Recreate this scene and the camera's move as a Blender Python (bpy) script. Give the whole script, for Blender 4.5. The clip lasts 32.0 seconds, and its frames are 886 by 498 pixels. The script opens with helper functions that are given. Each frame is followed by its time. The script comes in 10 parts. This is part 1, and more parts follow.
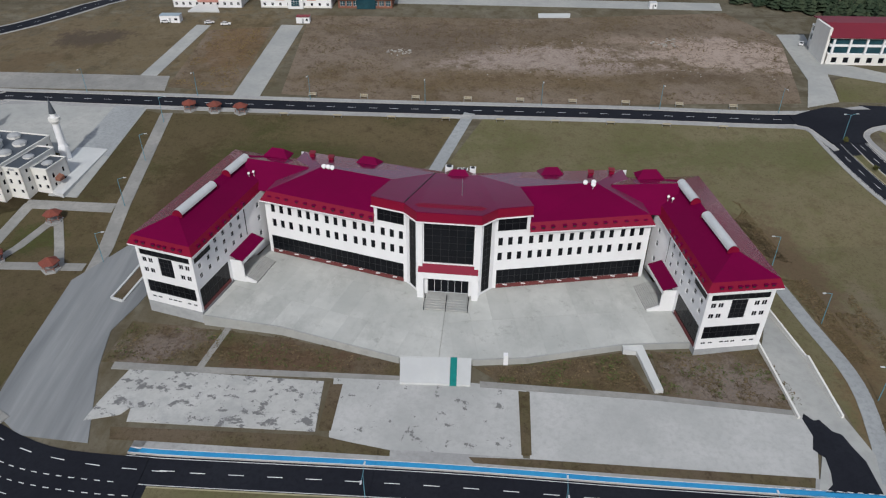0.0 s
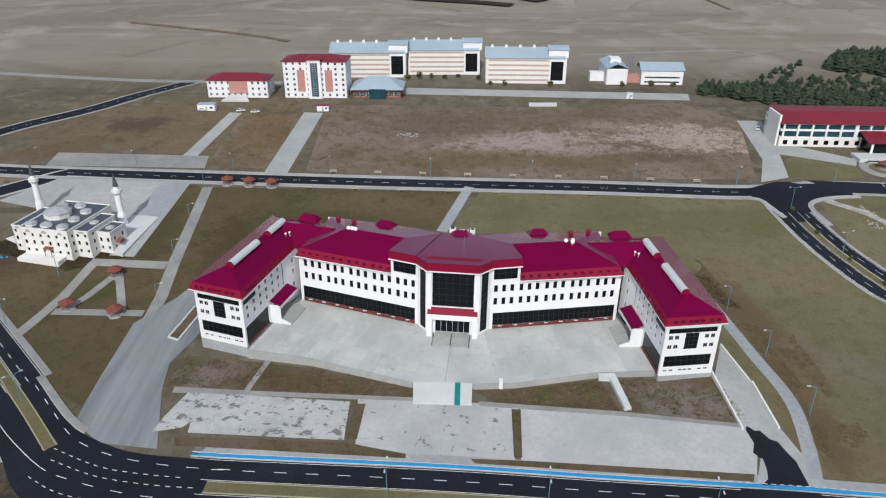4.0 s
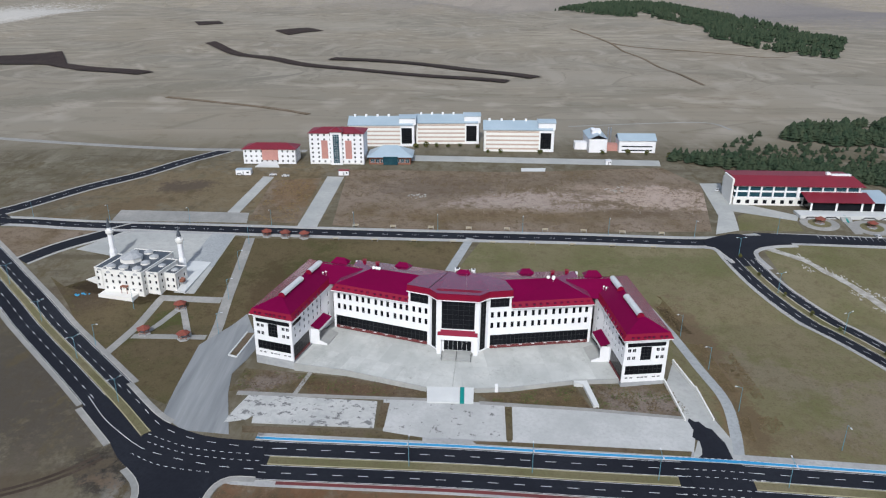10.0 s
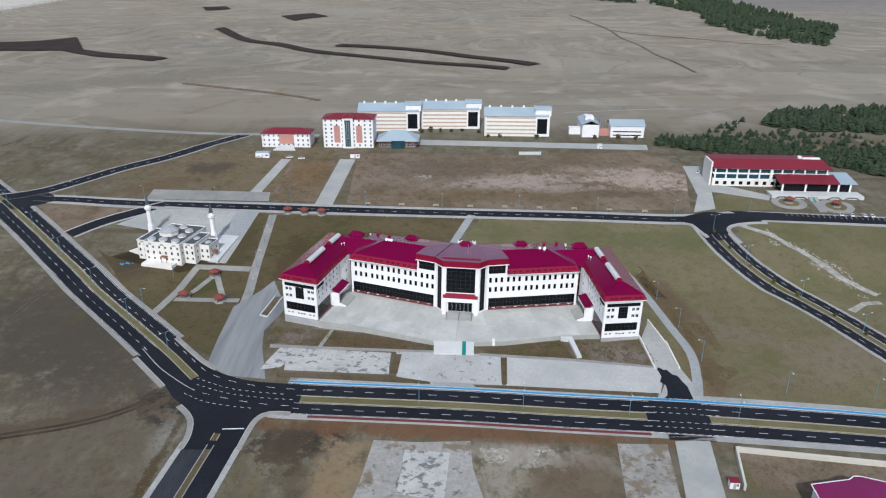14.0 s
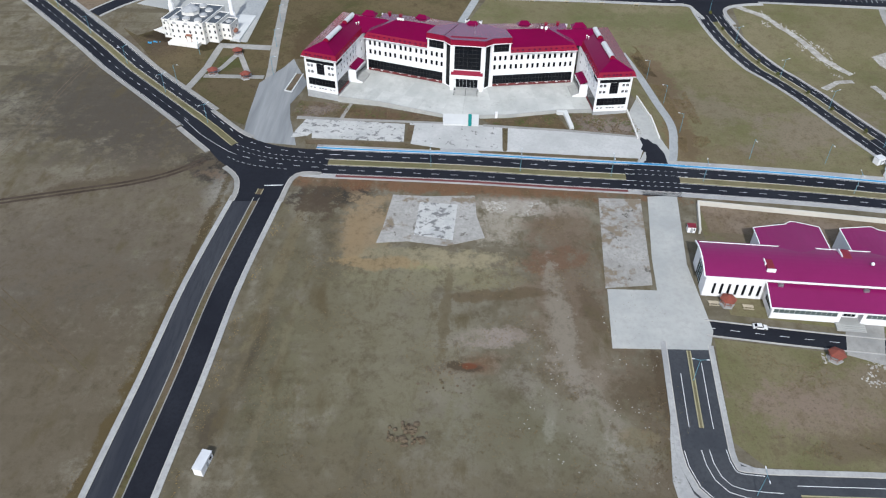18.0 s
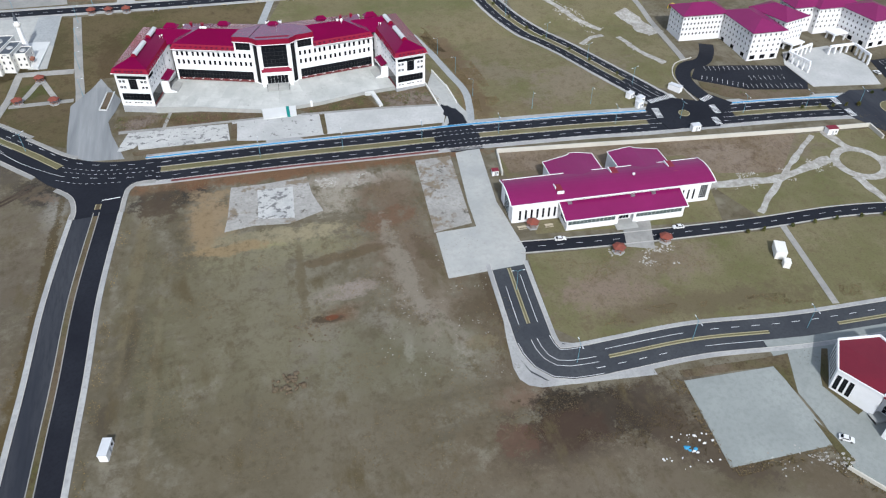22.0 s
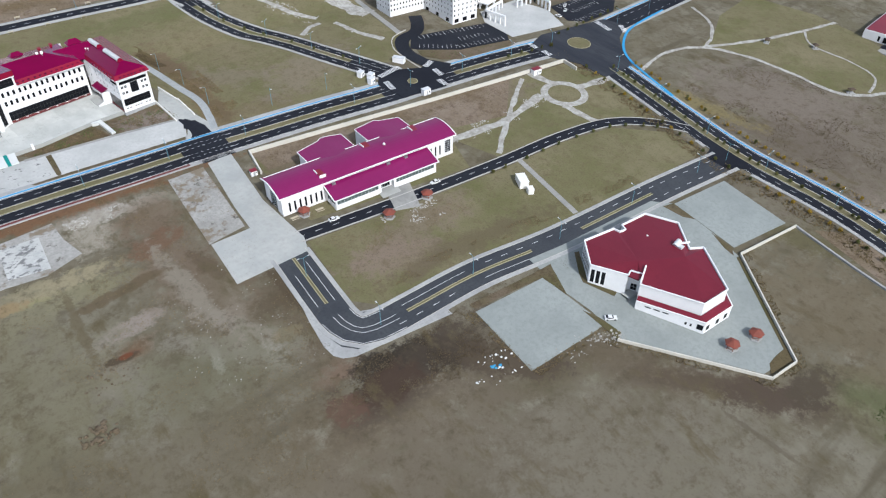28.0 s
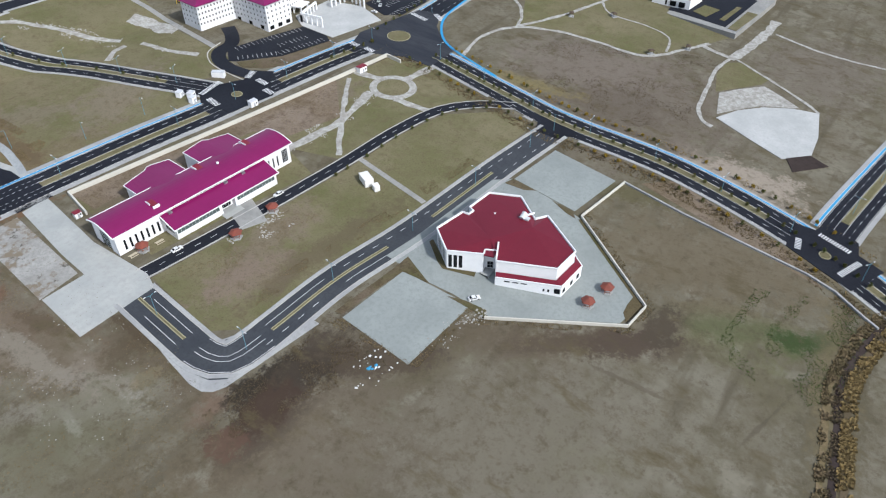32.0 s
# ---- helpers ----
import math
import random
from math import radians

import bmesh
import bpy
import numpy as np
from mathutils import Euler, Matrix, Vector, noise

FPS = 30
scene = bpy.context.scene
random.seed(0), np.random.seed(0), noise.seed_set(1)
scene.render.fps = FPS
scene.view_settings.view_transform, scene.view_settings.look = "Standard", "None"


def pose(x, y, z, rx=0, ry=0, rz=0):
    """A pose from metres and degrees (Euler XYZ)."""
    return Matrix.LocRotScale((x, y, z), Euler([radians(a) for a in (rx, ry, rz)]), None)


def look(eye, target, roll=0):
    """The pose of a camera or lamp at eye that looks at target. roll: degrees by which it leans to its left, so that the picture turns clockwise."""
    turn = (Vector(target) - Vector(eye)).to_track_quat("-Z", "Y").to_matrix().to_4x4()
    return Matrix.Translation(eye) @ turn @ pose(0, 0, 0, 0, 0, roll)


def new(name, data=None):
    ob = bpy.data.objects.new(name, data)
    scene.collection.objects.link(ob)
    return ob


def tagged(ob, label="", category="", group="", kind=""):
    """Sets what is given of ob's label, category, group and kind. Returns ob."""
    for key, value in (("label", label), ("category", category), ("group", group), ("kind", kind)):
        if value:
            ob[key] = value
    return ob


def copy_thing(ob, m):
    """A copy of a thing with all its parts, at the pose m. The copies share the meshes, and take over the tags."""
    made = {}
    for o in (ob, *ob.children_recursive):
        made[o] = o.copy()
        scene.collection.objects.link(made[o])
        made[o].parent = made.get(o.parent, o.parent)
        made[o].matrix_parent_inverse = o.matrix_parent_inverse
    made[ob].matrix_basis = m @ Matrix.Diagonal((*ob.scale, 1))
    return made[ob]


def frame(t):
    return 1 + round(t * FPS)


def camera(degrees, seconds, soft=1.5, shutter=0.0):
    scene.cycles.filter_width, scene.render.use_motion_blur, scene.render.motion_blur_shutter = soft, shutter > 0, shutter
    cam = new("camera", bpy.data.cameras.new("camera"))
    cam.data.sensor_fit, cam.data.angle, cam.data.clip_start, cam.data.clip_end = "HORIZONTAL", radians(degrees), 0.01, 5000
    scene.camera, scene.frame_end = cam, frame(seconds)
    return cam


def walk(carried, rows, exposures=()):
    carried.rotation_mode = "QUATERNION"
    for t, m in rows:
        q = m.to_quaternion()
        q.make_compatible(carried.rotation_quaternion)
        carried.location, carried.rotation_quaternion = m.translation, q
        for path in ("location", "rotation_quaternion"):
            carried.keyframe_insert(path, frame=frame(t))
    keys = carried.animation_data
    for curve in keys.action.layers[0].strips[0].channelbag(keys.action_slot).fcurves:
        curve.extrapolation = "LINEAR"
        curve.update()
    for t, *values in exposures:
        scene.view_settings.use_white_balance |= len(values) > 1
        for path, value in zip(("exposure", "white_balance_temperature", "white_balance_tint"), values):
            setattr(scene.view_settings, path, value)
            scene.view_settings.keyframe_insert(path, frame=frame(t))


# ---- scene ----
cam = camera(64.3, 32.0, 1.2)
METRES, EYE, TILT, LEAN, TURN = 220.0, 108.0, -33.0, 0.0, 0.0
ROWS = [
    (0.0, 0.0, 0.0, 0.0, 0.0, 0.0, -0.0),
    (0.5, -0.0003, -0.0203, -0.0059, 0.02, -0.01, 0.02),
    (1.0, -0.0013, -0.0405, -0.0124, 0.02, 0.03, 0.02),
    (1.5, -0.0029, -0.0604, -0.0179, -0.0, 0.0, -0.01),
    (2.0, -0.0038, -0.0802, -0.0238, 0.0, 0.02, -0.01),
    (2.5, -0.0048, -0.1001, -0.0296, 0.01, 0.03, 0.02),
    (3.0, -0.0058, -0.1194, -0.0319, -0.03, 2.2, 0.02),
    (3.5, -0.0071, -0.1386, -0.0404, -0.09, 6.49, 0.04),
    (4.0, -0.008, -0.1581, -0.0463, -0.07, 6.55, 0.04),
    (4.5, -0.009, -0.1776, -0.0499, -0.1, 7.9, 0.06),
    (6.5, -0.0129, -0.2562, -0.0777, -0.11, 11.69, 0.08),
    (7.0, -0.0137, -0.276, -0.0838, -0.1, 11.69, 0.08),
    (7.5, -0.0148, -0.2956, -0.0899, -0.1, 11.69, 0.08),
    (8.0, -0.0154, -0.3148, -0.0965, -0.09, 11.7, 0.05),
    (8.5, -0.0164, -0.3343, -0.1025, -0.1, 11.69, 0.05),
    (9.0, -0.0179, -0.3539, -0.1089, -0.11, 11.68, 0.05),
    (9.5, -0.0187, -0.3731, -0.1152, -0.08, 11.68, 0.04),
    (10.0, -0.0204, -0.3925, -0.1217, -0.09, 11.68, 0.04),
    (10.5, -0.0211, -0.4121, -0.1279, -0.08, 11.68, 0.02),
    (11.0, -0.0221, -0.432, -0.1345, -0.08, 11.67, 0.01),
    (11.5, -0.0228, -0.4517, -0.1406, -0.07, 11.66, -0.01),
    (12.0, -0.0232, -0.4722, -0.147, -0.05, 11.66, -0.01),
    (12.5, -0.0239, -0.4924, -0.1533, -0.05, 11.66, -0.02),
    (13.0, -0.0251, -0.513, -0.1591, -0.05, 11.65, -0.05),
    (13.5, -0.026, -0.5331, -0.1653, -0.04, 11.66, -0.06),
    (14.0, -0.0267, -0.5537, -0.1738, -0.0, 10.33, -0.09),
    (14.5, -0.0278, -0.575, -0.1814, 0.06, 5.48, -0.15),
    (15.0, -0.0289, -0.5966, -0.1878, 0.12, 0.35, -0.21),
    (15.5, -0.03, -0.617, -0.1947, 0.2, -4.78, -0.27),
    (17.5, -0.0363, -0.6965, -0.2157, 0.18, -6.41, -0.33),
    (18.0, -0.0386, -0.7167, -0.2207, 0.16, -6.44, -0.34),
    (18.5, -0.0402, -0.7364, -0.2267, 0.17, -6.42, -0.34),
    (19.0, -0.0422, -0.7565, -0.2327, 0.02, -6.39, -0.27),
    (19.5, -0.0418, -0.7766, -0.2378, -0.91, -6.42, 0.39),
    (20.0, -0.0438, -0.7966, -0.2432, -2.46, -6.47, 1.39),
    (20.5, -0.0481, -0.8163, -0.2492, -4.79, -6.57, 2.85),
    (21.0, -0.0507, -0.8357, -0.2543, -7.39, -6.79, 4.6),
    (21.5, -0.0575, -0.8557, -0.259, -10.96, -7.21, 6.83),
    (22.0, -0.0664, -0.8742, -0.2634, -14.34, -7.72, 8.92),
    (22.5, -0.0767, -0.8917, -0.2676, -17.54, -8.3, 10.8),
    (23.0, -0.0866, -0.9064, -0.2709, -19.69, -8.84, 12.04),
    (23.5, -0.0944, -0.9151, -0.2764, -21.38, -9.23, 13.08),
    (24.0, -0.0998, -0.9213, -0.2791, -22.62, -9.57, 13.83),
    (24.5, -0.0993, -0.9245, -0.2829, -25.47, -10.31, 15.52),
    (25.0, -0.1001, -0.9233, -0.2816, -30.42, -11.86, 18.15),
    (25.5, -0.1016, -0.9212, -0.2806, -33.18, -12.77, 19.49),
    (27.5, -0.1031, -0.9182, -0.2789, -35.46, -13.53, 20.63),
    (28.0, -0.1027, -0.9179, -0.279, -35.68, -13.6, 20.78),
    (28.5, -0.1011, -0.9185, -0.2798, -38.03, -14.46, 21.89),
    (29.0, -0.1001, -0.9186, -0.2803, -44.05, -16.93, 24.42),
    (29.5, -0.0997, -0.9189, -0.2804, -46.77, -18.14, 25.47),
    (30.0, -0.0995, -0.9191, -0.2805, -48.25, -18.8, 26.03),
    (30.5, -0.0994, -0.9192, -0.2806, -49.16, -19.21, 26.36),
    (31.0, -0.0991, -0.9189, -0.2807, -49.84, -19.51, 26.62),
    (31.5, -0.0986, -0.9185, -0.2808, -50.36, -19.72, 26.82),
    (32.0, -0.0979, -0.9179, -0.2809, -50.79, -19.88, 26.99),
]
walk(cam, [(t, pose(0, 0, EYE, TILT, LEAN, TURN) @ pose(METRES * x, METRES * y, METRES * z, 90 + pitch, roll, yaw)) for t, x, y, z, yaw, pitch, roll in ROWS],
     [(0, -0.30, 6430, 10), (1, -0.27, 6410, 10), (3, -0.15, 6360, 10), (4, -0.02, 6330, 10), (8, 0.03, 6180, 10), (13, 0.08, 6130, 9.5), (14, 0.06, 6130, 9.5), (15, 0.0, 6110, 9), (17.5, 0.28, 6150, 9), (19, 0.32, 6160, 9), (24, 0.41, 6160, 8.5), (32, 0.43, 6150, 8.5)])

# ---- world, sun ----
world = bpy.data.worlds.new("sky_world")
scene.world = world
world.use_nodes = True
SUN_EL, SUN_DIR = 40.0, Vector((-0.12, -0.99, 0)).normalized()
sky = world.node_tree.nodes.new("ShaderNodeTexSky")
sky.sky_type, sky.sun_disc = "NISHITA", False
sky.sun_elevation = radians(SUN_EL)
sky.sun_rotation = math.atan2(SUN_DIR.x, SUN_DIR.y)
sky.dust_density, sky.air_density = 4.0, 1.0
bg = world.node_tree.nodes["Background"]
bg.inputs["Strength"].default_value = 0.086
veil = world.node_tree.nodes.new("ShaderNodeMix")
veil.data_type = "RGBA"
veil.inputs[0].default_value = 0.38
veil.inputs[7].default_value = (7.3, 8.4, 10.2, 1.0)
world.node_tree.links.new(sky.outputs[0], veil.inputs[6])
world.node_tree.links.new(veil.outputs[2], bg.inputs["Color"])
sun = new("sun", bpy.data.lights.new("sun", "SUN"))
sun.data.energy, sun.data.angle, sun.data.color = 2.62, radians(1.5), (1.0, 0.995, 0.975)
to_sun = SUN_DIR * math.cos(radians(SUN_EL)) + Vector((0, 0, math.sin(radians(SUN_EL))))
sun.matrix_world = look(to_sun * 400, (0, 0, 0))

# ---- materials ----
def nodes_of(m):
    nt = m.node_tree
    return nt, nt.nodes, nt.links, nt.nodes["Principled BSDF"]


def noise_fac(nt, vec, scale, detail=4.0, rough=0.6, lo=0.35, hi=0.65):
    n = nt.nodes.new("ShaderNodeTexNoise")
    n.inputs["Scale"].default_value, n.inputs["Detail"].default_value, n.inputs["Roughness"].default_value = scale, detail, rough
    nt.links.new(vec, n.inputs["Vector"])
    r = nt.nodes.new("ShaderNodeMapRange")
    r.inputs["From Min"].default_value, r.inputs["From Max"].default_value = lo, hi
    nt.links.new(n.outputs["Fac"], r.inputs["Value"])
    return r.outputs["Result"]


def mix(nt, fac, a, b, blend="MIX"):
    m = nt.nodes.new("ShaderNodeMix")
    m.data_type, m.blend_type = "RGBA", blend
    for key, v in ((0, fac), (6, a), (7, b)):
        if hasattr(v, "links"):
            nt.links.new(v, m.inputs[key])
        else:
            m.inputs[key].default_value = v if key == 0 else (*v, 1.0)
    return m.outputs[2]


def position(nt, stretch=(1, 1, 1), turn=0.0):
    g = nt.nodes.new("ShaderNodeNewGeometry")
    mp = nt.nodes.new("ShaderNodeMapping")
    mp.inputs["Scale"].default_value = stretch
    mp.inputs["Rotation"].default_value = (0, 0, radians(turn))
    nt.links.new(g.outputs["Position"], mp.inputs["Vector"])
    return mp.outputs["Vector"]


def surf(name, a, b, big=0.05, small=1.5, rough=0.8, bump=0.0, metal=0.0, coat=0.0, fine=0.25, spec=0.5, stretch=(1, 1, 1), turn=0.0, coat_ior=1.5):
    """A surface whose colour wanders between a and b over metres, with finer grain."""
    m = bpy.data.materials.new(name)
    m.use_nodes = True
    nt, nodes, links, p = nodes_of(m)
    vec = position(nt, stretch, turn)
    c = mix(nt, noise_fac(nt, vec, big), a, b)
    dark = tuple(v * (1 - fine) for v in a)
    c = mix(nt, noise_fac(nt, vec, small, 6.0, 0.7, 0.45, 0.8), c, dark)
    links.new(c, p.inputs["Base Color"])
    p.inputs["Roughness"].default_value, p.inputs["Metallic"].default_value = rough, metal
    p.inputs["Coat Weight"].default_value, p.inputs["Coat Roughness"].default_value, p.inputs["Coat IOR"].default_value = coat, 0.15, coat_ior
    p.inputs["Specular IOR Level"].default_value = spec
    if bump:
        n = nodes.new("ShaderNodeTexNoise")
        n.inputs["Scale"].default_value, n.inputs["Detail"].default_value = small, 6.0
        links.new(vec, n.inputs["Vector"])
        bp = nodes.new("ShaderNodeBump")
        bp.inputs["Strength"].default_value, bp.inputs["Distance"].default_value = bump, 0.3
        links.new(n.outputs["Fac"], bp.inputs["Height"])
        links.new(bp.outputs["Normal"], p.inputs["Normal"])
    return m


def stain(nt, vec, c, rag, x, y, rx, ry, turn, tint, strength=0.8, soft=0.45):
    """A ragged patch of another tint round (x, y)."""
    mp = nt.nodes.new("ShaderNodeMapping")
    mp.vector_type = "TEXTURE"
    mp.inputs["Location"].default_value = (x, y, 0)
    mp.inputs["Rotation"].default_value = (0, 0, radians(turn))
    mp.inputs["Scale"].default_value = (rx * 1.4, ry * 1.4, 1e6)
    nt.links.new(vec, mp.inputs["Vector"])
    ln = nt.nodes.new("ShaderNodeVectorMath")
    ln.operation = "LENGTH"
    nt.links.new(mp.outputs["Vector"], ln.inputs[0])
    add = nt.nodes.new("ShaderNodeMath")
    nt.links.new(ln.outputs["Value"], add.inputs[0])
    nt.links.new(rag, add.inputs[1])
    r = nt.nodes.new("ShaderNodeMapRange")
    r.inputs["From Min"].default_value, r.inputs["From Max"].default_value = 1.5, 1.42 - soft
    r.inputs["To Max"].default_value = strength
    nt.links.new(add.outputs[0], r.inputs["Value"])
    return mix(nt, r.outputs["Result"], c, tint)


def ragged(nt, vec):
    """Noise between 0 and 1 that frays the edges of stains."""
    return noise_fac(nt, vec, 0.12, 10.0, 0.80, 0.37, 0.63)


def grit(nt, p, vec, scale, strength, far=0.5):
    n = nt.nodes.new("ShaderNodeTexNoise")
    n.inputs["Scale"].default_value, n.inputs["Detail"].default_value, n.inputs["Roughness"].default_value = scale, 8.0, 0.7
    nt.links.new(vec, n.inputs["Vector"])
    b = nt.nodes.new("ShaderNodeBump")
    b.inputs["Strength"].default_value, b.inputs["Distance"].default_value = strength, far
    nt.links.new(n.outputs["Fac"], b.inputs["Height"])
    nt.links.new(b.outputs["Normal"], p.inputs["Normal"])


def meadow(name, a, b, green, dark, stains=()):
    """Dry grass: four tints over several scales, and ragged patches."""
    m = bpy.data.materials.new(name)
    m.use_nodes = True
    nt, nodes, links, p = nodes_of(m)
    vec = position(nt)
    c = mix(nt, noise_fac(nt, vec, 0.022, 5.0, 0.6, 0.38, 0.66), a, b)
    c = mix(nt, noise_fac(nt, position(nt, (1, 1, 1), 40), 0.035, 6.0, 0.65, 0.46, 0.70), c, green)
    rag = ragged(nt, vec)
    for q in stains:
        c = stain(nt, vec, c, rag, *q)
    c = mix(nt, noise_fac(nt, position(nt, (1, 1, 1), 70), 0.22, 8.0, 0.80, 0.50, 0.72), c, dark)
    c = mix(nt, noise_fac(nt, vec, 1.1, 6.0, 0.8, 0.52, 0.78), c, tuple(v * 0.62 for v in dark))
    links.new(c, p.inputs["Base Color"])
    p.inputs["Roughness"].default_value, p.inputs["Specular IOR Level"].default_value = 1.0, 0.08
    grit(nt, p, vec, 0.8, 0.55)
    return m


M = {}
M["lawn"] = meadow("dry_lawn", (0.150, 0.134, 0.074), (0.184, 0.160, 0.096), (0.116, 0.116, 0.050), (0.120, 0.096, 0.056), [
    (94.5, 122, 4.5, 26, -3, (0.155, 0.105, 0.058), 0.9), (92, 98, 6, 12, 10, (0.165, 0.115, 0.066), 0.85), (93, 158, 5, 18, 14, (0.115, 0.076, 0.046), 0.9), (120, 160, 16, 30, 20, (0.190, 0.155, 0.100), 0.5), (108, 92, 22, 6, -6, (0.150, 0.118, 0.072), 0.6),
    (150, 110, 30, 12, 20, (0.20, 0.16, 0.13), 0.5), (110, 130, 22, 9, -30, (0.19, 0.155, 0.12), 0.5), (95, 150, 5, 26, 6, (0.13, 0.095, 0.06), 0.8), (108, 210, 34, 9, 0, (0.10, 0.11, 0.045), 0.5),
    (94, 104, 4, 18, 0, (0.115, 0.085, 0.05), 0.8), (115, -25, 26, 9, 10, (0.19, 0.145, 0.115), 0.6), (96, -34, 18, 8, -20, (0.20, 0.15, 0.12), 0.6), (190, -45, 26, 14, 10, (0.125, 0.12, 0.055), 0.6),
    (128, -46, 36, 5, -5, (0.11, 0.088, 0.055), 0.7), (120, 40, 30, 8, -6, (0.14, 0.105, 0.08), 0.7), (210, 30, 22, 8, -6, (0.17, 0.13, 0.11), 0.5), (-30, 215, 40, 12, 5, (0.105, 0.115, 0.045), 0.5), (-118, 150, 16, 10, 0, (0.13, 0.10, 0.06), 0.6)])
M["lawn_dark"] = meadow("dark_dry_lawn", (0.098, 0.080, 0.042), (0.118, 0.092, 0.054), (0.066, 0.066, 0.026), (0.070, 0.050, 0.028), [
    (-60, 205, 30, 10, 10, (0.060, 0.064, 0.024), 0.7), (-20, 222, 34, 8, -4, (0.135, 0.106, 0.058), 0.7), (-80, 190, 8, 22, 0, (0.074, 0.052, 0.030), 0.7), (-110, 150, 14, 10, 20, (0.120, 0.092, 0.056), 0.6),
    (-148, 190, 22, 12, 40, (0.075, 0.055, 0.040), 0.8), (-138, 165, 14, 10, -40, (0.125, 0.098, 0.058), 0.6), (-114, 168, 6, 5, 0, (0.060, 0.072, 0.024), 0.8), (-106, 200, 6, 20, 0, (0.070, 0.060, 0.030), 0.7)])
M["lawn2"] = meadow("brown_grass", (0.172, 0.132, 0.092), (0.225, 0.180, 0.142), (0.130, 0.098, 0.058), (0.084, 0.056, 0.034), [
    (40, 284, 34, 11, 4, (0.36, 0.295, 0.255), 0.85, 0.35), (115, 288, 26, 15, -10, (0.40, 0.32, 0.27), 0.9, 0.35), (62, 272, 20, 6, 10, (0.33, 0.27, 0.235), 0.8), (86, 302, 22, 7, -20, (0.32, 0.25, 0.20), 0.7), (100, 264, 18, 5, 0, (0.115, 0.085, 0.056), 0.7), (-10, 304, 34, 16, 0, (0.125, 0.098, 0.074), 0.6), (70, 316, 40, 10, 0, (0.15, 0.118, 0.085), 0.6), (-88, 300, 12, 26, 0, (0.165, 0.105, 0.055), 0.7), (20, 262, 50, 8, 0, (0.165, 0.12, 0.07), 0.6)])
M["bed"] = meadow("weedy_bed", (0.115, 0.088, 0.056), (0.150, 0.118, 0.086), (0.085, 0.082, 0.032), (0.060, 0.040, 0.024), [
    (62, 113, 12, 6, -10, (0.21, 0.175, 0.155), 0.8), (-65, 124, 9, 5, 10, (0.20, 0.165, 0.145), 0.8), (-40, 121, 16, 4, -8, (0.115, 0.07, 0.045), 0.7), (30, 115, 14, 4, -8, (0.13, 0.09, 0.055), 0.6)])
M["rut"] = surf("rutted_soil", (0.048, 0.036, 0.028), (0.078, 0.060, 0.046), big=0.15, small=0.6, rough=1.0, bump=0.3, spec=0.08, fine=0.3)
M["asphalt"] = surf("asphalt", (0.009, 0.010, 0.0155), (0.017, 0.019, 0.026), big=0.04, small=1.0, rough=0.8, bump=0.1, spec=0.2)
M["asphalt_old"] = surf("old_asphalt", (0.036, 0.040, 0.048), (0.058, 0.062, 0.069), big=0.05, small=1.0, rough=0.85, bump=0.1, spec=0.3)
M["asphalt_mid"] = surf("greyed_asphalt", (0.024, 0.027, 0.036), (0.044, 0.047, 0.055), big=0.09, small=1.0, rough=0.8, bump=0.1, spec=0.2, stretch=(1, 0.12, 1), turn=-4)
M["pave"] = surf("paving", (0.40, 0.40, 0.39), (0.30, 0.30, 0.30), big=0.08, small=0.9, rough=0.9, bump=0.15, spec=0.3, fine=0.38)
M["pave_old"] = surf("weathered_paving", (0.33, 0.32, 0.30), (0.24, 0.24, 0.23), big=0.09, small=0.7, rough=0.95, bump=0.2, spec=0.2, fine=0.35)
M["concrete"] = surf("concrete", (0.42, 0.42, 0.40), (0.33, 0.34, 0.33), big=0.06, small=0.5, rough=0.9, bump=0.12, spec=0.3, fine=0.26)
M["lot"] = surf("lot_paving", (0.48, 0.48, 0.47), (0.38, 0.385, 0.375), big=0.07, small=0.8, rough=0.9, bump=0.15, spec=0.3, fine=0.26)
M["blockpave"] = surf("grey_block_paving", (0.36, 0.375, 0.38), (0.30, 0.315, 0.32), big=0.06, small=0.9, rough=0.9, bump=0.15, spec=0.3, fine=0.38)
M["yardpave"] = surf("grey_green_block_paving", (0.285, 0.305, 0.292), (0.232, 0.250, 0.240), big=0.05, small=0.7, rough=0.9, bump=0.15, spec=0.3, fine=0.3)
M["drive"] = surf("streaked_driveway", (0.31, 0.32, 0.325), (0.145, 0.155, 0.165), big=0.12, small=0.8, rough=0.9, bump=0.15, spec=0.3, stretch=(1, 0.06, 1), turn=4, fine=0.3)
M["lot_worn"] = surf("worn_lot_paving", (0.49, 0.49, 0.475), (0.42, 0.42, 0.405), big=0.07, small=0.8, rough=0.9, bump=0.15, spec=0.3, fine=0.26)
worn, _, worn_links, worn_p = nodes_of(M["lot_worn"])
worn_vec = position(worn, (0.8, 1.05, 1), 30)
worn_src = worn_p.inputs["Base Color"].links[0].from_socket
worn_src = mix(worn, noise_fac(worn, position(worn, (1, 1, 1), 15), 0.09, 6.0, 0.7, 0.50, 0.62), worn_src, (0.36, 0.365, 0.36))
worn_links.new(mix(worn, noise_fac(worn, worn_vec, 0.36, 7.0, 0.72, 0.545, 0.575), worn_src, (0.17, 0.17, 0.17)), worn_p.inputs["Base Color"])
M["lot_patchy"] = surf("patchy_lot_paving", (0.48, 0.48, 0.47), (0.38, 0.385, 0.375), big=0.07, small=0.8, rough=0.9, bump=0.15, spec=0.3, fine=0.26)
patchy, _, patchy_links, patchy_p = nodes_of(M["lot_patchy"])
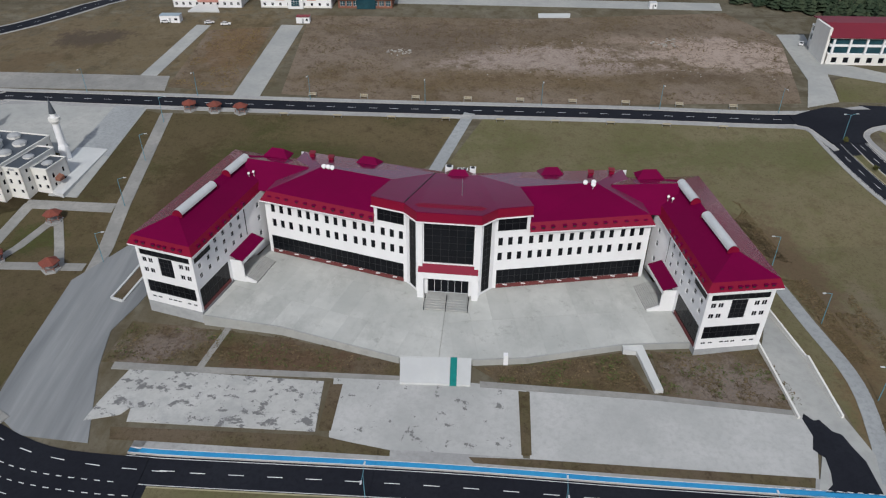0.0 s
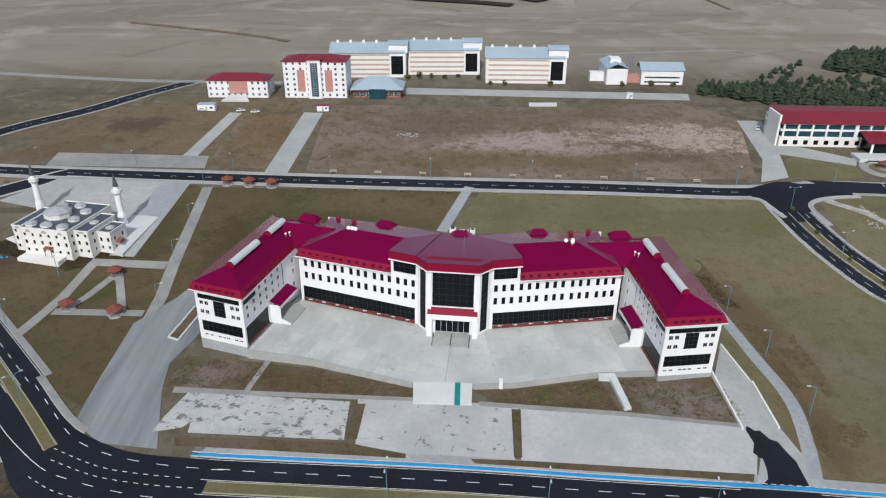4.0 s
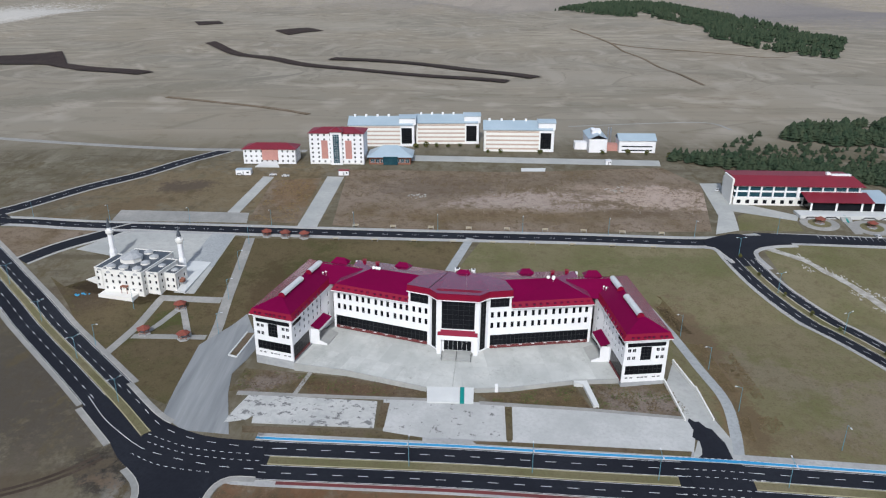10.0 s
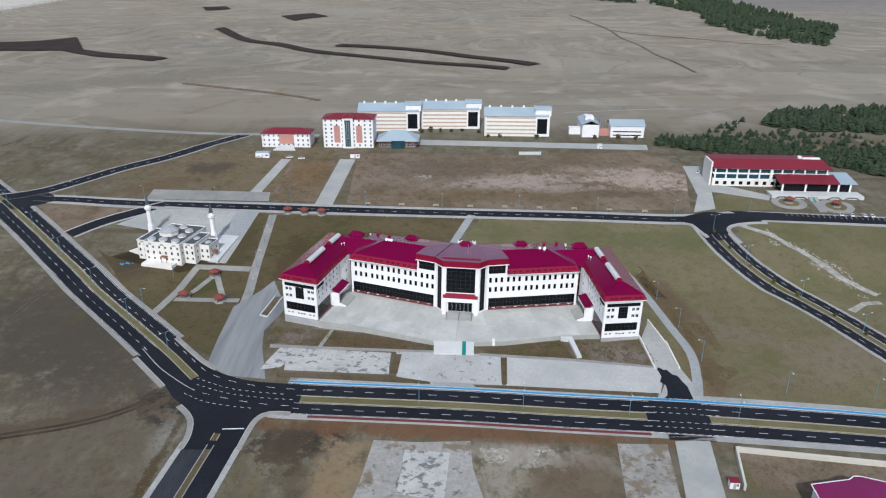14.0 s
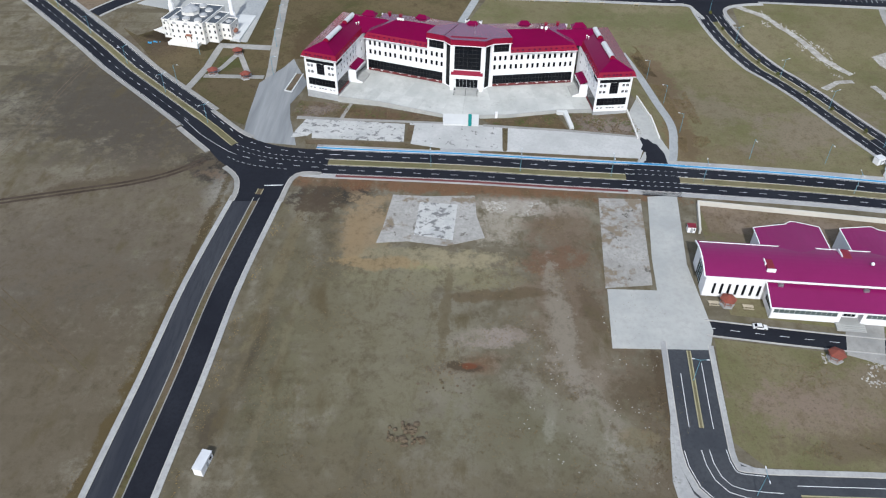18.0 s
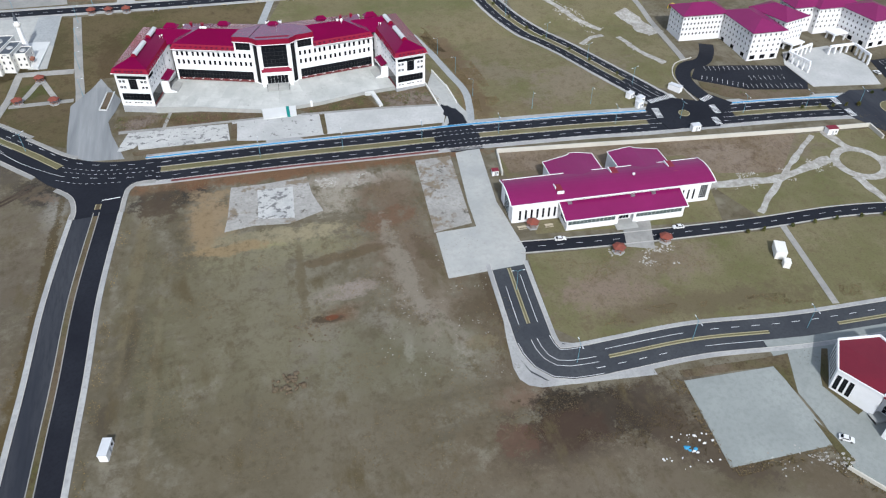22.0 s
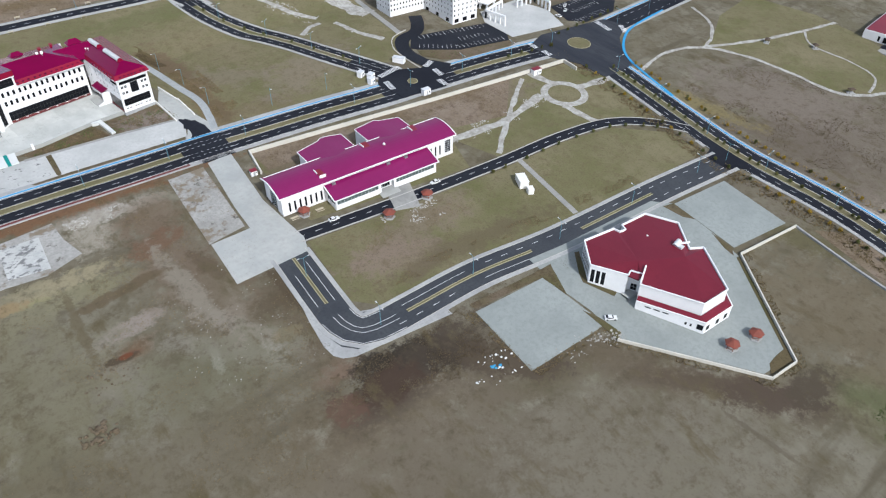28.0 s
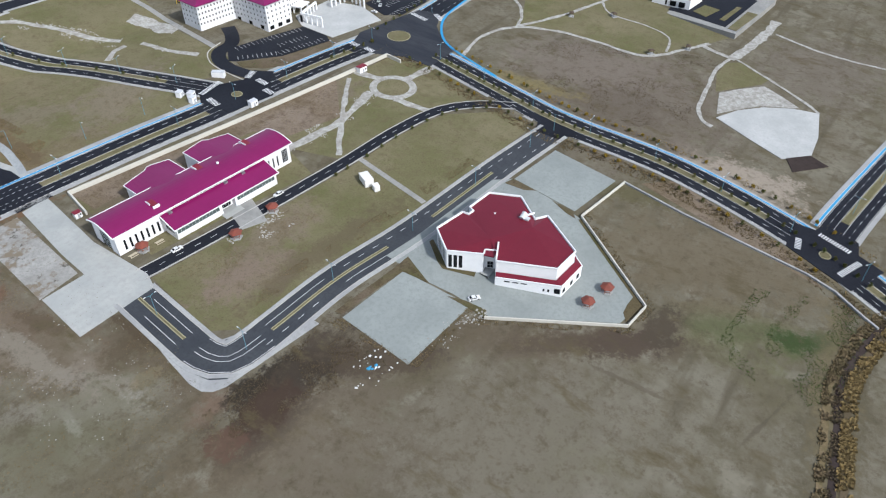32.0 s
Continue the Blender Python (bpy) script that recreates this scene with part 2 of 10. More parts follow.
patchy_src = patchy_p.inputs["Base Color"].links[0].from_socket
patchy_links.new(mix(patchy, noise_fac(patchy, position(patchy, (1, 0.9, 1), 12), 0.30, 7.0, 0.72, 0.612, 0.635), patchy_src, (0.18, 0.18, 0.175)), patchy_p.inputs["Base Color"])
M["ruin"] = surf("broken_slab", (0.36, 0.35, 0.33), (0.27, 0.26, 0.24), big=0.1, small=0.8, rough=0.95, bump=0.2, spec=0.2, fine=0.4)
ruin, _, ruin_links, ruin_p = nodes_of(M["ruin"])
ruin_src = ruin_p.inputs["Base Color"].links[0].from_socket
ruin_src = mix(ruin, noise_fac(ruin, position(ruin), 0.11, 7.0, 0.7, 0.52, 0.60), ruin_src, (0.19, 0.155, 0.115))
ruin_links.new(mix(ruin, noise_fac(ruin, position(ruin, (1, 1, 1), 50), 0.2, 6.0, 0.7, 0.60, 0.66), ruin_src, (0.11, 0.10, 0.085)), ruin_p.inputs["Base Color"])
M["kerb"] = surf("kerb_stone", (0.50, 0.48, 0.44), (0.40, 0.38, 0.35), big=0.3, small=2.0, rough=0.9)
M["kerb_yellow"] = surf("yellowed_kerb", (0.36, 0.33, 0.20), (0.30, 0.27, 0.17), big=0.3, small=2.0, rough=0.9)
M["line"] = surf("road_paint", (0.78, 0.78, 0.78), (0.62, 0.62, 0.62), big=0.4, small=2.5, rough=0.7)
M["blue"] = surf("blue_lane_paint", (0.02, 0.25, 0.52), (0.03, 0.30, 0.56), big=0.2, small=1.5, rough=0.7)
M["redlane"] = surf("dark_red_paving", (0.150, 0.030, 0.030), (0.120, 0.028, 0.028), big=0.2, small=1.5, rough=0.85)
M["teal"] = surf("teal_strip", (0.0, 0.22, 0.20), (0.0, 0.18, 0.17), big=0.5, small=2.0, rough=0.8)
M["white"] = surf("white_render", (0.82, 0.82, 0.83), (0.76, 0.76, 0.77), big=0.15, small=0.8, rough=0.85, fine=0.08)
M["cream"] = surf("cream_stone", (0.78, 0.77, 0.73), (0.73, 0.71, 0.67), big=0.15, small=0.8, rough=0.9, fine=0.12)
M["plinth"] = surf("grey_plinth", (0.40, 0.41, 0.42), (0.33, 0.34, 0.35), big=0.2, small=0.8, rough=0.9)
M["roof"] = surf("crimson_roof_metal", (0.158, 0.001, 0.043), (0.134, 0.001, 0.036), big=0.05, small=0.5, rough=0.6, coat=1.0, fine=0.15, spec=0.05, coat_ior=2.3)
roof_nt, roof_nodes, roof_links, roof_p = nodes_of(M["roof"])
roof_lw = roof_nodes.new("ShaderNodeLayerWeight")
roof_gloss = roof_nodes.new("ShaderNodeMapRange")
roof_gloss.inputs["From Min"].default_value, roof_gloss.inputs["From Max"].default_value = 0.50, 0.68
roof_links.new(roof_lw.outputs["Facing"], roof_gloss.inputs["Value"])
roof_links.new(roof_gloss.outputs["Result"], roof_p.inputs["Coat Weight"])
M["fascia"] = surf("red_fascia", (0.215, 0.002, 0.027), (0.188, 0.002, 0.024), big=0.05, small=0.5, rough=0.55, fine=0.1, spec=0.2)
M["magenta"] = surf("magenta_roof_metal", (0.200, 0.010, 0.090), (0.172, 0.008, 0.076), big=0.05, small=0.5, rough=0.5, coat=0.5, fine=0.12, spec=0.1)
M["hallroof"] = surf("dark_red_roof_metal", (0.160, 0.014, 0.028), (0.138, 0.012, 0.025), big=0.04, small=0.5, rough=0.6, spec=0.1, coat=0.4, fine=0.15)
M["redroof"] = surf("red_roof_metal", (0.20, 0.010, 0.024), (0.17, 0.009, 0.022), big=0.05, small=0.5, rough=0.5, fine=0.15)
M["blueroof"] = surf("blue_grey_roof", (0.36, 0.44, 0.50), (0.30, 0.38, 0.44), big=0.05, small=0.5, rough=0.4, fine=0.1)
M["leadroof"] = surf("lead_roof", (0.075, 0.088, 0.105), (0.050, 0.060, 0.074), big=0.1, small=0.6, rough=0.5, fine=0.2)
M["glass"] = surf("dark_glazing", (0.006, 0.007, 0.009), (0.010, 0.011, 0.014), big=0.2, small=0.5, rough=0.06, spec=0.14)
M["bluglass"] = surf("blue_glazing", (0.012, 0.05, 0.07), (0.02, 0.07, 0.09), big=0.2, small=0.5, rough=0.08, spec=0.6)
M["greyglass"] = surf("grey_green_glazing", (0.075, 0.100, 0.100), (0.110, 0.135, 0.135), big=0.3, small=0.6, rough=0.1, spec=0.5)
M["frame"] = surf("window_frame", (0.62, 0.63, 0.65), (0.55, 0.56, 0.58), big=0.5, small=2.0, rough=0.5, fine=0.05)
M["darkframe"] = surf("dark_frame", (0.012, 0.012, 0.014), (0.018, 0.018, 0.02), big=0.5, small=2.0, rough=0.5)
M["skylight"] = surf("skylight_sheet", (0.60, 0.62, 0.62), (0.52, 0.54, 0.55), big=0.3, small=1.0, rough=0.3, fine=0.1)
M["metal"] = surf("galvanised_metal", (0.42, 0.43, 0.45), (0.36, 0.37, 0.39), big=0.5, small=2.0, rough=0.4, metal=0.7)
M["pole"] = surf("blue_grey_pole", (0.10, 0.26, 0.33), (0.12, 0.29, 0.36), big=0.5, small=2.0, rough=0.5)
M["tan"] = surf("terracotta_panel", (0.52, 0.26, 0.22), (0.46, 0.23, 0.20), big=0.3, small=1.5, rough=0.8)
M["buff"] = surf("buff_band", (0.52, 0.40, 0.33), (0.47, 0.36, 0.30), big=0.3, small=1.5, rough=0.8)
M["brick"] = surf("brown_brick", (0.26, 0.11, 0.07), (0.22, 0.09, 0.06), big=0.3, small=1.5, rough=0.9)
M["carwhite"] = surf("white_car_paint", (0.75, 0.75, 0.75), (0.72, 0.72, 0.72), big=0.5, small=1.0, rough=0.25, coat=0.5, fine=0.02)
M["rubber"] = surf("tyre_rubber", (0.02, 0.02, 0.02), (0.03, 0.03, 0.03), big=0.5, small=2.0, rough=0.9)
M["pine"] = surf("pine_needles", (0.030, 0.050, 0.030), (0.056, 0.072, 0.042), big=0.12, small=0.8, rough=1.0, spec=0.1, fine=0.4)
M["bark"] = surf("bark", (0.10, 0.07, 0.05), (0.07, 0.05, 0.035), big=0.5, small=3.0, rough=1.0)
M["leafgreen"] = surf("shrub_leaves", (0.07, 0.085, 0.03), (0.11, 0.10, 0.035), big=0.3, small=1.5, rough=1.0, spec=0.1)
M["leafgold"] = surf("golden_leaves", (0.30, 0.20, 0.03), (0.22, 0.15, 0.03), big=0.3, small=1.5, rough=1.0, spec=0.1)
M["plough"] = surf("ploughed_soil", (0.040, 0.030, 0.028), (0.055, 0.042, 0.037), big=0.05, small=0.3, rough=1.0, bump=0.4, spec=0.1)
M["rubble"] = surf("pale_rubble", (0.46, 0.45, 0.42), (0.27, 0.25, 0.22), big=0.35, small=1.2, rough=1.0, bump=0.6, spec=0.1, fine=0.5)
M["pale"] = surf("pale_new_concrete", (0.60, 0.61, 0.60), (0.52, 0.53, 0.53), big=0.08, small=0.4, rough=0.9, bump=0.1, fine=0.12)
M["bluesheet"] = surf("blue_sheet", (0.05, 0.32, 0.55), (0.04, 0.26, 0.46), big=0.5, small=2.0, rough=0.6)

# ---- lie of the land ----
KY = (-700, -400, -42, 31, 90, 110, 120, 150, 165, 182, 250, 350, 500, 700, 1100, 1600, 2400, 3600)
KZ = (-58, -36, -10.6, -5.6, -1.8, -0.4, 0.1, 0.8, 1.6, 5.0, 14.0, 21.5, 24, 28, 34, 60, 160, 420)


def land(x, y):
    z = float(np.interp(y, KY, KZ))
    if y > 520:
        k = min(1.0, (y - 520) / 500)
        z += k * (26 * noise.noise((x / 420, y / 420, 0.3)) + 9 * noise.noise((x / 130, y / 130, 4.1)))
    if y > 1500:
        k = min(1.0, (y - 1500) / 700)
        z += k * 150 * noise.fractal((x / 600, y / 600, 1.7), 0.9, 2.1, 5)
    return z


def part(name, bm, material, parent=None, label=""):
    """One mesh object, under a thing or a part."""
    me = bpy.data.meshes.new(name)
    bm.to_mesh(me)
    bm.free()
    me.materials.append(M[material] if isinstance(material, str) else material)
    ob = new(name, me)
    if parent:
        ob.parent = parent
    return tagged(ob, label)


def share(name, me, parent, m, label=""):
    ob = new(name, me)
    ob.parent, ob.matrix_basis = parent, m
    return tagged(ob, label)


def thing(name, label, category, x=0, y=0, z=None, turn=0, group=""):
    ob = new(name)
    ob.empty_display_size = 1.0
    ob.matrix_basis = pose(x, y, land(x, y) if z is None else z, 0, 0, turn)
    return tagged(ob, label, category, group)


def box(bm, x0, x1, y0, y1, z0, z1):
    v = [bm.verts.new(p) for p in ((x0, y0, z0), (x1, y0, z0), (x1, y1, z0), (x0, y1, z0), (x0, y0, z1), (x1, y0, z1), (x1, y1, z1), (x0, y1, z1))]
    for f in ((3, 2, 1, 0), (4, 5, 6, 7), (0, 1, 5, 4), (1, 2, 6, 5), (2, 3, 7, 6), (3, 0, 4, 7)):
        bm.faces.new([v[i] for i in f])


def prism(bm, poly, z0, z1):
    """A closed upright prism; z1 may be a number or one height a corner."""
    area = sum(a[0] * b[1] - b[0] * a[1] for a, b in zip(poly, poly[1:] + poly[:1]))
    tops = z1 if isinstance(z1, (list, tuple)) else [z1] * len(poly)
    pts = list(zip(poly, tops))
    if area < 0:
        pts.reverse()
    lo = [bm.verts.new((p[0], p[1], z0)) for p, t in pts]
    hi = [bm.verts.new((p[0], p[1], t)) for p, t in pts]
    n = len(pts)
    bm.faces.new(hi)
    bm.faces.new(lo[::-1])
    for i in range(n):
        j = (i + 1) % n
        bm.faces.new((lo[i], lo[j], hi[j], hi[i]))


def cylinder(bm, x, y, z0, z1, r0, r1=None, n=12):
    r1 = r0 if r1 is None else r1
    lo = [bm.verts.new((x + r0 * math.cos(2 * math.pi * i / n), y + r0 * math.sin(2 * math.pi * i / n), z0)) for i in range(n)]
    if r1 < 1e-4:
        tip = bm.verts.new((x, y, z1))
        for i in range(n):
            bm.faces.new((lo[i], lo[(i + 1) % n], tip))
    else:
        hi = [bm.verts.new((x + r1 * math.cos(2 * math.pi * i / n), y + r1 * math.sin(2 * math.pi * i / n), z1)) for i in range(n)]
        for i in range(n):
            bm.faces.new((lo[i], lo[(i + 1) % n], hi[(i + 1) % n], hi[i]))
        bm.faces.new(hi)
    bm.faces.new(lo[::-1])


def smooth(points, step=6.0, closed=False):
    """Points along a rounded line through the given ones."""
    p = [Vector((*q, 0)) for q in points]
    out = []
    for i in range(len(p) - 1):
        a, b, c, d = p[max(i - 1, 0)], p[i], p[i + 1], p[min(i + 2, len(p) - 1)]
        n = max(2, int((c - b).length / step))
        for k in range(n):
            t = k / n
            out.append(0.5 * (2 * b + (c - a) * t + (2 * a - 5 * b + 4 * c - d) * t * t + (3 * b - a - 3 * c + d) * t ** 3))
    out.append(p[-1])
    return [(q.x, q.y) for q in out]


def shift(line, off):
    """The line moved off metres to its left."""
    out = []
    for i, (x, y) in enumerate(line):
        a, b = line[max(i - 1, 0)], line[min(i + 1, len(line) - 1)]
        d = Vector((b[0] - a[0], b[1] - a[1]))
        d.normalize()
        out.append((x - d.y * off, y + d.x * off))
    return out


def settle(bm, up, skirt=0.35):
    """Cuts flat faces at the bends of the land, lays them on it and gives them an edge."""
    ys = [v.co.y for v in bm.verts]
    for k in KY:
        if min(ys) < k < max(ys):
            bmesh.ops.bisect_plane(bm, geom=bm.verts[:] + bm.edges[:] + bm.faces[:], plane_co=(0, k, 0), plane_no=(0, 1, 0))
    for v in bm.verts:
        v.co.z = land(v.co.x, v.co.y) + up
    for f in bm.faces:
        f.normal_update()
        if f.normal.z < 0:
            f.normal_flip()
    if skirt:
        rim = [e for e in bm.edges if e.is_boundary]
        made = bmesh.ops.extrude_edge_only(bm, edges=rim)
        for v in made["geom"]:
            if isinstance(v, bmesh.types.BMVert):
                v.co.z -= skirt


def patch(name, poly, up, material, parent=None, label="", skirt=0.35, holes=()):
    bm = bmesh.new()
    bm.faces.new([bm.verts.new((x, y, 0)) for x, y in poly])
    bmesh.ops.triangulate(bm, faces=bm.faces[:])
    settle(bm, up, skirt)
    ob = part(name, bm, material, parent, label)
    return tagged(ob, kind="" if parent else "structure")


def ribbon_into(bm, line, o0, o1):
    a, b = shift(line, o0), shift(line, o1)
    va, vb = [bm.verts.new((*p, 0)) for p in a], [bm.verts.new((*p, 0)) for p in b]
    for i in range(len(line) - 1):
        bm.faces.new((va[i], va[i + 1], vb[i + 1], vb[i]))


def ribbon(name, line, o0, o1, up, material, parent=None, label="", skirt=0.3):
    bm = bmesh.new()
    ribbon_into(bm, line, o0, o1)
    settle(bm, up, skirt)
    ob = part(name, bm, material, parent, label)
    return tagged(ob, kind="" if parent else "structure")


def length(line):
    return sum(math.dist(a, b) for a, b in zip(line, line[1:]))


def along(line, s):
    for a, b in zip(line, line[1:]):
        d = math.dist(a, b)
        if s <= d:
            return (a[0] + (b[0] - a[0]) * s / d, a[1] + (b[1] - a[1]) * s / d), ((b[0] - a[0]) / d, (b[1] - a[1]) / d)
        s -= d
    a, b = line[-2:]
    d = math.dist(a, b)
    return b, ((b[0] - a[0]) / d, (b[1] - a[1]) / d)


def dashes(name, line, off, up, parent, dash=3.0, gap=4.5, width=0.18, s0=0.0, s1=1e9, material="line"):
    bm = bmesh.new()
    ln = shift(line, off)
    s, total = s0, min(length(ln), s1)
    while s + dash < total:
        (x0, y0), d = along(ln, s)
        (x1, y1), _ = along(ln, s + dash)
        n = Vector((-d[1], d[0])) * width / 2
        q = [bm.verts.new((*p, 0)) for p in ((x0 - n.x, y0 - n.y), (x1 - n.x, y1 - n.y), (x1 + n.x, y1 + n.y), (x0 + n.x, y0 + n.y))]
        bm.faces.new(q)
        s += dash + gap
    if not bm.faces:
        bm.free()
        return None
    settle(bm, up, 0)
    return part(name, bm, material, parent)


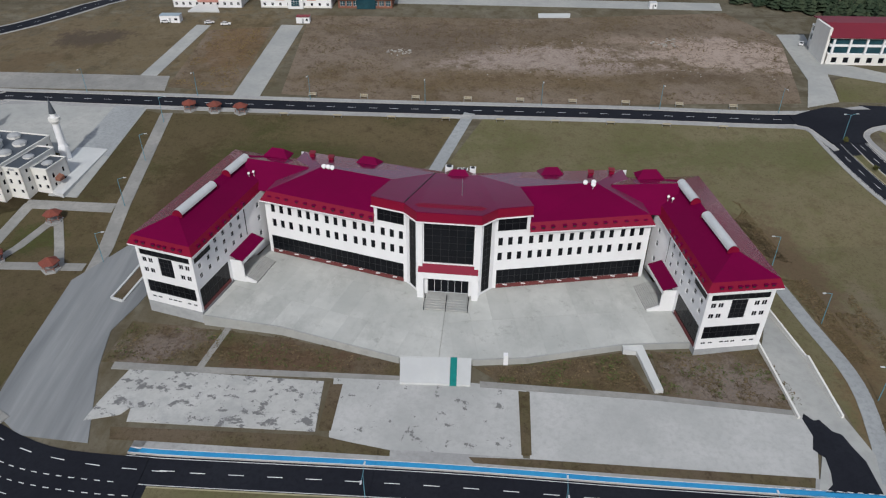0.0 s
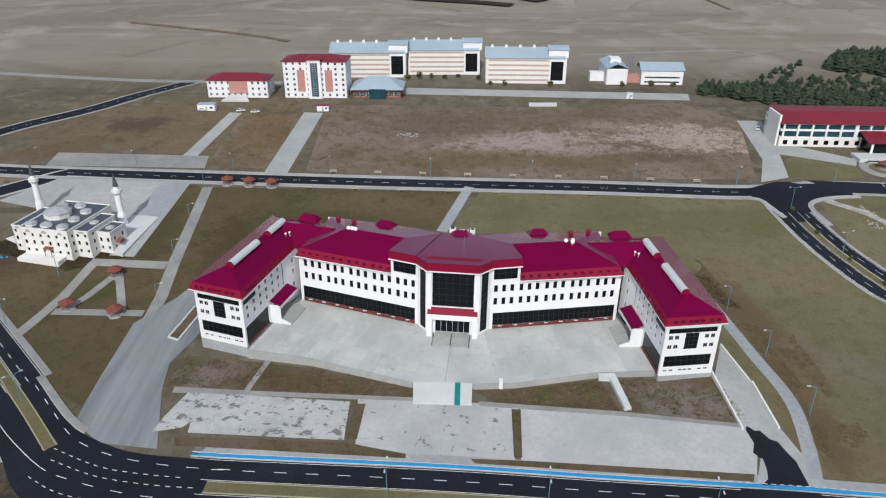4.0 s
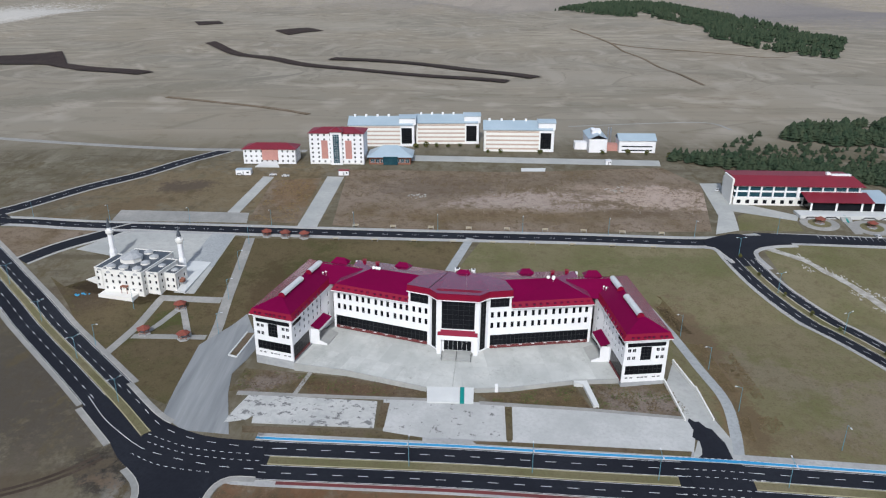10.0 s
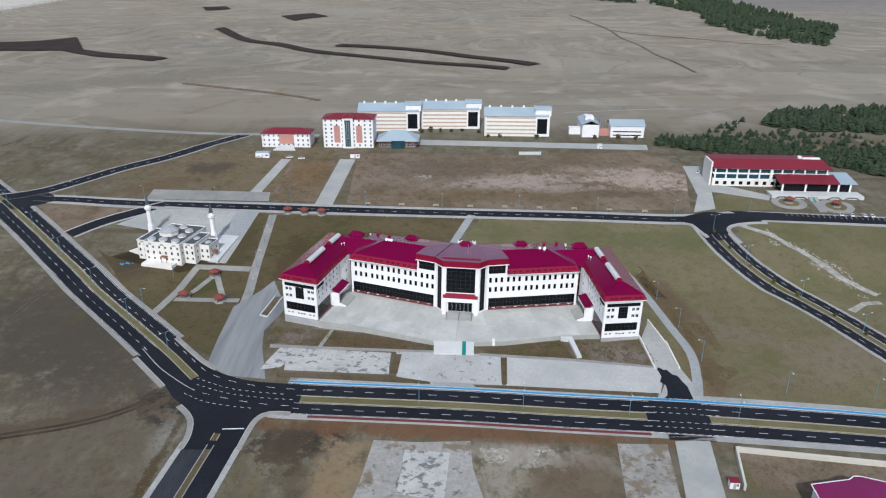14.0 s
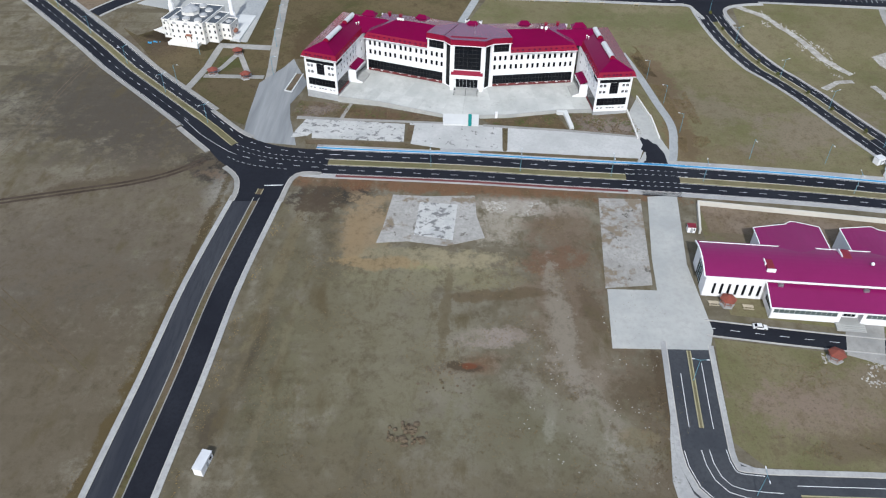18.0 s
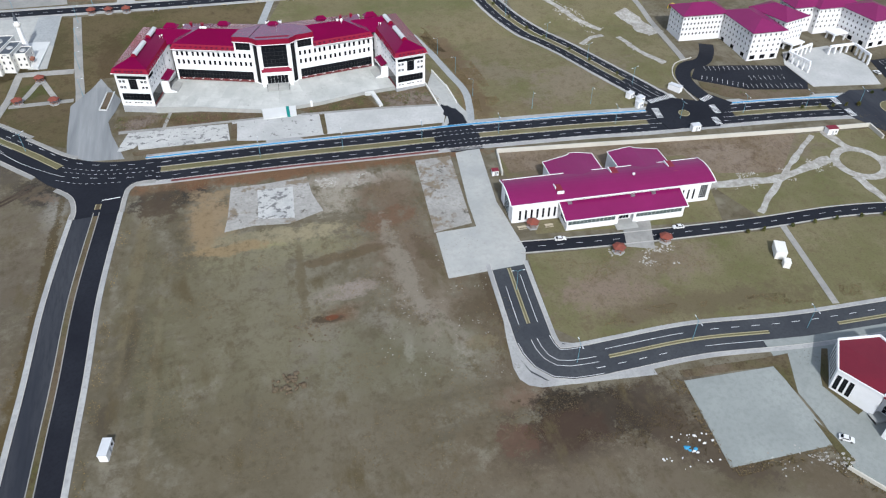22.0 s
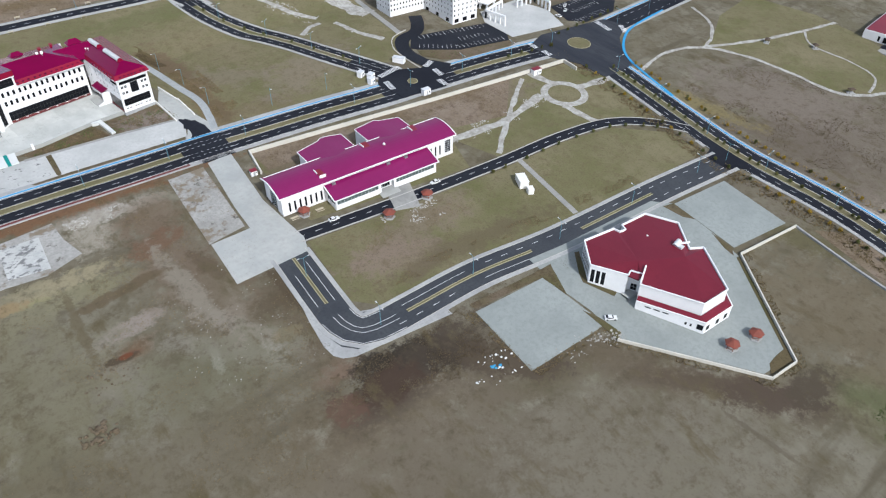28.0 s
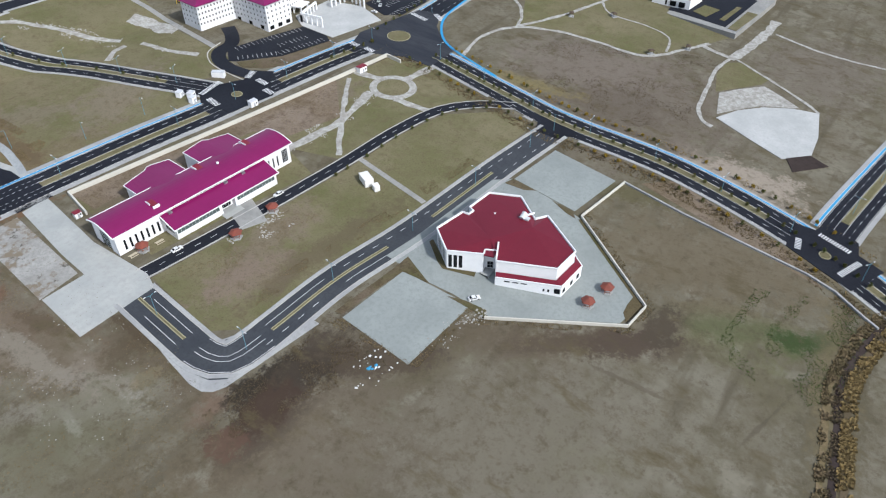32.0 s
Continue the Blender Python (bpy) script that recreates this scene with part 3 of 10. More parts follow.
# ---- ground sheet ----
# patches of soil and growth, and dimming over the west field: place, half-widths, turn, tint, strength, softness
STAINS = (
    (-106, 84, 9, 6, -30, (0.030, 0.025, 0.022), 1.0, 0.3), (-98, 74, 6, 8, 20, (0.17, 0.15, 0.13), 0.8), (-128, 96, 14, 22, 45, (0.098, 0.078, 0.056), 0.8), (-150, 118, 18, 26, 45, (0.085, 0.068, 0.052), 0.8),
    (-50, 64, 16, 6, 5, (0.042, 0.036, 0.032), 1.0, 0.3), (-37, 45, 9, 18, -8, (0.245, 0.175, 0.112), 0.9, 0.3), (-10, 20, 30, 6, 0, (0.20, 0.175, 0.11), 0.7), (-1, -17, 9, 4, 10, (0.135, 0.075, 0.045), 0.8),
    # (-140, 20) and (-160, 130): dimmer light over the west field, put into its tint
    (4, -6.5, 12.5, 3.2, 6, (0.245, 0.200, 0.178), 0.9, 0.3), (0, -17.2, 3.4, 1.6, -4, (0.115, 0.050, 0.030), 0.9, 0.3), (-14, -16, 2.2, 5, 60, (0.075, 0.056, 0.034), 0.9, 0.3), (-12, -41, 6, 3, -20, (0.09, 0.075, 0.055), 0.9), (-18, 26, 9, 2.4, -4, (0.25, 0.225, 0.115), 0.8), (-14, 29.5, 26, 4, -3, (0.270, 0.225, 0.150), 0.85, 0.4), (21, 57, 11, 4.5, -2, (0.37, 0.34, 0.31), 0.95, 0.3), (12, 48, 8, 10, 0, (0.30, 0.26, 0.22), 0.8), (28, 2, 4, 24, 0, (0.25, 0.21, 0.175), 0.75), (33, -30, 4, 14, -20, (0.26, 0.22, 0.19), 0.7), (38, -42, 6, 12, 15, (0.30, 0.27, 0.24), 0.6), (-60, -20, 8, 40, 5, (0.085, 0.075, 0.045), 0.6), (52, -40, 9, 30, -4, (0.10, 0.072, 0.05), 0.7), (58, -90, 40, 12, -20, (0.11, 0.08, 0.055), 0.6), (112, -112, 26, 6, -12, (0.10, 0.08, 0.05), 0.7), (10, -100, 40, 20, 0, (0.13, 0.10, 0.072), 0.6), (-101, 78, 12, 7, -40, (0.04, 0.034, 0.030), 1.0, 0.3), (-96, 66, 5, 10, 0, (0.24, 0.22, 0.20), 0.8), (-140, 20, 40, 30, 0, (0.082, 0.068, 0.057), 0.8), (-160, 130, 60, 32, -45, (0.076, 0.063, 0.053), 0.85), (21, 58, 22, 5, -6, (0.28, 0.24, 0.21), 0.75), (-6, 69, 70, 4, -4, (0.15, 0.075, 0.042), 0.85), (34, 44, 13, 11, 0, (0.140, 0.092, 0.064), 0.55),
    (74, -77, 24, 7, -8, (0.036, 0.028, 0.024), 1.0, 0.3), (58, -84, 20, 8, -4, (0.075, 0.055, 0.042), 0.9), (92, -84, 14, 14, -40, (0.080, 0.060, 0.045), 0.7), (50, -66, 7, 4, 0, (0.165, 0.105, 0.080), 0.6), (32, -8, 12, 36, 12, (0.15, 0.112, 0.084), 0.6), (32, 22, 12, 20, 8, (0.140, 0.098, 0.074), 0.5), (29, 28, 9, 5, 20, (0.135, 0.078, 0.052), 0.8, 0.3), (29, -2, 3.2, 26, 2, (0.205, 0.172, 0.142), 0.8, 0.3), (36, -32, 3.6, 17, 32, (0.210, 0.176, 0.148), 0.8, 0.3), (48, -27, 8, 5, 20, (0.092, 0.068, 0.046), 0.8, 0.3), (45, -41, 5, 2.2, -6, (0.185, 0.135, 0.085), 0.7, 0.3), (21.5, -37, 1.8, 5, -12, (0.30, 0.275, 0.245), 0.8, 0.3), (24, -34, 20, 4, -50, (0.21, 0.18, 0.155), 0.6), (-4, -28, 5, 34, 6, (0.19, 0.165, 0.135), 0.6), (-30, -60, 6, 50, 8, (0.10, 0.084, 0.060), 0.6), (-48, 10, 5, 60, 4, (0.085, 0.068, 0.046), 0.6),
    (196, -216, 16, 5, -40, (0.055, 0.068, 0.030), 0.8), (182, -190, 26, 14, -60, (0.120, 0.118, 0.056), 0.4), (150, -156, 30, 6, -58, (0.085, 0.062, 0.046), 0.8), (128, -124, 22, 8, -62, (0.105, 0.078, 0.055), 0.7), (172, -228, 48, 9, 4, (0.085, 0.070, 0.046), 0.75),
    (280, -160, 9, 30, -12, (0.27, 0.215, 0.18), 0.6), (320, -100, 60, 40, 30, (0.150, 0.118, 0.098), 0.7), (215, -170, 26, 46, 20, (0.135, 0.105, 0.072), 0.75), (-12, -30, 16, 60, 14, (0.18, 0.155, 0.124), 0.5), (14, -42, 30, 14, 0, (0.135, 0.122, 0.082), 0.6),
    (-150, 40, 60, 36, 10, (0.136, 0.108, 0.084), 0.6), (-130, -40, 36, 60, -6, (0.108, 0.084, 0.060), 0.75), (-97, 20, 1.5, 60, -3, (0.072, 0.052, 0.028), 0.85, 0.3), (-102, -45, 1.8, 34, -5, (0.085, 0.060, 0.028), 0.85, 0.3), (-70, -22, 4, 40, -12, (0.098, 0.080, 0.056), 0.75, 0.3), (-65, 24, 2, 46, -6, (0.150, 0.118, 0.074), 0.6), (-60, -30, 1.2, 50, -5, (0.150, 0.122, 0.082), 0.6), (-66, -10, 1.6, 10, -10, (0.070, 0.056, 0.040), 0.85, 0.3), (-73, -38, 2, 7, -10, (0.072, 0.056, 0.040), 0.8, 0.3), (-35, -10, 26, 40, 10, (0.152, 0.132, 0.084), 0.5), (-20, -70, 50, 24, 0, (0.118, 0.094, 0.064), 0.6), (70, -135, 60, 26, -10, (0.112, 0.088, 0.066), 0.6), (-142, 71, 34, 3.2, 18, (0.088, 0.066, 0.046), 0.7, 0.3), (-150, 190, 16, 12, 20, (0.115, 0.085, 0.062), 0.8), (-200, 300, 40, 18, 30, (0.135, 0.105, 0.082), 0.6), (-90, 300, 18, 40, 0, (0.17, 0.12, 0.068), 0.6),
    (40, -110, 60, 14, 10, (0.135, 0.108, 0.082), 0.6), (100, -160, 40, 24, -30, (0.175, 0.15, 0.12), 0.5), (90, -135, 26, 14, 30, (0.16, 0.135, 0.105), 0.5), (138, -168, 0.7, 15, 4, (0.085, 0.068, 0.050), 0.5), (149, -210, 16, 0.6, -16, (0.08, 0.064, 0.048), 0.5),
    (145, -148, 24, 4, -48, (0.085, 0.062, 0.046), 0.75), (168, -168, 12, 5, -30, (0.080, 0.056, 0.046), 0.7), (184, -190, 5, 16, 30, (0.092, 0.094, 0.048), 0.7), (192, -211, 4, 9, 20, (0.040, 0.058, 0.022), 0.9), (203, -225, 12, 5, -40, (0.050, 0.060, 0.028), 0.85),
    (178, -229, 46, 2.2, 10, (0.035, 0.027, 0.022), 1.0, 0.3), (178, -226, 50, 6, 10, (0.16, 0.125, 0.075), 0.6), (278, -162, 12, 24, 16, (0.30, 0.245, 0.205), 0.9, 0.3), (330, -60, 34, 40, 30, (0.17, 0.135, 0.115), 0.8), (300, -90, 20, 30, 20, (0.115, 0.090, 0.072), 0.7), (420, -170, 40, 30, 0, (0.155, 0.125, 0.105), 0.7), (235, -120, 6, 30, 14, (0.10, 0.085, 0.045), 0.8), (290, -30, 6, 36, 12, (0.20, 0.155, 0.065), 0.6),
    (67, -71, 12, 3.6, -12, (0.038, 0.030, 0.024), 1.0, 0.3), (81, -81, 12, 6, -28, (0.050, 0.038, 0.030), 1.0, 0.3), (59, -80, 10, 6, 0, (0.056, 0.036, 0.028), 0.9, 0.3), (44, -79, 5, 5, 0, (0.105, 0.062, 0.046), 0.8, 0.3), (97, -96, 16, 7, -55, (0.074, 0.054, 0.040), 0.85, 0.3),
    (-40.5, 41, 3.4, 13, -4, (0.225, 0.158, 0.096), 0.75, 0.3), (-140, 300, 60, 40, 0, (0.170, 0.124, 0.076), 0.7), (-152, 306, 13, 8, 10, (0.080, 0.060, 0.050), 0.8, 0.3), (-175, 275, 30, 9, 30, (0.135, 0.095, 0.060), 0.7), (-32, 27, 13, 2.4, -3, (0.245, 0.172, 0.10), 0.85, 0.3), (-57, 60, 7, 8, 0, (0.072, 0.052, 0.038), 0.85, 0.3), (-3, -17.6, 5, 1.6, -4, (0.060, 0.042, 0.028), 0.85, 0.3), (-1, -17, 2, 1.1, 0, (0.135, 0.050, 0.028), 0.9, 0.3),
    (57.5, -30, 2.4, 22, 4, (0.078, 0.056, 0.038), 0.8, 0.3), (152, -160, 15, 5, -42, (0.075, 0.054, 0.042), 0.85, 0.3), (169, -168, 10, 5, 10, (0.070, 0.054, 0.040), 0.85, 0.3), (10, 12, 16, 2.0, 4, (0.105, 0.076, 0.048), 0.8, 0.3), (-8, 6, 1.6, 16, -4, (0.108, 0.084, 0.052), 0.7, 0.3), (40, 6, 3, 9, 10, (0.10, 0.072, 0.05), 0.8, 0.3))


def ground_material(x0, x1, y0, y1, far):
    """Dry soil and grass of one stretch of the plain; the far one has the hill fields."""
    m = bpy.data.materials.new("dry_steppe_ground")
    m.use_nodes = True
    nt, nodes, links, p = nodes_of(m)
    vec = position(nt)
    c = mix(nt, noise_fac(nt, vec, 0.012, 5.0, 0.6), (0.150, 0.124, 0.094), (0.120, 0.101, 0.071))
    c = mix(nt, noise_fac(nt, position(nt, (1, 1, 1), 33), 0.04, 6.0, 0.7, 0.44, 0.72), c, (0.180, 0.156, 0.124))
    c = mix(nt, noise_fac(nt, position(nt, (0.10, 0.010, 1), 8), 1.0, 3.0, 0.6, 0.50, 0.66), c, (0.104, 0.086, 0.058))
    c = mix(nt, noise_fac(nt, position(nt, (0.08, 0.012, 1), -10), 1.0, 3.0, 0.6, 0.52, 0.70), c, (0.190, 0.164, 0.130))
    c = mix(nt, noise_fac(nt, position(nt, (0.012, 0.09, 1), 28), 1.0, 3.0, 0.6, 0.54, 0.68), c, (0.106, 0.088, 0.064))
    c = mix(nt, noise_fac(nt, position(nt, (1, 1, 1), 10), 0.018, 6.0, 0.7, 0.53, 0.70), c, (0.124, 0.106, 0.068))
    rag = ragged(nt, vec)
    for q in STAINS:
        reach = 2.2 * max(q[2], q[3])
        if x0 - reach < q[0] < x1 + reach and y0 - reach < q[1] < y1 + reach:
            c = stain(nt, vec, c, rag, *q)
    c = mix(nt, noise_fac(nt, position(nt, (1, 1, 1), 20), 0.16, 8.0, 0.78, 0.53, 0.72), c, (0.080, 0.062, 0.040))
    c = mix(nt, noise_fac(nt, position(nt, (1, 1, 1), 75), 0.42, 8.0, 0.74, 0.52, 0.92), c, (0.070, 0.052, 0.034))
    c = mix(nt, noise_fac(nt, position(nt, (1.6, 0.7, 1), -14), 0.065, 7.0, 0.68, 0.56, 0.70), c, (0.096, 0.074, 0.044))
    c = mix(nt, noise_fac(nt, vec, 1.3, 6.0, 0.78, 0.58, 0.90), c, (0.062, 0.050, 0.034))
    c = mix(nt, noise_fac(nt, position(nt, (1, 1, 1), 55), 0.9, 7.0, 0.8, 0.64, 0.82), c, (0.25, 0.215, 0.175))
    c = mix(nt, 1.0, c, (0.975, 1.015, 0.975), "MULTIPLY")
    if far:
        # far fields: stubble in long parcels, paled by haze put into the tints
        sep = nodes.new("ShaderNodeSeparateXYZ")
        links.new(vec, sep.inputs[0])
        r = nodes.new("ShaderNodeMapRange")
        r.inputs["From Min"].default_value, r.inputs["From Max"].default_value = 360, 440
        links.new(sep.outputs["Y"], r.inputs["Value"])
        par = nodes.new("ShaderNodeTexVoronoi")
        par.inputs["Scale"].default_value = 1.0
        links.new(position(nt, (0.0042, 0.011, 1), -24), par.inputs["Vector"])
        bw = nodes.new("ShaderNodeRGBToBW")
        links.new(par.outputs["Color"], bw.inputs[0])
        hill = mix(nt, bw.outputs[0], (0.200, 0.188, 0.158), (0.290, 0.268, 0.228))
        hill = mix(nt, noise_fac(nt, vec, 0.006, 6.0, 0.65, 0.40, 0.68), hill, (0.250, 0.222, 0.178))
        hill = mix(nt, noise_fac(nt, position(nt, (0.008, 0.02, 1), -20), 1.0, 2.0, 0.5, 0.52, 0.80), hill, (0.190, 0.174, 0.140))
        hill = mix(nt, noise_fac(nt, position(nt, (0.030, 0.004, 1), 32), 1.0, 2.0, 0.5, 0.52, 0.70), hill, (0.310, 0.285, 0.245))
        hill = mix(nt, noise_fac(nt, vec, 0.05, 7.0, 0.72, 0.56, 0.80), hill, (0.150, 0.128, 0.096))
        # the grey patch at (820, 1500) is rock with bluish haze in its tint
        for q in ((-880, 1450, 120, 150, 0, (0.50, 0.49, 0.47), 0.9), (820, 1500, 260, 260, 0, (0.20, 0.19, 0.195), 0.85), (300, 1900, 700, 260, 0, (0.26, 0.24, 0.225), 0.7), (-200, 1300, 300, 60, -20, (0.30, 0.28, 0.24), 0.6), (150, 700, 160, 40, -20, (0.30, 0.275, 0.235), 0.6), (-300, 600, 140, 30, 30, (0.175, 0.165, 0.135), 0.6)):
            hill = stain(nt, vec, hill, rag, *q)
        edge = nodes.new("ShaderNodeTexVoronoi")
        edge.feature = "DISTANCE_TO_EDGE"
        edge.inputs["Scale"].default_value = 1.0
        links.new(position(nt, (0.0042, 0.011, 1), -24), edge.inputs["Vector"])
        thin = nodes.new("ShaderNodeMapRange")
        thin.inputs["From Min"].default_value, thin.inputs["From Max"].default_value, thin.inputs["To Max"].default_value = 0.018, 0.008, 0.28
        links.new(edge.outputs["Distance"], thin.inputs["Value"])
        hill = mix(nt, thin.outputs["Result"], hill, (0.13, 0.118, 0.092))
        hill = mix(nt, 1.0, hill, (1.03, 1.0, 0.96), "MULTIPLY")
        c = mix(nt, r.outputs["Result"], c, hill)
    links.new(c, p.inputs["Base Color"])
    p.inputs["Roughness"].default_value, p.inputs["Specular IOR Level"].default_value = 1.0, 0.08
    grit(nt, p, vec, 0.5, 0.36)
    return m


def ground():
    xs = sorted(set(list(range(-3000, 3001, 120)) + list(range(-700, 901, 25))))
    ys = sorted(set([k for k in KY if k <= 520] + list(range(520, 1300, 22)) + list(range(1300, 2600, 45)) + list(range(2600, 3700, 110))))
    verts = [(x, y, land(x, y)) for y in ys for x in xs]
    w = len(xs)
    faces = [(j * w + i, j * w + i + 1, (j + 1) * w + i + 1, (j + 1) * w + i) for j in range(len(ys) - 1) for i in range(w - 1)]
    me = bpy.data.meshes.new("ground")
    me.from_pydata(verts, [], faces)
    zones = ((-9e3, 9e3, 350, 9e3), (-9e3, -75, -9e3, 350), (-75, 25, -9e3, 350), (25, 75, -9e3, 350), (75, 150, -9e3, 350), (150, 200, -9e3, 350), (200, 300, -9e3, 350), (300, 9e3, -9e3, 350))
    for k, (x0, x1, y0, y1) in enumerate(zones):
        me.materials.append(ground_material(x0, x1, y0, y1, k == 0))
    for f in me.polygons:
        f.material_index = next(k for k, (x0, x1, y0, y1) in enumerate(zones) if x0 <= f.center.x <= x1 and y0 <= f.center.y <= y1)
    return tagged(new("ground", me), "dry brown steppe grass and bare soil", "ground", kind="structure")


ground()

# ---- roads ----
R_A = smooth([(-64, 86.3), (-56, 85.3), (-2.5, 82), (35, 78.7), (69, 76), (84.5, 74.6), (131, 69.5), (166, 64.5), (192, 62), (238, 56.5), (276, 50)])
R_NW = smooth([(-96.8, 97.2), (-117.2, 118.4), (-148.2, 149.8), (-193.2, 194.4), (-244.6, 244.6), (-420, 410)])
R_SW = smooth([(-80.6, 62), (-86.5, 16), (-89, -22), (-92.5, -64.5), (-108, -260)])
R_N = smooth([(-236, 256), (-215, 254.5), (-185, 250.5), (-122.5, 246), (-30.5, 240), (59, 235.5), (117, 231.5), (140, 233), (160, 235), (223, 229.5), (330, 220)])
R_FAR = smooth([(-262, 256), (-237.5, 267.5), (-208, 304), (-182.5, 330), (-148, 379.5)])
R_SMALL = smooth([(-198, 214), (-192, 222), (-182, 232), (-160, 248)])
R_SE = smooth([(134.2, 230), (133.8, 221), (135.8, 202), (139.8, 184), (145.8, 170.6), (152.8, 158.6), (159.6, 143), (168, 117), (176, 97), (183.6, 77), (187, 68)])
R_L = smooth([(67, -8), (63.6, -38), (63.0, -49), (66.5, -56.2), (76, -58.2), (90, -58.7), (118, -60), (157, -66), (214.5, -71), (259.6, -76.4)], 4)
R_C = smooth([(74.5, -1.5), (116.5, -7.5), (172, -13.5), (210.5, -16), (240.5, -22), (258, -35), (268, -50)])
R_NE = smooth([(290, 40), (284, 5), (274.5, -42), (268.5, -78.5), (267, -137.5), (252, -198.5), (232.5, -238), (205, -290)])
R_R2 = smooth([(264, -209), (296, -214), (420, -236)])
R_UP = smooth([(292, 45), (346, 48), (405, 50.5), (470, 54), (620, 66)])


def road(name, label, line, left, right, up, median=0.0, paves=(0, 0), blue=0, dash_off=(), skirt=0.3, med_mat="lawn", kerb="kerb", edge=True, s0=0.0, med=(0.0, 1e9), paved=0.0, top="asphalt", kerb2="kerb_yellow", pave_mat="pave", mouths=()):
    """A road with its pavements, kerbs, median and paint: left and right are the widths of its asphalt on each side of the line."""
    ob = ribbon(name, line, -right, left, up, top, None, "")
    tagged(ob, label, "road")
    if median:
        for m0, m1 in zip(med[::2], med[1::2]):
            n = [p for i, p in enumerate(line) if m0 <= length(line[:i + 1]) <= m1]
            ribbon("median", n, -median, median, up + 0.12, med_mat, ob, "grassed central reservation")
            for s in (-1, 1):
                ribbon("median_kerb", n, s * median - 0.16, s * median + 0.16, up + 0.16, kerb2, ob, "yellowish kerb stones")
    for side, w in ((1, paves[0]), (-1, paves[1])):
        e = left if side > 0 else right
        if w:
            ln = [p for i, p in enumerate(line) if paved <= length(line[:i + 1])]
            cuts = [v for m in mouths if m[0] == side for v in m[1:]]
            for m0, m1 in zip([-1.0] + cuts[1::2], cuts[::2] + [1e9]):
                piece = [p for p in ln if m0 <= length(line[:line.index(p) + 1]) <= m1]
                ribbon("pavement", piece, *sorted((side * (e + (1.6 if side == blue else 0)), side * (e + w + (1.6 if side == blue else 0)))), up + 0.10, pave_mat, ob, "pale concrete pavement")
                ribbon("kerb", piece, *sorted((side * (e - 0.02), side * (e + 0.2))), up + 0.13, kerb, ob, "pale kerb stones")
        if side == blue:
            ln = [p for i, p in enumerate(line) if paved <= length(line[:i + 1])]
            ribbon("cycle_lane", ln, *sorted((side * (e + 0.2), side * (e + 1.6))), up + 0.09, "blue", ob, "bright blue cycle lane")
            for o in (0.22, 1.44):
                ribbon("lane_edge", ln, *sorted((side * (e + o), side * (e + o + 0.14))), up + 0.115, "line", ob, "white edge line", 0)
    for o in dash_off:
        dashes("lane_marking", line, o, up + 0.015, ob, s0=s0)
    if edge and median:
        for o in (left - 0.45, -(right - 0.45), median + 0.5, -median - 0.5):
            ribbon("edge_line", line, o - 0.07, o + 0.07, up + 0.013, "line", ob, "thin white edge line", 0)
    return ob


road("road_main", "black asphalt dual carriageway with a grass median", R_A, 8.6, 8.2, 0.060, 1.6, (2.6, 2.4), 1, (5.2, -5.0), med=(8, 132, 144, 236, 271, 328))
ribbon("red_pavement_strip", [q for k, q in enumerate(R_A) if 10 <= length(R_A[:k + 1]) <= 128], -9.7, -8.42, 0.175, "redlane", None, "")
road("road_northwest", "black asphalt dual carriageway with narrow median", shift(R_NW, -0.1), 9.2, 7.9, 0.066, 1.3, (1.7, 2.0), 0, (5.2, -3.9), pave_mat="pave_old", paved=24)
R_SOUTHWEST = road("road_southwest", "two-lane asphalt road with concrete median kerb", R_SW, 8.4, 8.4, 0.072, 1.1, (1.9, 1.9), 0, (), med_mat="bed", edge=False, kerb2="pave_old")
ribbon("carriageway", R_SW, -8.3, -1.2, 0.084, "asphalt_mid", R_SOUTHWEST, "greyed streaky asphalt lane", 0)
road("road_north", "narrow black asphalt road with pale pavements", R_N, 3.4, 3.4, 0.078, 0, (2.4, 2.4), 0, (0.0,))
road("road_far", "black asphalt road across dry fields", R_FAR, 4.6, 4.6, 0.084, 0, (1.0, 1.0), 0, (0.0,))
road("road_link", "short asphalt link road", R_SMALL, 4.2, 4.2, 0.090, 0, (1.0, 1.2), 0, ())
road("road_southeast", "black asphalt dual carriageway bending downhill", R_SE, 6.9, 7.6, 0.096, 1.4, (1.0, 1.2), 0, (4.2, -4.5), med=(15, 138))
R_LOOP = road("road_loop", "grey asphalt service road with a sharp bend", R_L, 6.2, 6.4, 0.102, 0.5, (1.7, 1.8), 0, (), edge=False, top="asphalt_old", med=(2, 34, 63, 127, 150, 196))


def stretch_of(line, s0, s1):
    return [p for i, p in enumerate(line) if s0 <= length(line[:i + 1]) <= s1]


for s0, s1, off in ((6, 35, 3.3), (67, 99, 3.3), (8, 35, -3.4), (101, 127, -3.4), (33, 62, 5.7), (35, 66, 1.1), (35, 64, -1.1), (33, 66, -5.8)):
    ribbon("lane_line", stretch_of(R_L, s0, s1), off - 0.09, off + 0.09, 0.117, "line", R_LOOP, "long white lane line", 0)
dashes("lane_marking", R_L, 3.3, 0.117, R_LOOP, s0=101)
dashes("lane_marking", R_L, -3.4, 0.117, R_LOOP, s0=67, s1=99)
dashes("lane_marking", R_L, -3.4, 0.117, R_LOOP, s0=129)
road("road_curve", "black asphalt lane curving past the magenta-roofed building", R_C, 3.0, 3.0, 0.108, 0, (0.5, 0.5), 0, (0.0,))
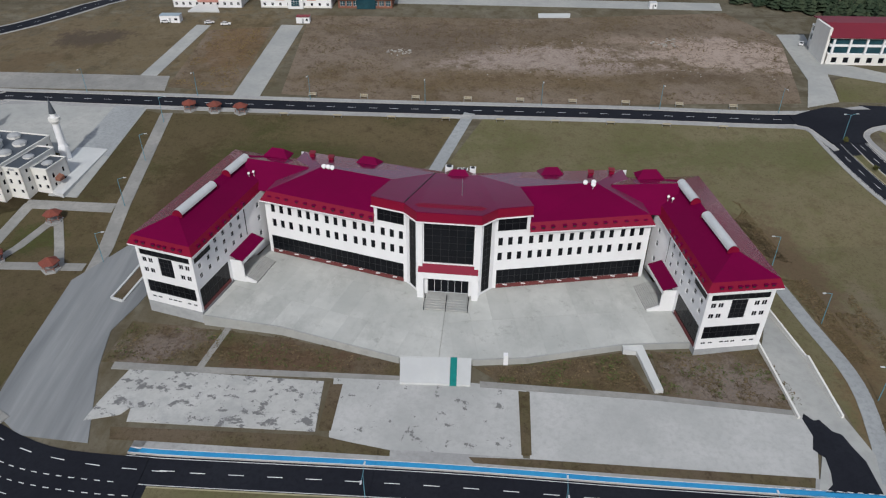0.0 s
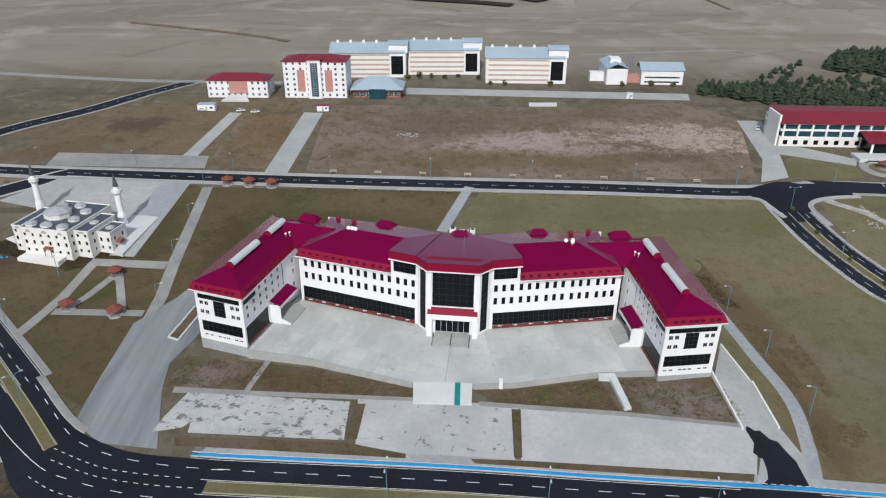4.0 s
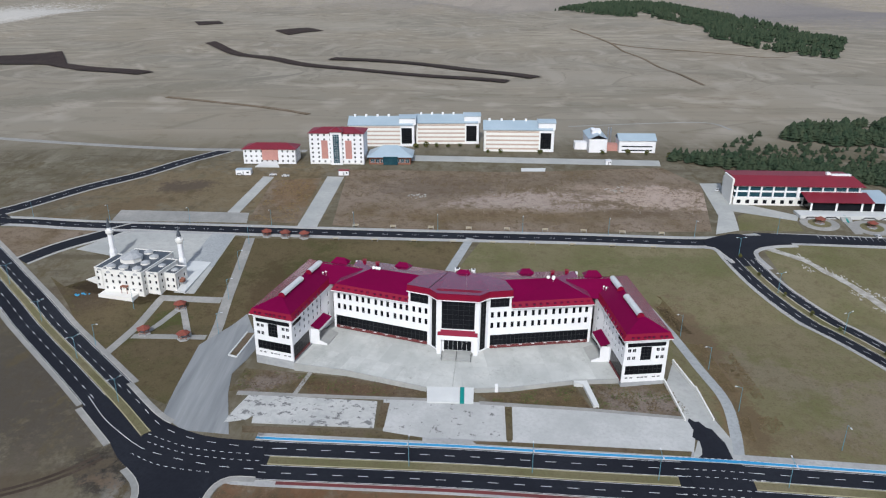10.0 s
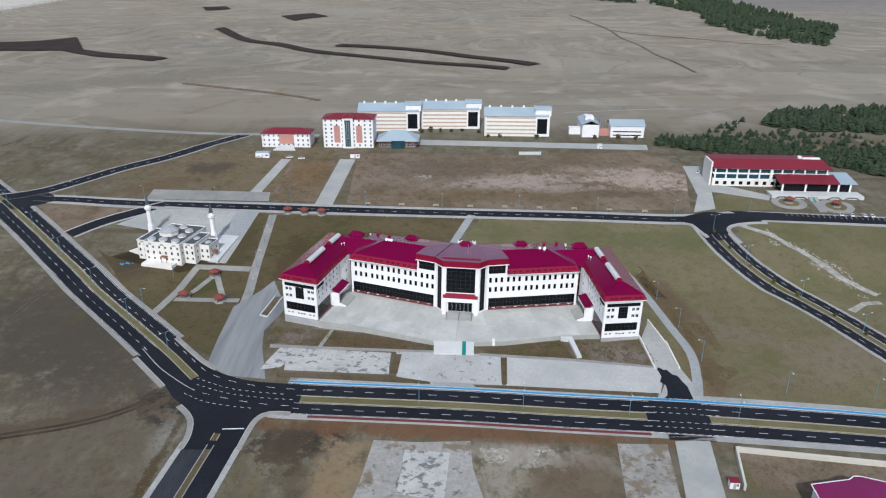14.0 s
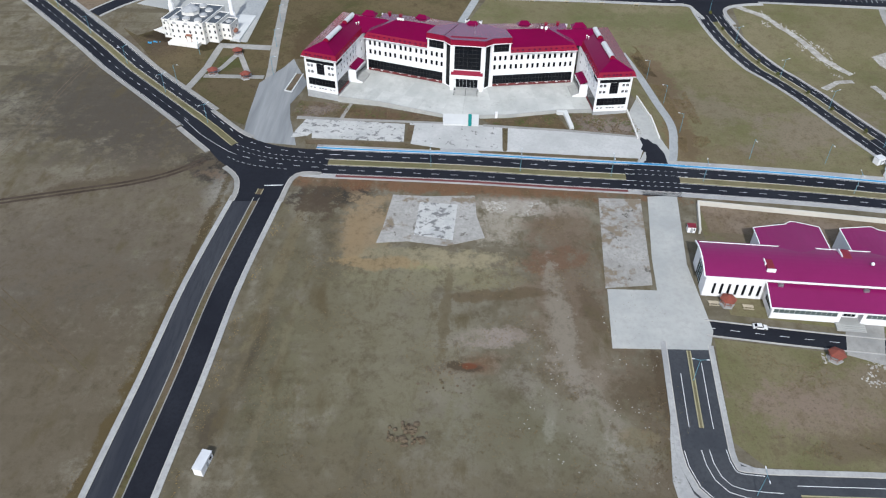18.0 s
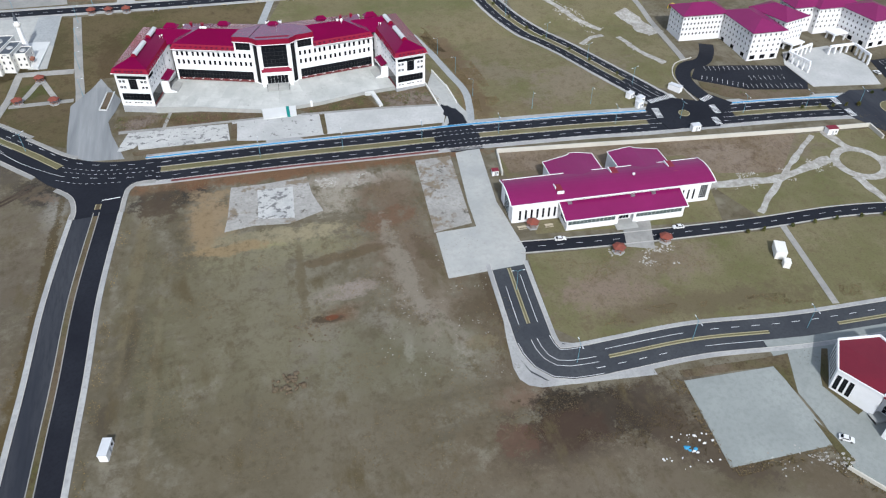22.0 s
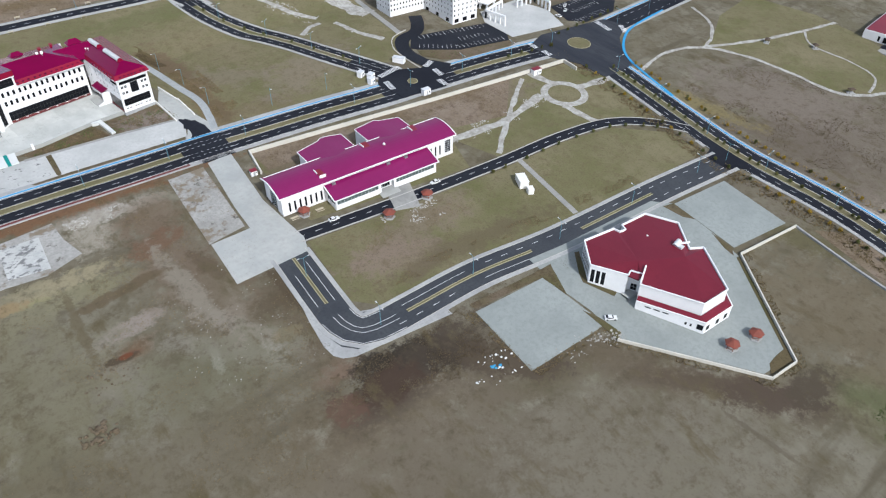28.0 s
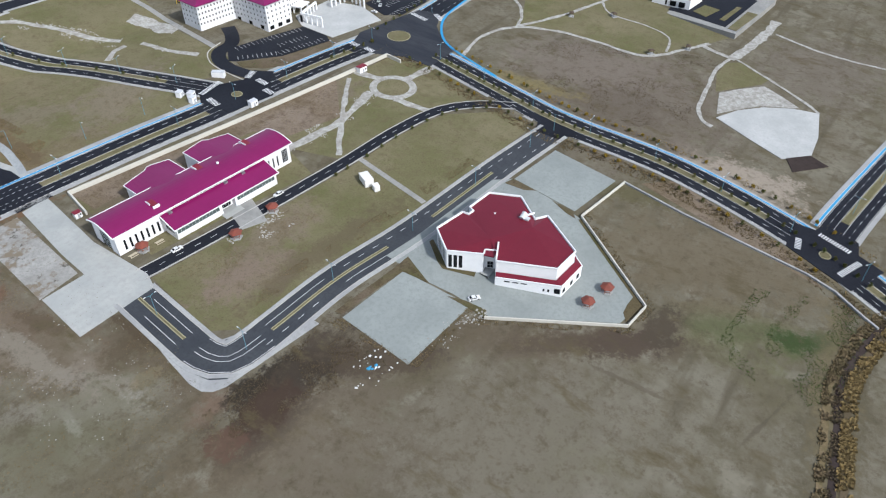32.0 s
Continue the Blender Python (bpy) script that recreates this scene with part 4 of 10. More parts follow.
road("road_northeast", "black asphalt dual carriageway with planted median", R_NE, 8.4, 8.2, 0.114, 1.7, (0.9, 1.4), 1, (5.2, -5.0), med=(26, 230, 270, 1e9), mouths=((-1, 78, 96, 110, 128),))
road("road_east", "asphalt dual carriageway with grass median", R_R2, 7.8, 7.8, 0.120, 1.6, (2.0, 2.0), 1, (4.8, -4.8), med=(10, 1e9))
road("road_upper", "asphalt road with blue cycle lanes", R_UP, 7.5, 7.5, 0.126, 0, (2.0, 2.0), 1, (3.7, -3.7))

# ---- junctions and paint ----
def junction(name, label, poly, up, island=None, top="asphalt"):
    ob = patch(name, poly, up, top)
    tagged(ob, label, "road junction")
    if island:
        x, y, r = island
        ring = [(x + r * math.cos(a * math.pi / 16), y + r * math.sin(a * math.pi / 16)) for a in range(32)]
        patch("island", ring, up + 0.18, "lawn", ob, "round grass island")
        big = [(x + (r + 0.35) * math.cos(a * math.pi / 16), y + (r + 0.35) * math.sin(a * math.pi / 16)) for a in range(32)]
        patch("island_kerb", big, up + 0.14, "kerb_yellow", ob, "yellowish kerb ring")
    return ob


def ring_poly(x, y, r, n=40, sy=1.0):
    return [(x + r * math.cos(2 * math.pi * a / n), y + sy * r * math.sin(2 * math.pi * a / n)) for a in range(n)]


NORTH_KERB = smooth([(-113.4, 123.2), (-97.4, 106.6), (-88, 100.3), (-78.2, 96.2), (-69.4, 94.6), (-57.5, 93.5)], 3)
WEST_KERB = smooth([(-123, 110.2), (-112.4, 99.2), (-106.2, 92.8), (-101.4, 86.6), (-92.4, 77.8), (-89.3, 72), (-88.3, 65), (-88.8, 60)], 3)
EAST_KERB = smooth([(-72.1, 60), (-71.2, 68), (-69.6, 75), (-65.5, 78.4), (-58, 78.2)], 2)
J1 = junction("road_junction_west", "broad black asphalt junction with worn paint", NORTH_KERB + EAST_KERB[::-1] + WEST_KERB[::-1], 0.20)
for ln, o in (([q for q in NORTH_KERB if q[0] < -90], 1), ([q for q in WEST_KERB if q[1] > 92], -1), ([q for q in WEST_KERB if q[1] < 84], -1), (EAST_KERB, -1)):
    ribbon("pavement", ln, *sorted((o * 0.2, o * 2.0)), 0.31, "pave_old", J1, "pale concrete pavement")
    ribbon("kerb", ln, *sorted((o * -0.02, o * 0.2)), 0.34, "kerb", J1, "pale kerb stones")
for ln, w, mt in ((smooth([(-119.5, 120.8), (-108, 109), (-97, 97.2)], 3), 1.4, "lawn"), (smooth([(-80.4, 64), (-80.0, 67.2)], 2), 1.0, "bed")):
    ribbon("median", ln, -w, w, 0.33, mt, J1, "grassed central reservation")
    for s in (-1, 1):
        ribbon("median_kerb", ln, s * w - 0.16, s * w + 0.16, 0.36, "kerb_yellow", J1, "yellowish kerb stones")
J2 = junction("road_junction_middle", "asphalt junction with zebra crossings and a small island", [(170, 74), (178, 84), (190, 80), (200, 75), (210, 78), (216, 69), (206, 62), (198, 52), (173, 56)], 0.27, (187, 66.5, 2.4))
J3 = junction("road_roundabout", "asphalt roundabout with an oval grass island", [(266, 58), (282, 64), (306, 60), (330, 56), (334, 42), (318, 34), (306, 22), (297, 8), (274, 8), (274, 26), (266, 42)], 0.27, (292.5, 43.5, 6.5), "asphalt_mid")
J4 = junction("road_junction_north", "asphalt junction by the library forecourt", [(122, 233.6), (132.5, 238.2), (137.2, 239.9), (142.1, 239.9), (146, 238.1), (164, 238.6), (164, 229), (156.6, 228.1), (147.8, 225.9), (142.9, 222.2), (141.6, 216), (130, 216), (127.5, 220.7), (125.5, 226), (122.5, 227)], 0.27)
for arc in (smooth([(143.4, 206), (141.6, 217), (142.9, 222.2), (147.8, 225.9), (156.6, 228.1), (166, 228.6)], 2), smooth([(121, 227.4), (125.5, 226), (127.5, 220.7), (130.2, 212)], 2)):
    ribbon("pavement", arc, -2.0, -0.2, 0.30, "pave", J4, "pale concrete pavement")
    ribbon("kerb", arc, -0.22, 0.02, 0.33, "kerb", J4, "pale kerb stones")
J5 = junction("road_junction_east", "asphalt junction with zebra crossings and a small island", [(243.6, -193), (261.5, -193), (262, -201), (268, -203.5), (264.5, -218), (256, -219.5), (251.5, -230), (231.5, -221), (237.5, -207)], 0.27, (247.2, -208, 2.1))
J6 = junction("road_junction_loop", "asphalt mouth of the service road", [(254, -68.5), (261.5, -66.5), (266, -61.5), (270, -60), (267, -84), (262.5, -87.5), (259, -84.2), (254, -83)], 0.19)
J7 = junction("road_junction_far", "asphalt fork among dry fields", [(-256, 262), (-250, 240), (-236, 244), (-224, 252), (-228, 260), (-240, 270)], 0.20)
J8 = junction("road_junction_drive", "asphalt crossing worn by traffic", [(66, 86), (84, 85), (83, 64), (68, 65)], 0.16)


def zebra(x, y, turn, n, parent, wide=3.2, step=1.1, up=0.295):
    bm = bmesh.new()
    c, s = math.cos(radians(turn)), math.sin(radians(turn))
    for i in range(n):
        o = (i - (n - 1) / 2) * step
        q = [(o - 0.28, -wide / 2), (o + 0.28, -wide / 2), (o + 0.28, wide / 2), (o - 0.28, wide / 2)]
        bm.faces.new([bm.verts.new((x + c * a - s * b, y + s * a + c * b, 0)) for a, b in q])
    settle(bm, up, 0)
    return part("zebra_crossing", bm, "line", parent, "white zebra crossing bars")


for x, y, a, n in ((174.5, 70, 80, 8), (183, 81.5, 10, 14), (205.5, 76, 20, 7), (204, 66, 84, 7), (199, 56.5, 84, 6)):
    zebra(x, y, a, n, J2)
for x, y, a, n in ((268, 57, 84, 6), (268, 46, 84, 6), (322, 50, 80, 12), (329, 40, 60, 9)):
    zebra(x, y, a, n, J3)
for x, y, a, n in ((248, -197, 8, 7), (257.8, -209.6, 72, 13), (244.8, -218.1, -22.5, 13)):
    zebra(x, y, a, n, J5, 2.6)
LANE = [q for q in R_A if 62 < q[0] < 90]
ribbon("cycle_lane", LANE, 8.8, 10.2, 0.175, "blue", J8, "bright blue cycle lane")
for o in (8.75, 10.25):
    dashes("lane_edge", LANE, o, 0.19, J8, dash=1.0, gap=0.9)

for o in (5.2, 2.3, -2.3, -5.0, -8.0):
    dashes("guide_marking", LANE, o, 0.175, J8, dash=1.2, gap=1.4)

# lane paint sweeping through the west junction
for pts in ([(-112, 120), (-104.4, 112), (-94.3, 101.6), (-86.8, 97), (-77.5, 93.7), (-63.6, 91.2), (-50, 90.2)], [(-91.5, 88.6), (-81.3, 85.3), (-69.3, 82.6), (-56, 81.2)]):
    dashes("lane_marking", smooth(pts, 3), 0, 0.222, J1)
ribbon("lane_line", smooth([(-123.4, 116.2), (-112.3, 103.8), (-99.8, 93.4), (-94.6, 90)], 3), -0.09, 0.09, 0.222, "line", J1, "long white lane line", 0)
for pts in ([(-96, 97), (-83.4, 91.5), (-72.8, 89.2), (-61, 87.8)], [(-95, 93.4), (-82.4, 88.4), (-68.5, 85.8), (-57.9, 84.9)], [(-97.8, 88.3), (-89.5, 83.8), (-80, 81.4), (-70, 80)]):
    dashes("guide_marking", smooth(pts, 3), 0, 0.222, J1, dash=1.2, gap=1.4)
ribbon("stop_line", smooth([(-79, 69.5), (-71.9, 69.8)], 4), -0.25, 0.25, 0.222, "line", J1, "white stop line", 0)

# ---- lawns and paved ground ----
def lay(name, label, category, poly, up, material):
    return tagged(patch(name, poly, up, material), label, category)


lay("lawn_east", "olive dry lawn sloping down to the road", "lawn", [(74, 165), (84, 105), (84, 88), (132, 82), (170, 77), (176, 88), (164, 116), (156, 138), (146, 158), (133, 186), (126, 226), (14, 232), (2, 205), (30, 175)], 0.03, "lawn")
lay("lawn_north", "olive dry lawn behind the long building", "lawn", [(-91.5, 158), (-93.2, 180), (-98.4, 236), (6, 233), (-4, 204), (-30, 172), (-84, 172), (-90, 160)], 0.03, "lawn_dark")
lay("lawn_west", "dry lawn with garden paths", "lawn", [(-124, 128), (-96, 112), (-94, 148), (-100, 236), (-106, 238), (-112, 186), (-130, 178), (-168, 192), (-178, 200), (-160, 178)], 0.03, "lawn_dark")
lay("lawn_link", "brown grass triangle between roads", "lawn", [(-232, 246), (-200, 214), (-170, 244), (-205, 250)], 0.03, "lawn2")
lay("field_north", "brown rough field of dry grass", "field", [(-60, 250), (-62, 335), (40, 330), (132, 338), (146, 306), (130, 243), (59, 242), (-30, 246)], 0.03, "lawn2")
lay("field_path", "rusty brown grass strip between concrete paths", "field", [(-104, 256), (-104, 316), (-76, 320), (-78, 252)], 0.03, "lawn2")
lay("lawn_park", "olive lawn of a small park", "lawn", [(176, -10), (210, -12), (240, -18), (262, -34), (276, 4), (268, 32), (180, 42), (166, 20)], 0.03, "lawn")
lay("lawn_between", "olive lawn between the lane and the service road", "lawn", [(76, -6), (116, -12), (172, -18), (210, -20), (238, -26), (258, -46), (256, -66), (214, -64), (157, -58), (118, -53), (78, -50), (71, -42)], 0.03, "lawn")
lay("lawn_building", "dry grass round the magenta-roofed building", "lawn", [(84, 4), (160, -8), (170, 20), (180, 42), (86, 56)], 0.035, "lawn")
lay("lawn_triangle", "olive lawn with pale rubble lines", "lawn", [(148, 222), (146, 192), (158, 152), (172, 124), (186, 92), (204, 84), (212, 100), (218, 150), (240, 226), (160, 230)], 0.03, "lawn")
lay("field_east", "brown field beside the avenue", "field", [(246, -128), (258, -140), (240, -200), (226, -212)], 0.03, "lawn2")
lay("lawn_circuit", "olive lawn inside a looping footpath", "lawn", [(350, -2), (362, -26), (365, -50), (365, -74), (372, -86), (391, -97), (409, -106), (424, -113), (446, -50), (450, -20), (440, 22), (396, 16), (376, 6)], 0.03, "lawn")
lay("lawn_library", "olive lawn before the library terrace", "lawn", [(150, 262), (144, 244), (176, 243), (178, 260), (160, 268)], 0.03, "lawn")

C_Z = 2.8
planter = lay("planter_wing", "narrow planting bed in a white kerb beside the wing", "planting bed", [(-83.4, 142.6), (-80.4, 141.2), (-77.6, 158.4), (-80.6, 158.8)], 0.24, "bed")
for a, b in (((-83.6, 142.4), (-80.8, 159)), ((-80.2, 140.9), (-77.4, 158.4)), ((-83.6, 142.4), (-80.2, 140.9))):
    ribbon("planter_kerb", [a, b], -0.28, 0.28, 0.55, "pale", planter, "white kerb wall", 0.6)
lay("driveway_west", "grey block-paved driveway with worn tyre marks", "driveway", [(-97, 150), (-84, 172), (-74, 150), (-76, 140), (-79, 130), (-77, 118), (-73, 104), (-71, 97), (-86, 99), (-95, 106), (-96, 124)], 0.13, "drive")
lay("parking_lot_left", "pale paved lot with dark worn blotches", "parking lot", [(-74.2, 102.6), (-72.9, 108), (-69.6, 117.4), (-26, 113.4), (-26, 99.8), (-65.2, 102.4), (-65.6, 106.2), (-67.2, 104.2)], 0.15, "lot_worn")
lay("parking_lot_middle", "pale concrete forecourt", "parking lot", [(-24, 114.5), (-9, 114), (6, 113), (18, 111), (15.5, 92.5), (6, 92.5), (4, 93.5), (-10, 94.5), (-23, 98.5)], 0.156, "lot_patchy")
lay("parking_lot_right", "pale paved parking lot with a thin kerb line", "parking lot", [(18.5, 110.5), (73.5, 105), (76, 100), (71.5, 88.5), (17, 93)], 0.15, "lot")
lay("verge_left", "narrow weedy verge", "verge", [(-68, 101), (-25.5, 98.8), (-10.5, 95.2), (-10.5, 93.8), (-67, 98)], 0.19, "bed")
lay("verge_right", "narrow weedy verge", "verge", [(5, 93.6), (18, 93), (71, 88.8), (70, 86.6), (6, 92.2)], 0.19, "bed")
lay("planter_left", "narrow weedy planting strip", "planter", [(-24.5, 112.5), (-21.8, 112.5), (-22.8, 100), (-25.4, 100.2)], 0.21, "bed")
lay("planter_right", "narrow weedy planting strip with low posts", "planter", [(16.2, 110.5), (18.6, 110.2), (17.4, 94), (15.4, 94)], 0.21, "bed")
lay("bed_left", "weedy bed of brown grass below the court", "planting bed", [(-77, 119.5), (-75, 133.5), (-55, 130.5), (-36, 127), (-9.5, 118.5), (-9.5, 115), (-54, 118)], 0.12, "bed")
lay("bed_right", "weedy bed of brown grass below the court", "planting bed", [(7, 117.8), (18, 118), (41.5, 122.5), (44.5, 109.8), (13, 112.5)], 0.12, "bed")
lay("bed_corner", "weedy bed with a damp bare patch", "planting bed", [(47.5, 123), (56, 121), (73, 124), (73.5, 105.5), (47.8, 107)], 0.12, "bed")
lay("footpath_bed", "narrow pale footpath across the bed", "footpath", [(-52, 131), (-50.4, 131), (-53.4, 117.8), (-55, 118)], 0.16, "pave_old")
lay("forecourt_kerb", "pale kerbed edge path along the lots", "footpath", [(-74, 119.4), (-54, 117.8), (-9.5, 115), (-9.5, 113.6), (-54, 116), (-74, 117.2)], 0.17, "pave_old")
lay("forecourt_path", "pale path along the parking lot", "footpath", [(8, 113.4), (44, 109.6), (73.5, 105.2), (73.5, 103.8), (44, 108), (8, 111.6)], 0.17, "pave_old")
lay("service_ramp", "sloping concrete service ramp beside the wing", "ramp", [(73.5, 124), (80, 138), (82.6, 122), (82.8, 104), (73.8, 102)], 0.14, "concrete")
lay("driveway_east", "concrete driveway end", "driveway", [(74.5, 102.5), (83, 104), (85, 94), (82, 84), (70, 85), (75, 95)], 0.165, "concrete")
lay("asphalt_patch", "ragged black asphalt patch on the driveway", "patch", [(74.2, 103), (75.0, 104.4), (76.4, 102.6), (77.6, 102.8), (79, 99.8), (80.6, 99), (81.4, 95.6), (82.4, 92.6), (82.2, 85.2), (71.5, 85.6), (73.6, 87.4), (74.4, 90), (74.8, 93.4), (73.2, 95.4), (74.6, 98.6)], 0.175, "asphalt")
def ribbon_walk(name, label, pts, w, up, mat, step=4):
    """A path along a line; those of rubble have ragged edges."""
    if mat != "rubble":
        return tagged(ribbon(name, smooth(pts, step), -w / 2, w / 2, up, mat), label, "footpath")
    ln = smooth(pts, 1.6)
    g = random.Random(int(pts[0][0] * 7 + pts[0][1]))
    bm = bmesh.new()
    cols = []
    for o in (-1, 1):
        far = [shift(ln, o * w * s) for s in (0.30, 0.68)]
        row = []
        for k in range(len(ln)):
            f = min(1.0, max(0.0, 0.5 + 0.9 * noise.noise((ln[k][0] / 8, ln[k][1] / 8, o * 3.1)) + g.uniform(-0.12, 0.12)))
            row.append((far[0][k][0] + (far[1][k][0] - far[0][k][0]) * f, far[0][k][1] + (far[1][k][1] - far[0][k][1]) * f))
        cols.append([bm.verts.new((*q, 0)) for q in row])
    for k in range(len(ln) - 1):
        bm.faces.new((cols[0][k], cols[0][k + 1], cols[1][k + 1], cols[1][k]))
    settle(bm, up, 0.2)
    return tagged(part(name, bm, mat), label, "footpath", kind="structure")


ribbon_walk("footpath_east", "grey footpath curving past the wing", [(80, 178), (85, 160), (88, 133), (90, 113), (87, 96), (84, 86)], 3.6, 0.12, "blockpave")
ribbon_walk("footpath_garden", "long pale paved garden walk", [(-98, 236), (-95, 186), (-92.5, 146)], 4.2, 0.12, "pave_old")
ribbon_walk("footpath_mosque", "pale diagonal walk to the mosque", [(-130, 143), (-126, 164), (-122.5, 183)], 3.6, 0.125, "pave_old")
ribbon_walk("footpath_cross", "pale walk between mosque and garden", [(-124, 183), (-97, 181)], 4.0, 0.13, "pave_old")
ribbon_walk("footpath_triangle", "thin pale path of the triangular garden", [(-125, 156.5), (-96, 155.5)], 3.2, 0.135, "pave_old")
ribbon_walk("footpath_triangle", "thin pale path of the triangular garden", [(-121.5, 158), (-112.5, 176.5)], 2.6, 0.14, "pave_old")
ribbon_walk("footpath_triangle", "thin pale path of the triangular garden", [(-111.5, 176), (-103, 156)], 2.6, 0.145, "pave_old")
ribbon_walk("footpath_back", "grey path climbing to the back of the building", [(-4, 196), (9.5, 236)], 4.0, 0.12, "blockpave")
ribbon_walk("footpath_north", "broad concrete path climbing the hill", [(-72.5, 248), (-68, 322)], 10.0, 0.12, "concrete")
ribbon_walk("footpath_north", "concrete path to the red-roofed block", [(-115, 262), (-108, 322)], 6.5, 0.12, "concrete")
lay("parking_north", "pale concrete strip by the road", "parking lot", [(-174, 256), (-175, 270), (-106, 266), (-104, 253)], 0.14, "pave_old")
lay("mosque_terrace", "pale concrete terrace round the mosque", "terrace", [(-178, 225), (-160, 246), (-106, 241), (-108.5, 205), (-110, 186), (-119, 187), (-124, 210), (-150, 216)], 0.16, "concrete")
lay("mosque_yard", "grey asphalt patch by the terrace", "yard", [(-121, 213), (-108.5, 208), (-107, 240), (-118, 241)], 0.20, "blockpave")
lay("library_drive", "pale concrete drive beside the library", "driveway", [(146, 310), (158, 310), (153, 280), (164, 275), (182, 262), (178, 255), (150, 268), (144, 244), (131, 240), (140, 262)], 0.16, "concrete")
for x, y in ((188, 252), (212, 247)):
    lay("circle_path", "pale ring path round a small bed", "footpath", ring_poly(x, y, 9.5, sy=0.9), 0.17, "pave_old")
    lay("circle_bed", "round grass bed", "planting bed", ring_poly(x, y, 5.6, sy=0.9), 0.21, "lawn")
ribbon_walk("footpath_library", "pale walk to the library steps", [(203.5, 266), (202, 240)], 4.0, 0.19, "pave_old")
lay("library_forecourt", "asphalt strip with painted parking bays", "parking lot", [(150, 241.5), (224, 234), (300, 226), (300, 220), (223, 226.5), (160, 231)], 0.21, "asphalt")
lay("service_yard", "pale concrete yard in front of the dormitories", "yard", [(-30, 366), (134, 352), (132, 341), (-24, 352)], 0.14, "concrete")
ribbon_walk("track_west", "pale gravel track over the field", [(-420, 440), (-289, 405), (-190, 384), (-139, 380), (-95, 377)], 6.0, 0.12, "pave_old", 10)
ribbon_walk("track_east", "thin pale dirt track", [(93, 452), (150, 462), (203, 466), (214, 440)], 2.4, 0.1, "pave_old")
lay("concrete_slab", "white concrete slab in the field", "slab", [(44.5, 336), (59.5, 336), (58.5, 330.5), (44, 330.5)], 0.6, "pale")

# south side
lay("slab_ruin", "broken grey concrete floor slab", "slab", [(-33, 37), (-31, 46), (-28.4, 64.5), (-14, 63.5), (3, 64), (3.4, 52), (6, 40), (-8, 35.6), (-22, 38)], 0.10, "ruin")
lay("slab_ruin_top", "pale inner concrete slab", "slab", [(-19.6, 41.5), (-18, 60), (-3.6, 58.6), (-5.6, 38.6)], 0.16, "lot_worn")
lay("slab_lot", "weathered pale concrete pad", "slab", [(50.5, 63), (66.5, 62.5), (61.5, 17), (45.5, 15.5)], 0.13, "ruin")
lay("yard_south", "pale concrete yard between the roads", "yard", [(46, 15), (62.5, 14.5), (64, 30), (69.5, 64), (81, 65), (75.5, 27), (76.5, -3), (73.5, -10.5), (43.5, -10)], 0.135, "concrete")
lay("yard_hall", "grey block-paved yard round the hall", "yard", [(138, -66.5), (154, -69), (206, -73.5), (213, -81), (210, -102), (206, -117), (174, -157), (161, -155), (135, -115), (136.5, -99), (136, -88)], 0.13, "yardpave")
lay("slab_south", "bare grey concrete pad", "slab", [(103, -74), (135, -77), (135.5, -107), (100, -105)], 0.12, "yardpave")
lay("slab_east", "bare grey concrete pad", "slab", [(213, -81), (245, -85), (240.5, -118), (209, -113)], 0.14, "yardpave")
lay("plaza_building", "worn pale forecourt with low steps", "forecourt", [(121, 5), (133, 3.5), (125, -16), (115, -12)], 0.18, "pave_old")
ribbon_walk("footpath_lawn", "straight pale path across the lawn", [(182, -17), (174, -59)], 2.6, 0.12, "pave_old")
lay("park_ring", "pale gravel ring path of the park", "footpath", ring_poly(243, 10, 12.5), 0.10, "rubble")
lay("park_bed", "round olive lawn in the ring", "planting bed", ring_poly(243, 10, 8.6), 0.15, "lawn")
ribbon_walk("park_path", "pale gravel park path", [(255, 10), (276, 6)], 5.0, 0.11, "rubble")
ribbon_walk("park_path", "pale gravel park path", [(234, 2), (236, -20)], 4.0, 0.105, "rubble")
ribbon_walk("park_path", "pale rubble path beside the building", [(166, 14), (195, 10), (232, 16)], 4.5, 0.115, "rubble")
ribbon_walk("park_path", "narrow gravel path to the gate", [(178, -8), (204, 12), (236, 34)], 2.6, 0.12, "rubble")
ribbon_walk("park_path", "pale gravel path to the gate", [(246, 20), (243, 36)], 4.0, 0.125, "rubble")
lay("amphitheatre_floor", "fan-shaped pale concrete amphitheatre floor", "slab", [(325, -137), (340, -144), (352, -154), (361, -167), (365, -180), (340, -185), (321, -186), (308, -175), (316, -156)], 0.22, "lot")
lay("amphitheatre_slope", "rough grey rubble above the fan", "slab", [(329, -136), (352, -130), (364, -138), (376, -148), (370, -160), (364, -170), (352, -152), (340, -143)], 0.14, "rubble")
lay("amphitheatre_stage", "dark timber-striped stage bed", "slab", [(310, -176.5), (320, -185.5), (316, -195), (300, -182)], 0.25, "plough")
ribbon_walk("circuit_path", "pale looping footpath over the lawn", [(295, 1), (325, 6), (349, -3), (361, -26), (364, -50), (364, -74), (371, -86), (391, -97), (408, -106)], 2.4, 0.12, "rubble")
ribbon_walk("circuit_path", "pale footpath across the lawn", [(349, -3), (386, -18), (422, -28), (450, -34)], 2.4, 0.125, "rubble")
ribbon_walk("circuit_path", "short pale footpath to the avenue", [(350, -4), (366, 2), (382, 14), (392, 34)], 2.0, 0.13, "rubble")
ribbon_walk("circuit_path", "thin pale inner footpath", [(422, -28), (407, -41), (406, -66), (399, -83), (380, -89)], 1.4, 0.135, "rubble")
ribbon_walk("circuit_path", "broad pale path below the terrace", [(396, -122), (420, -127), (444, -130), (470, -130)], 6.0, 0.125, "rubble")
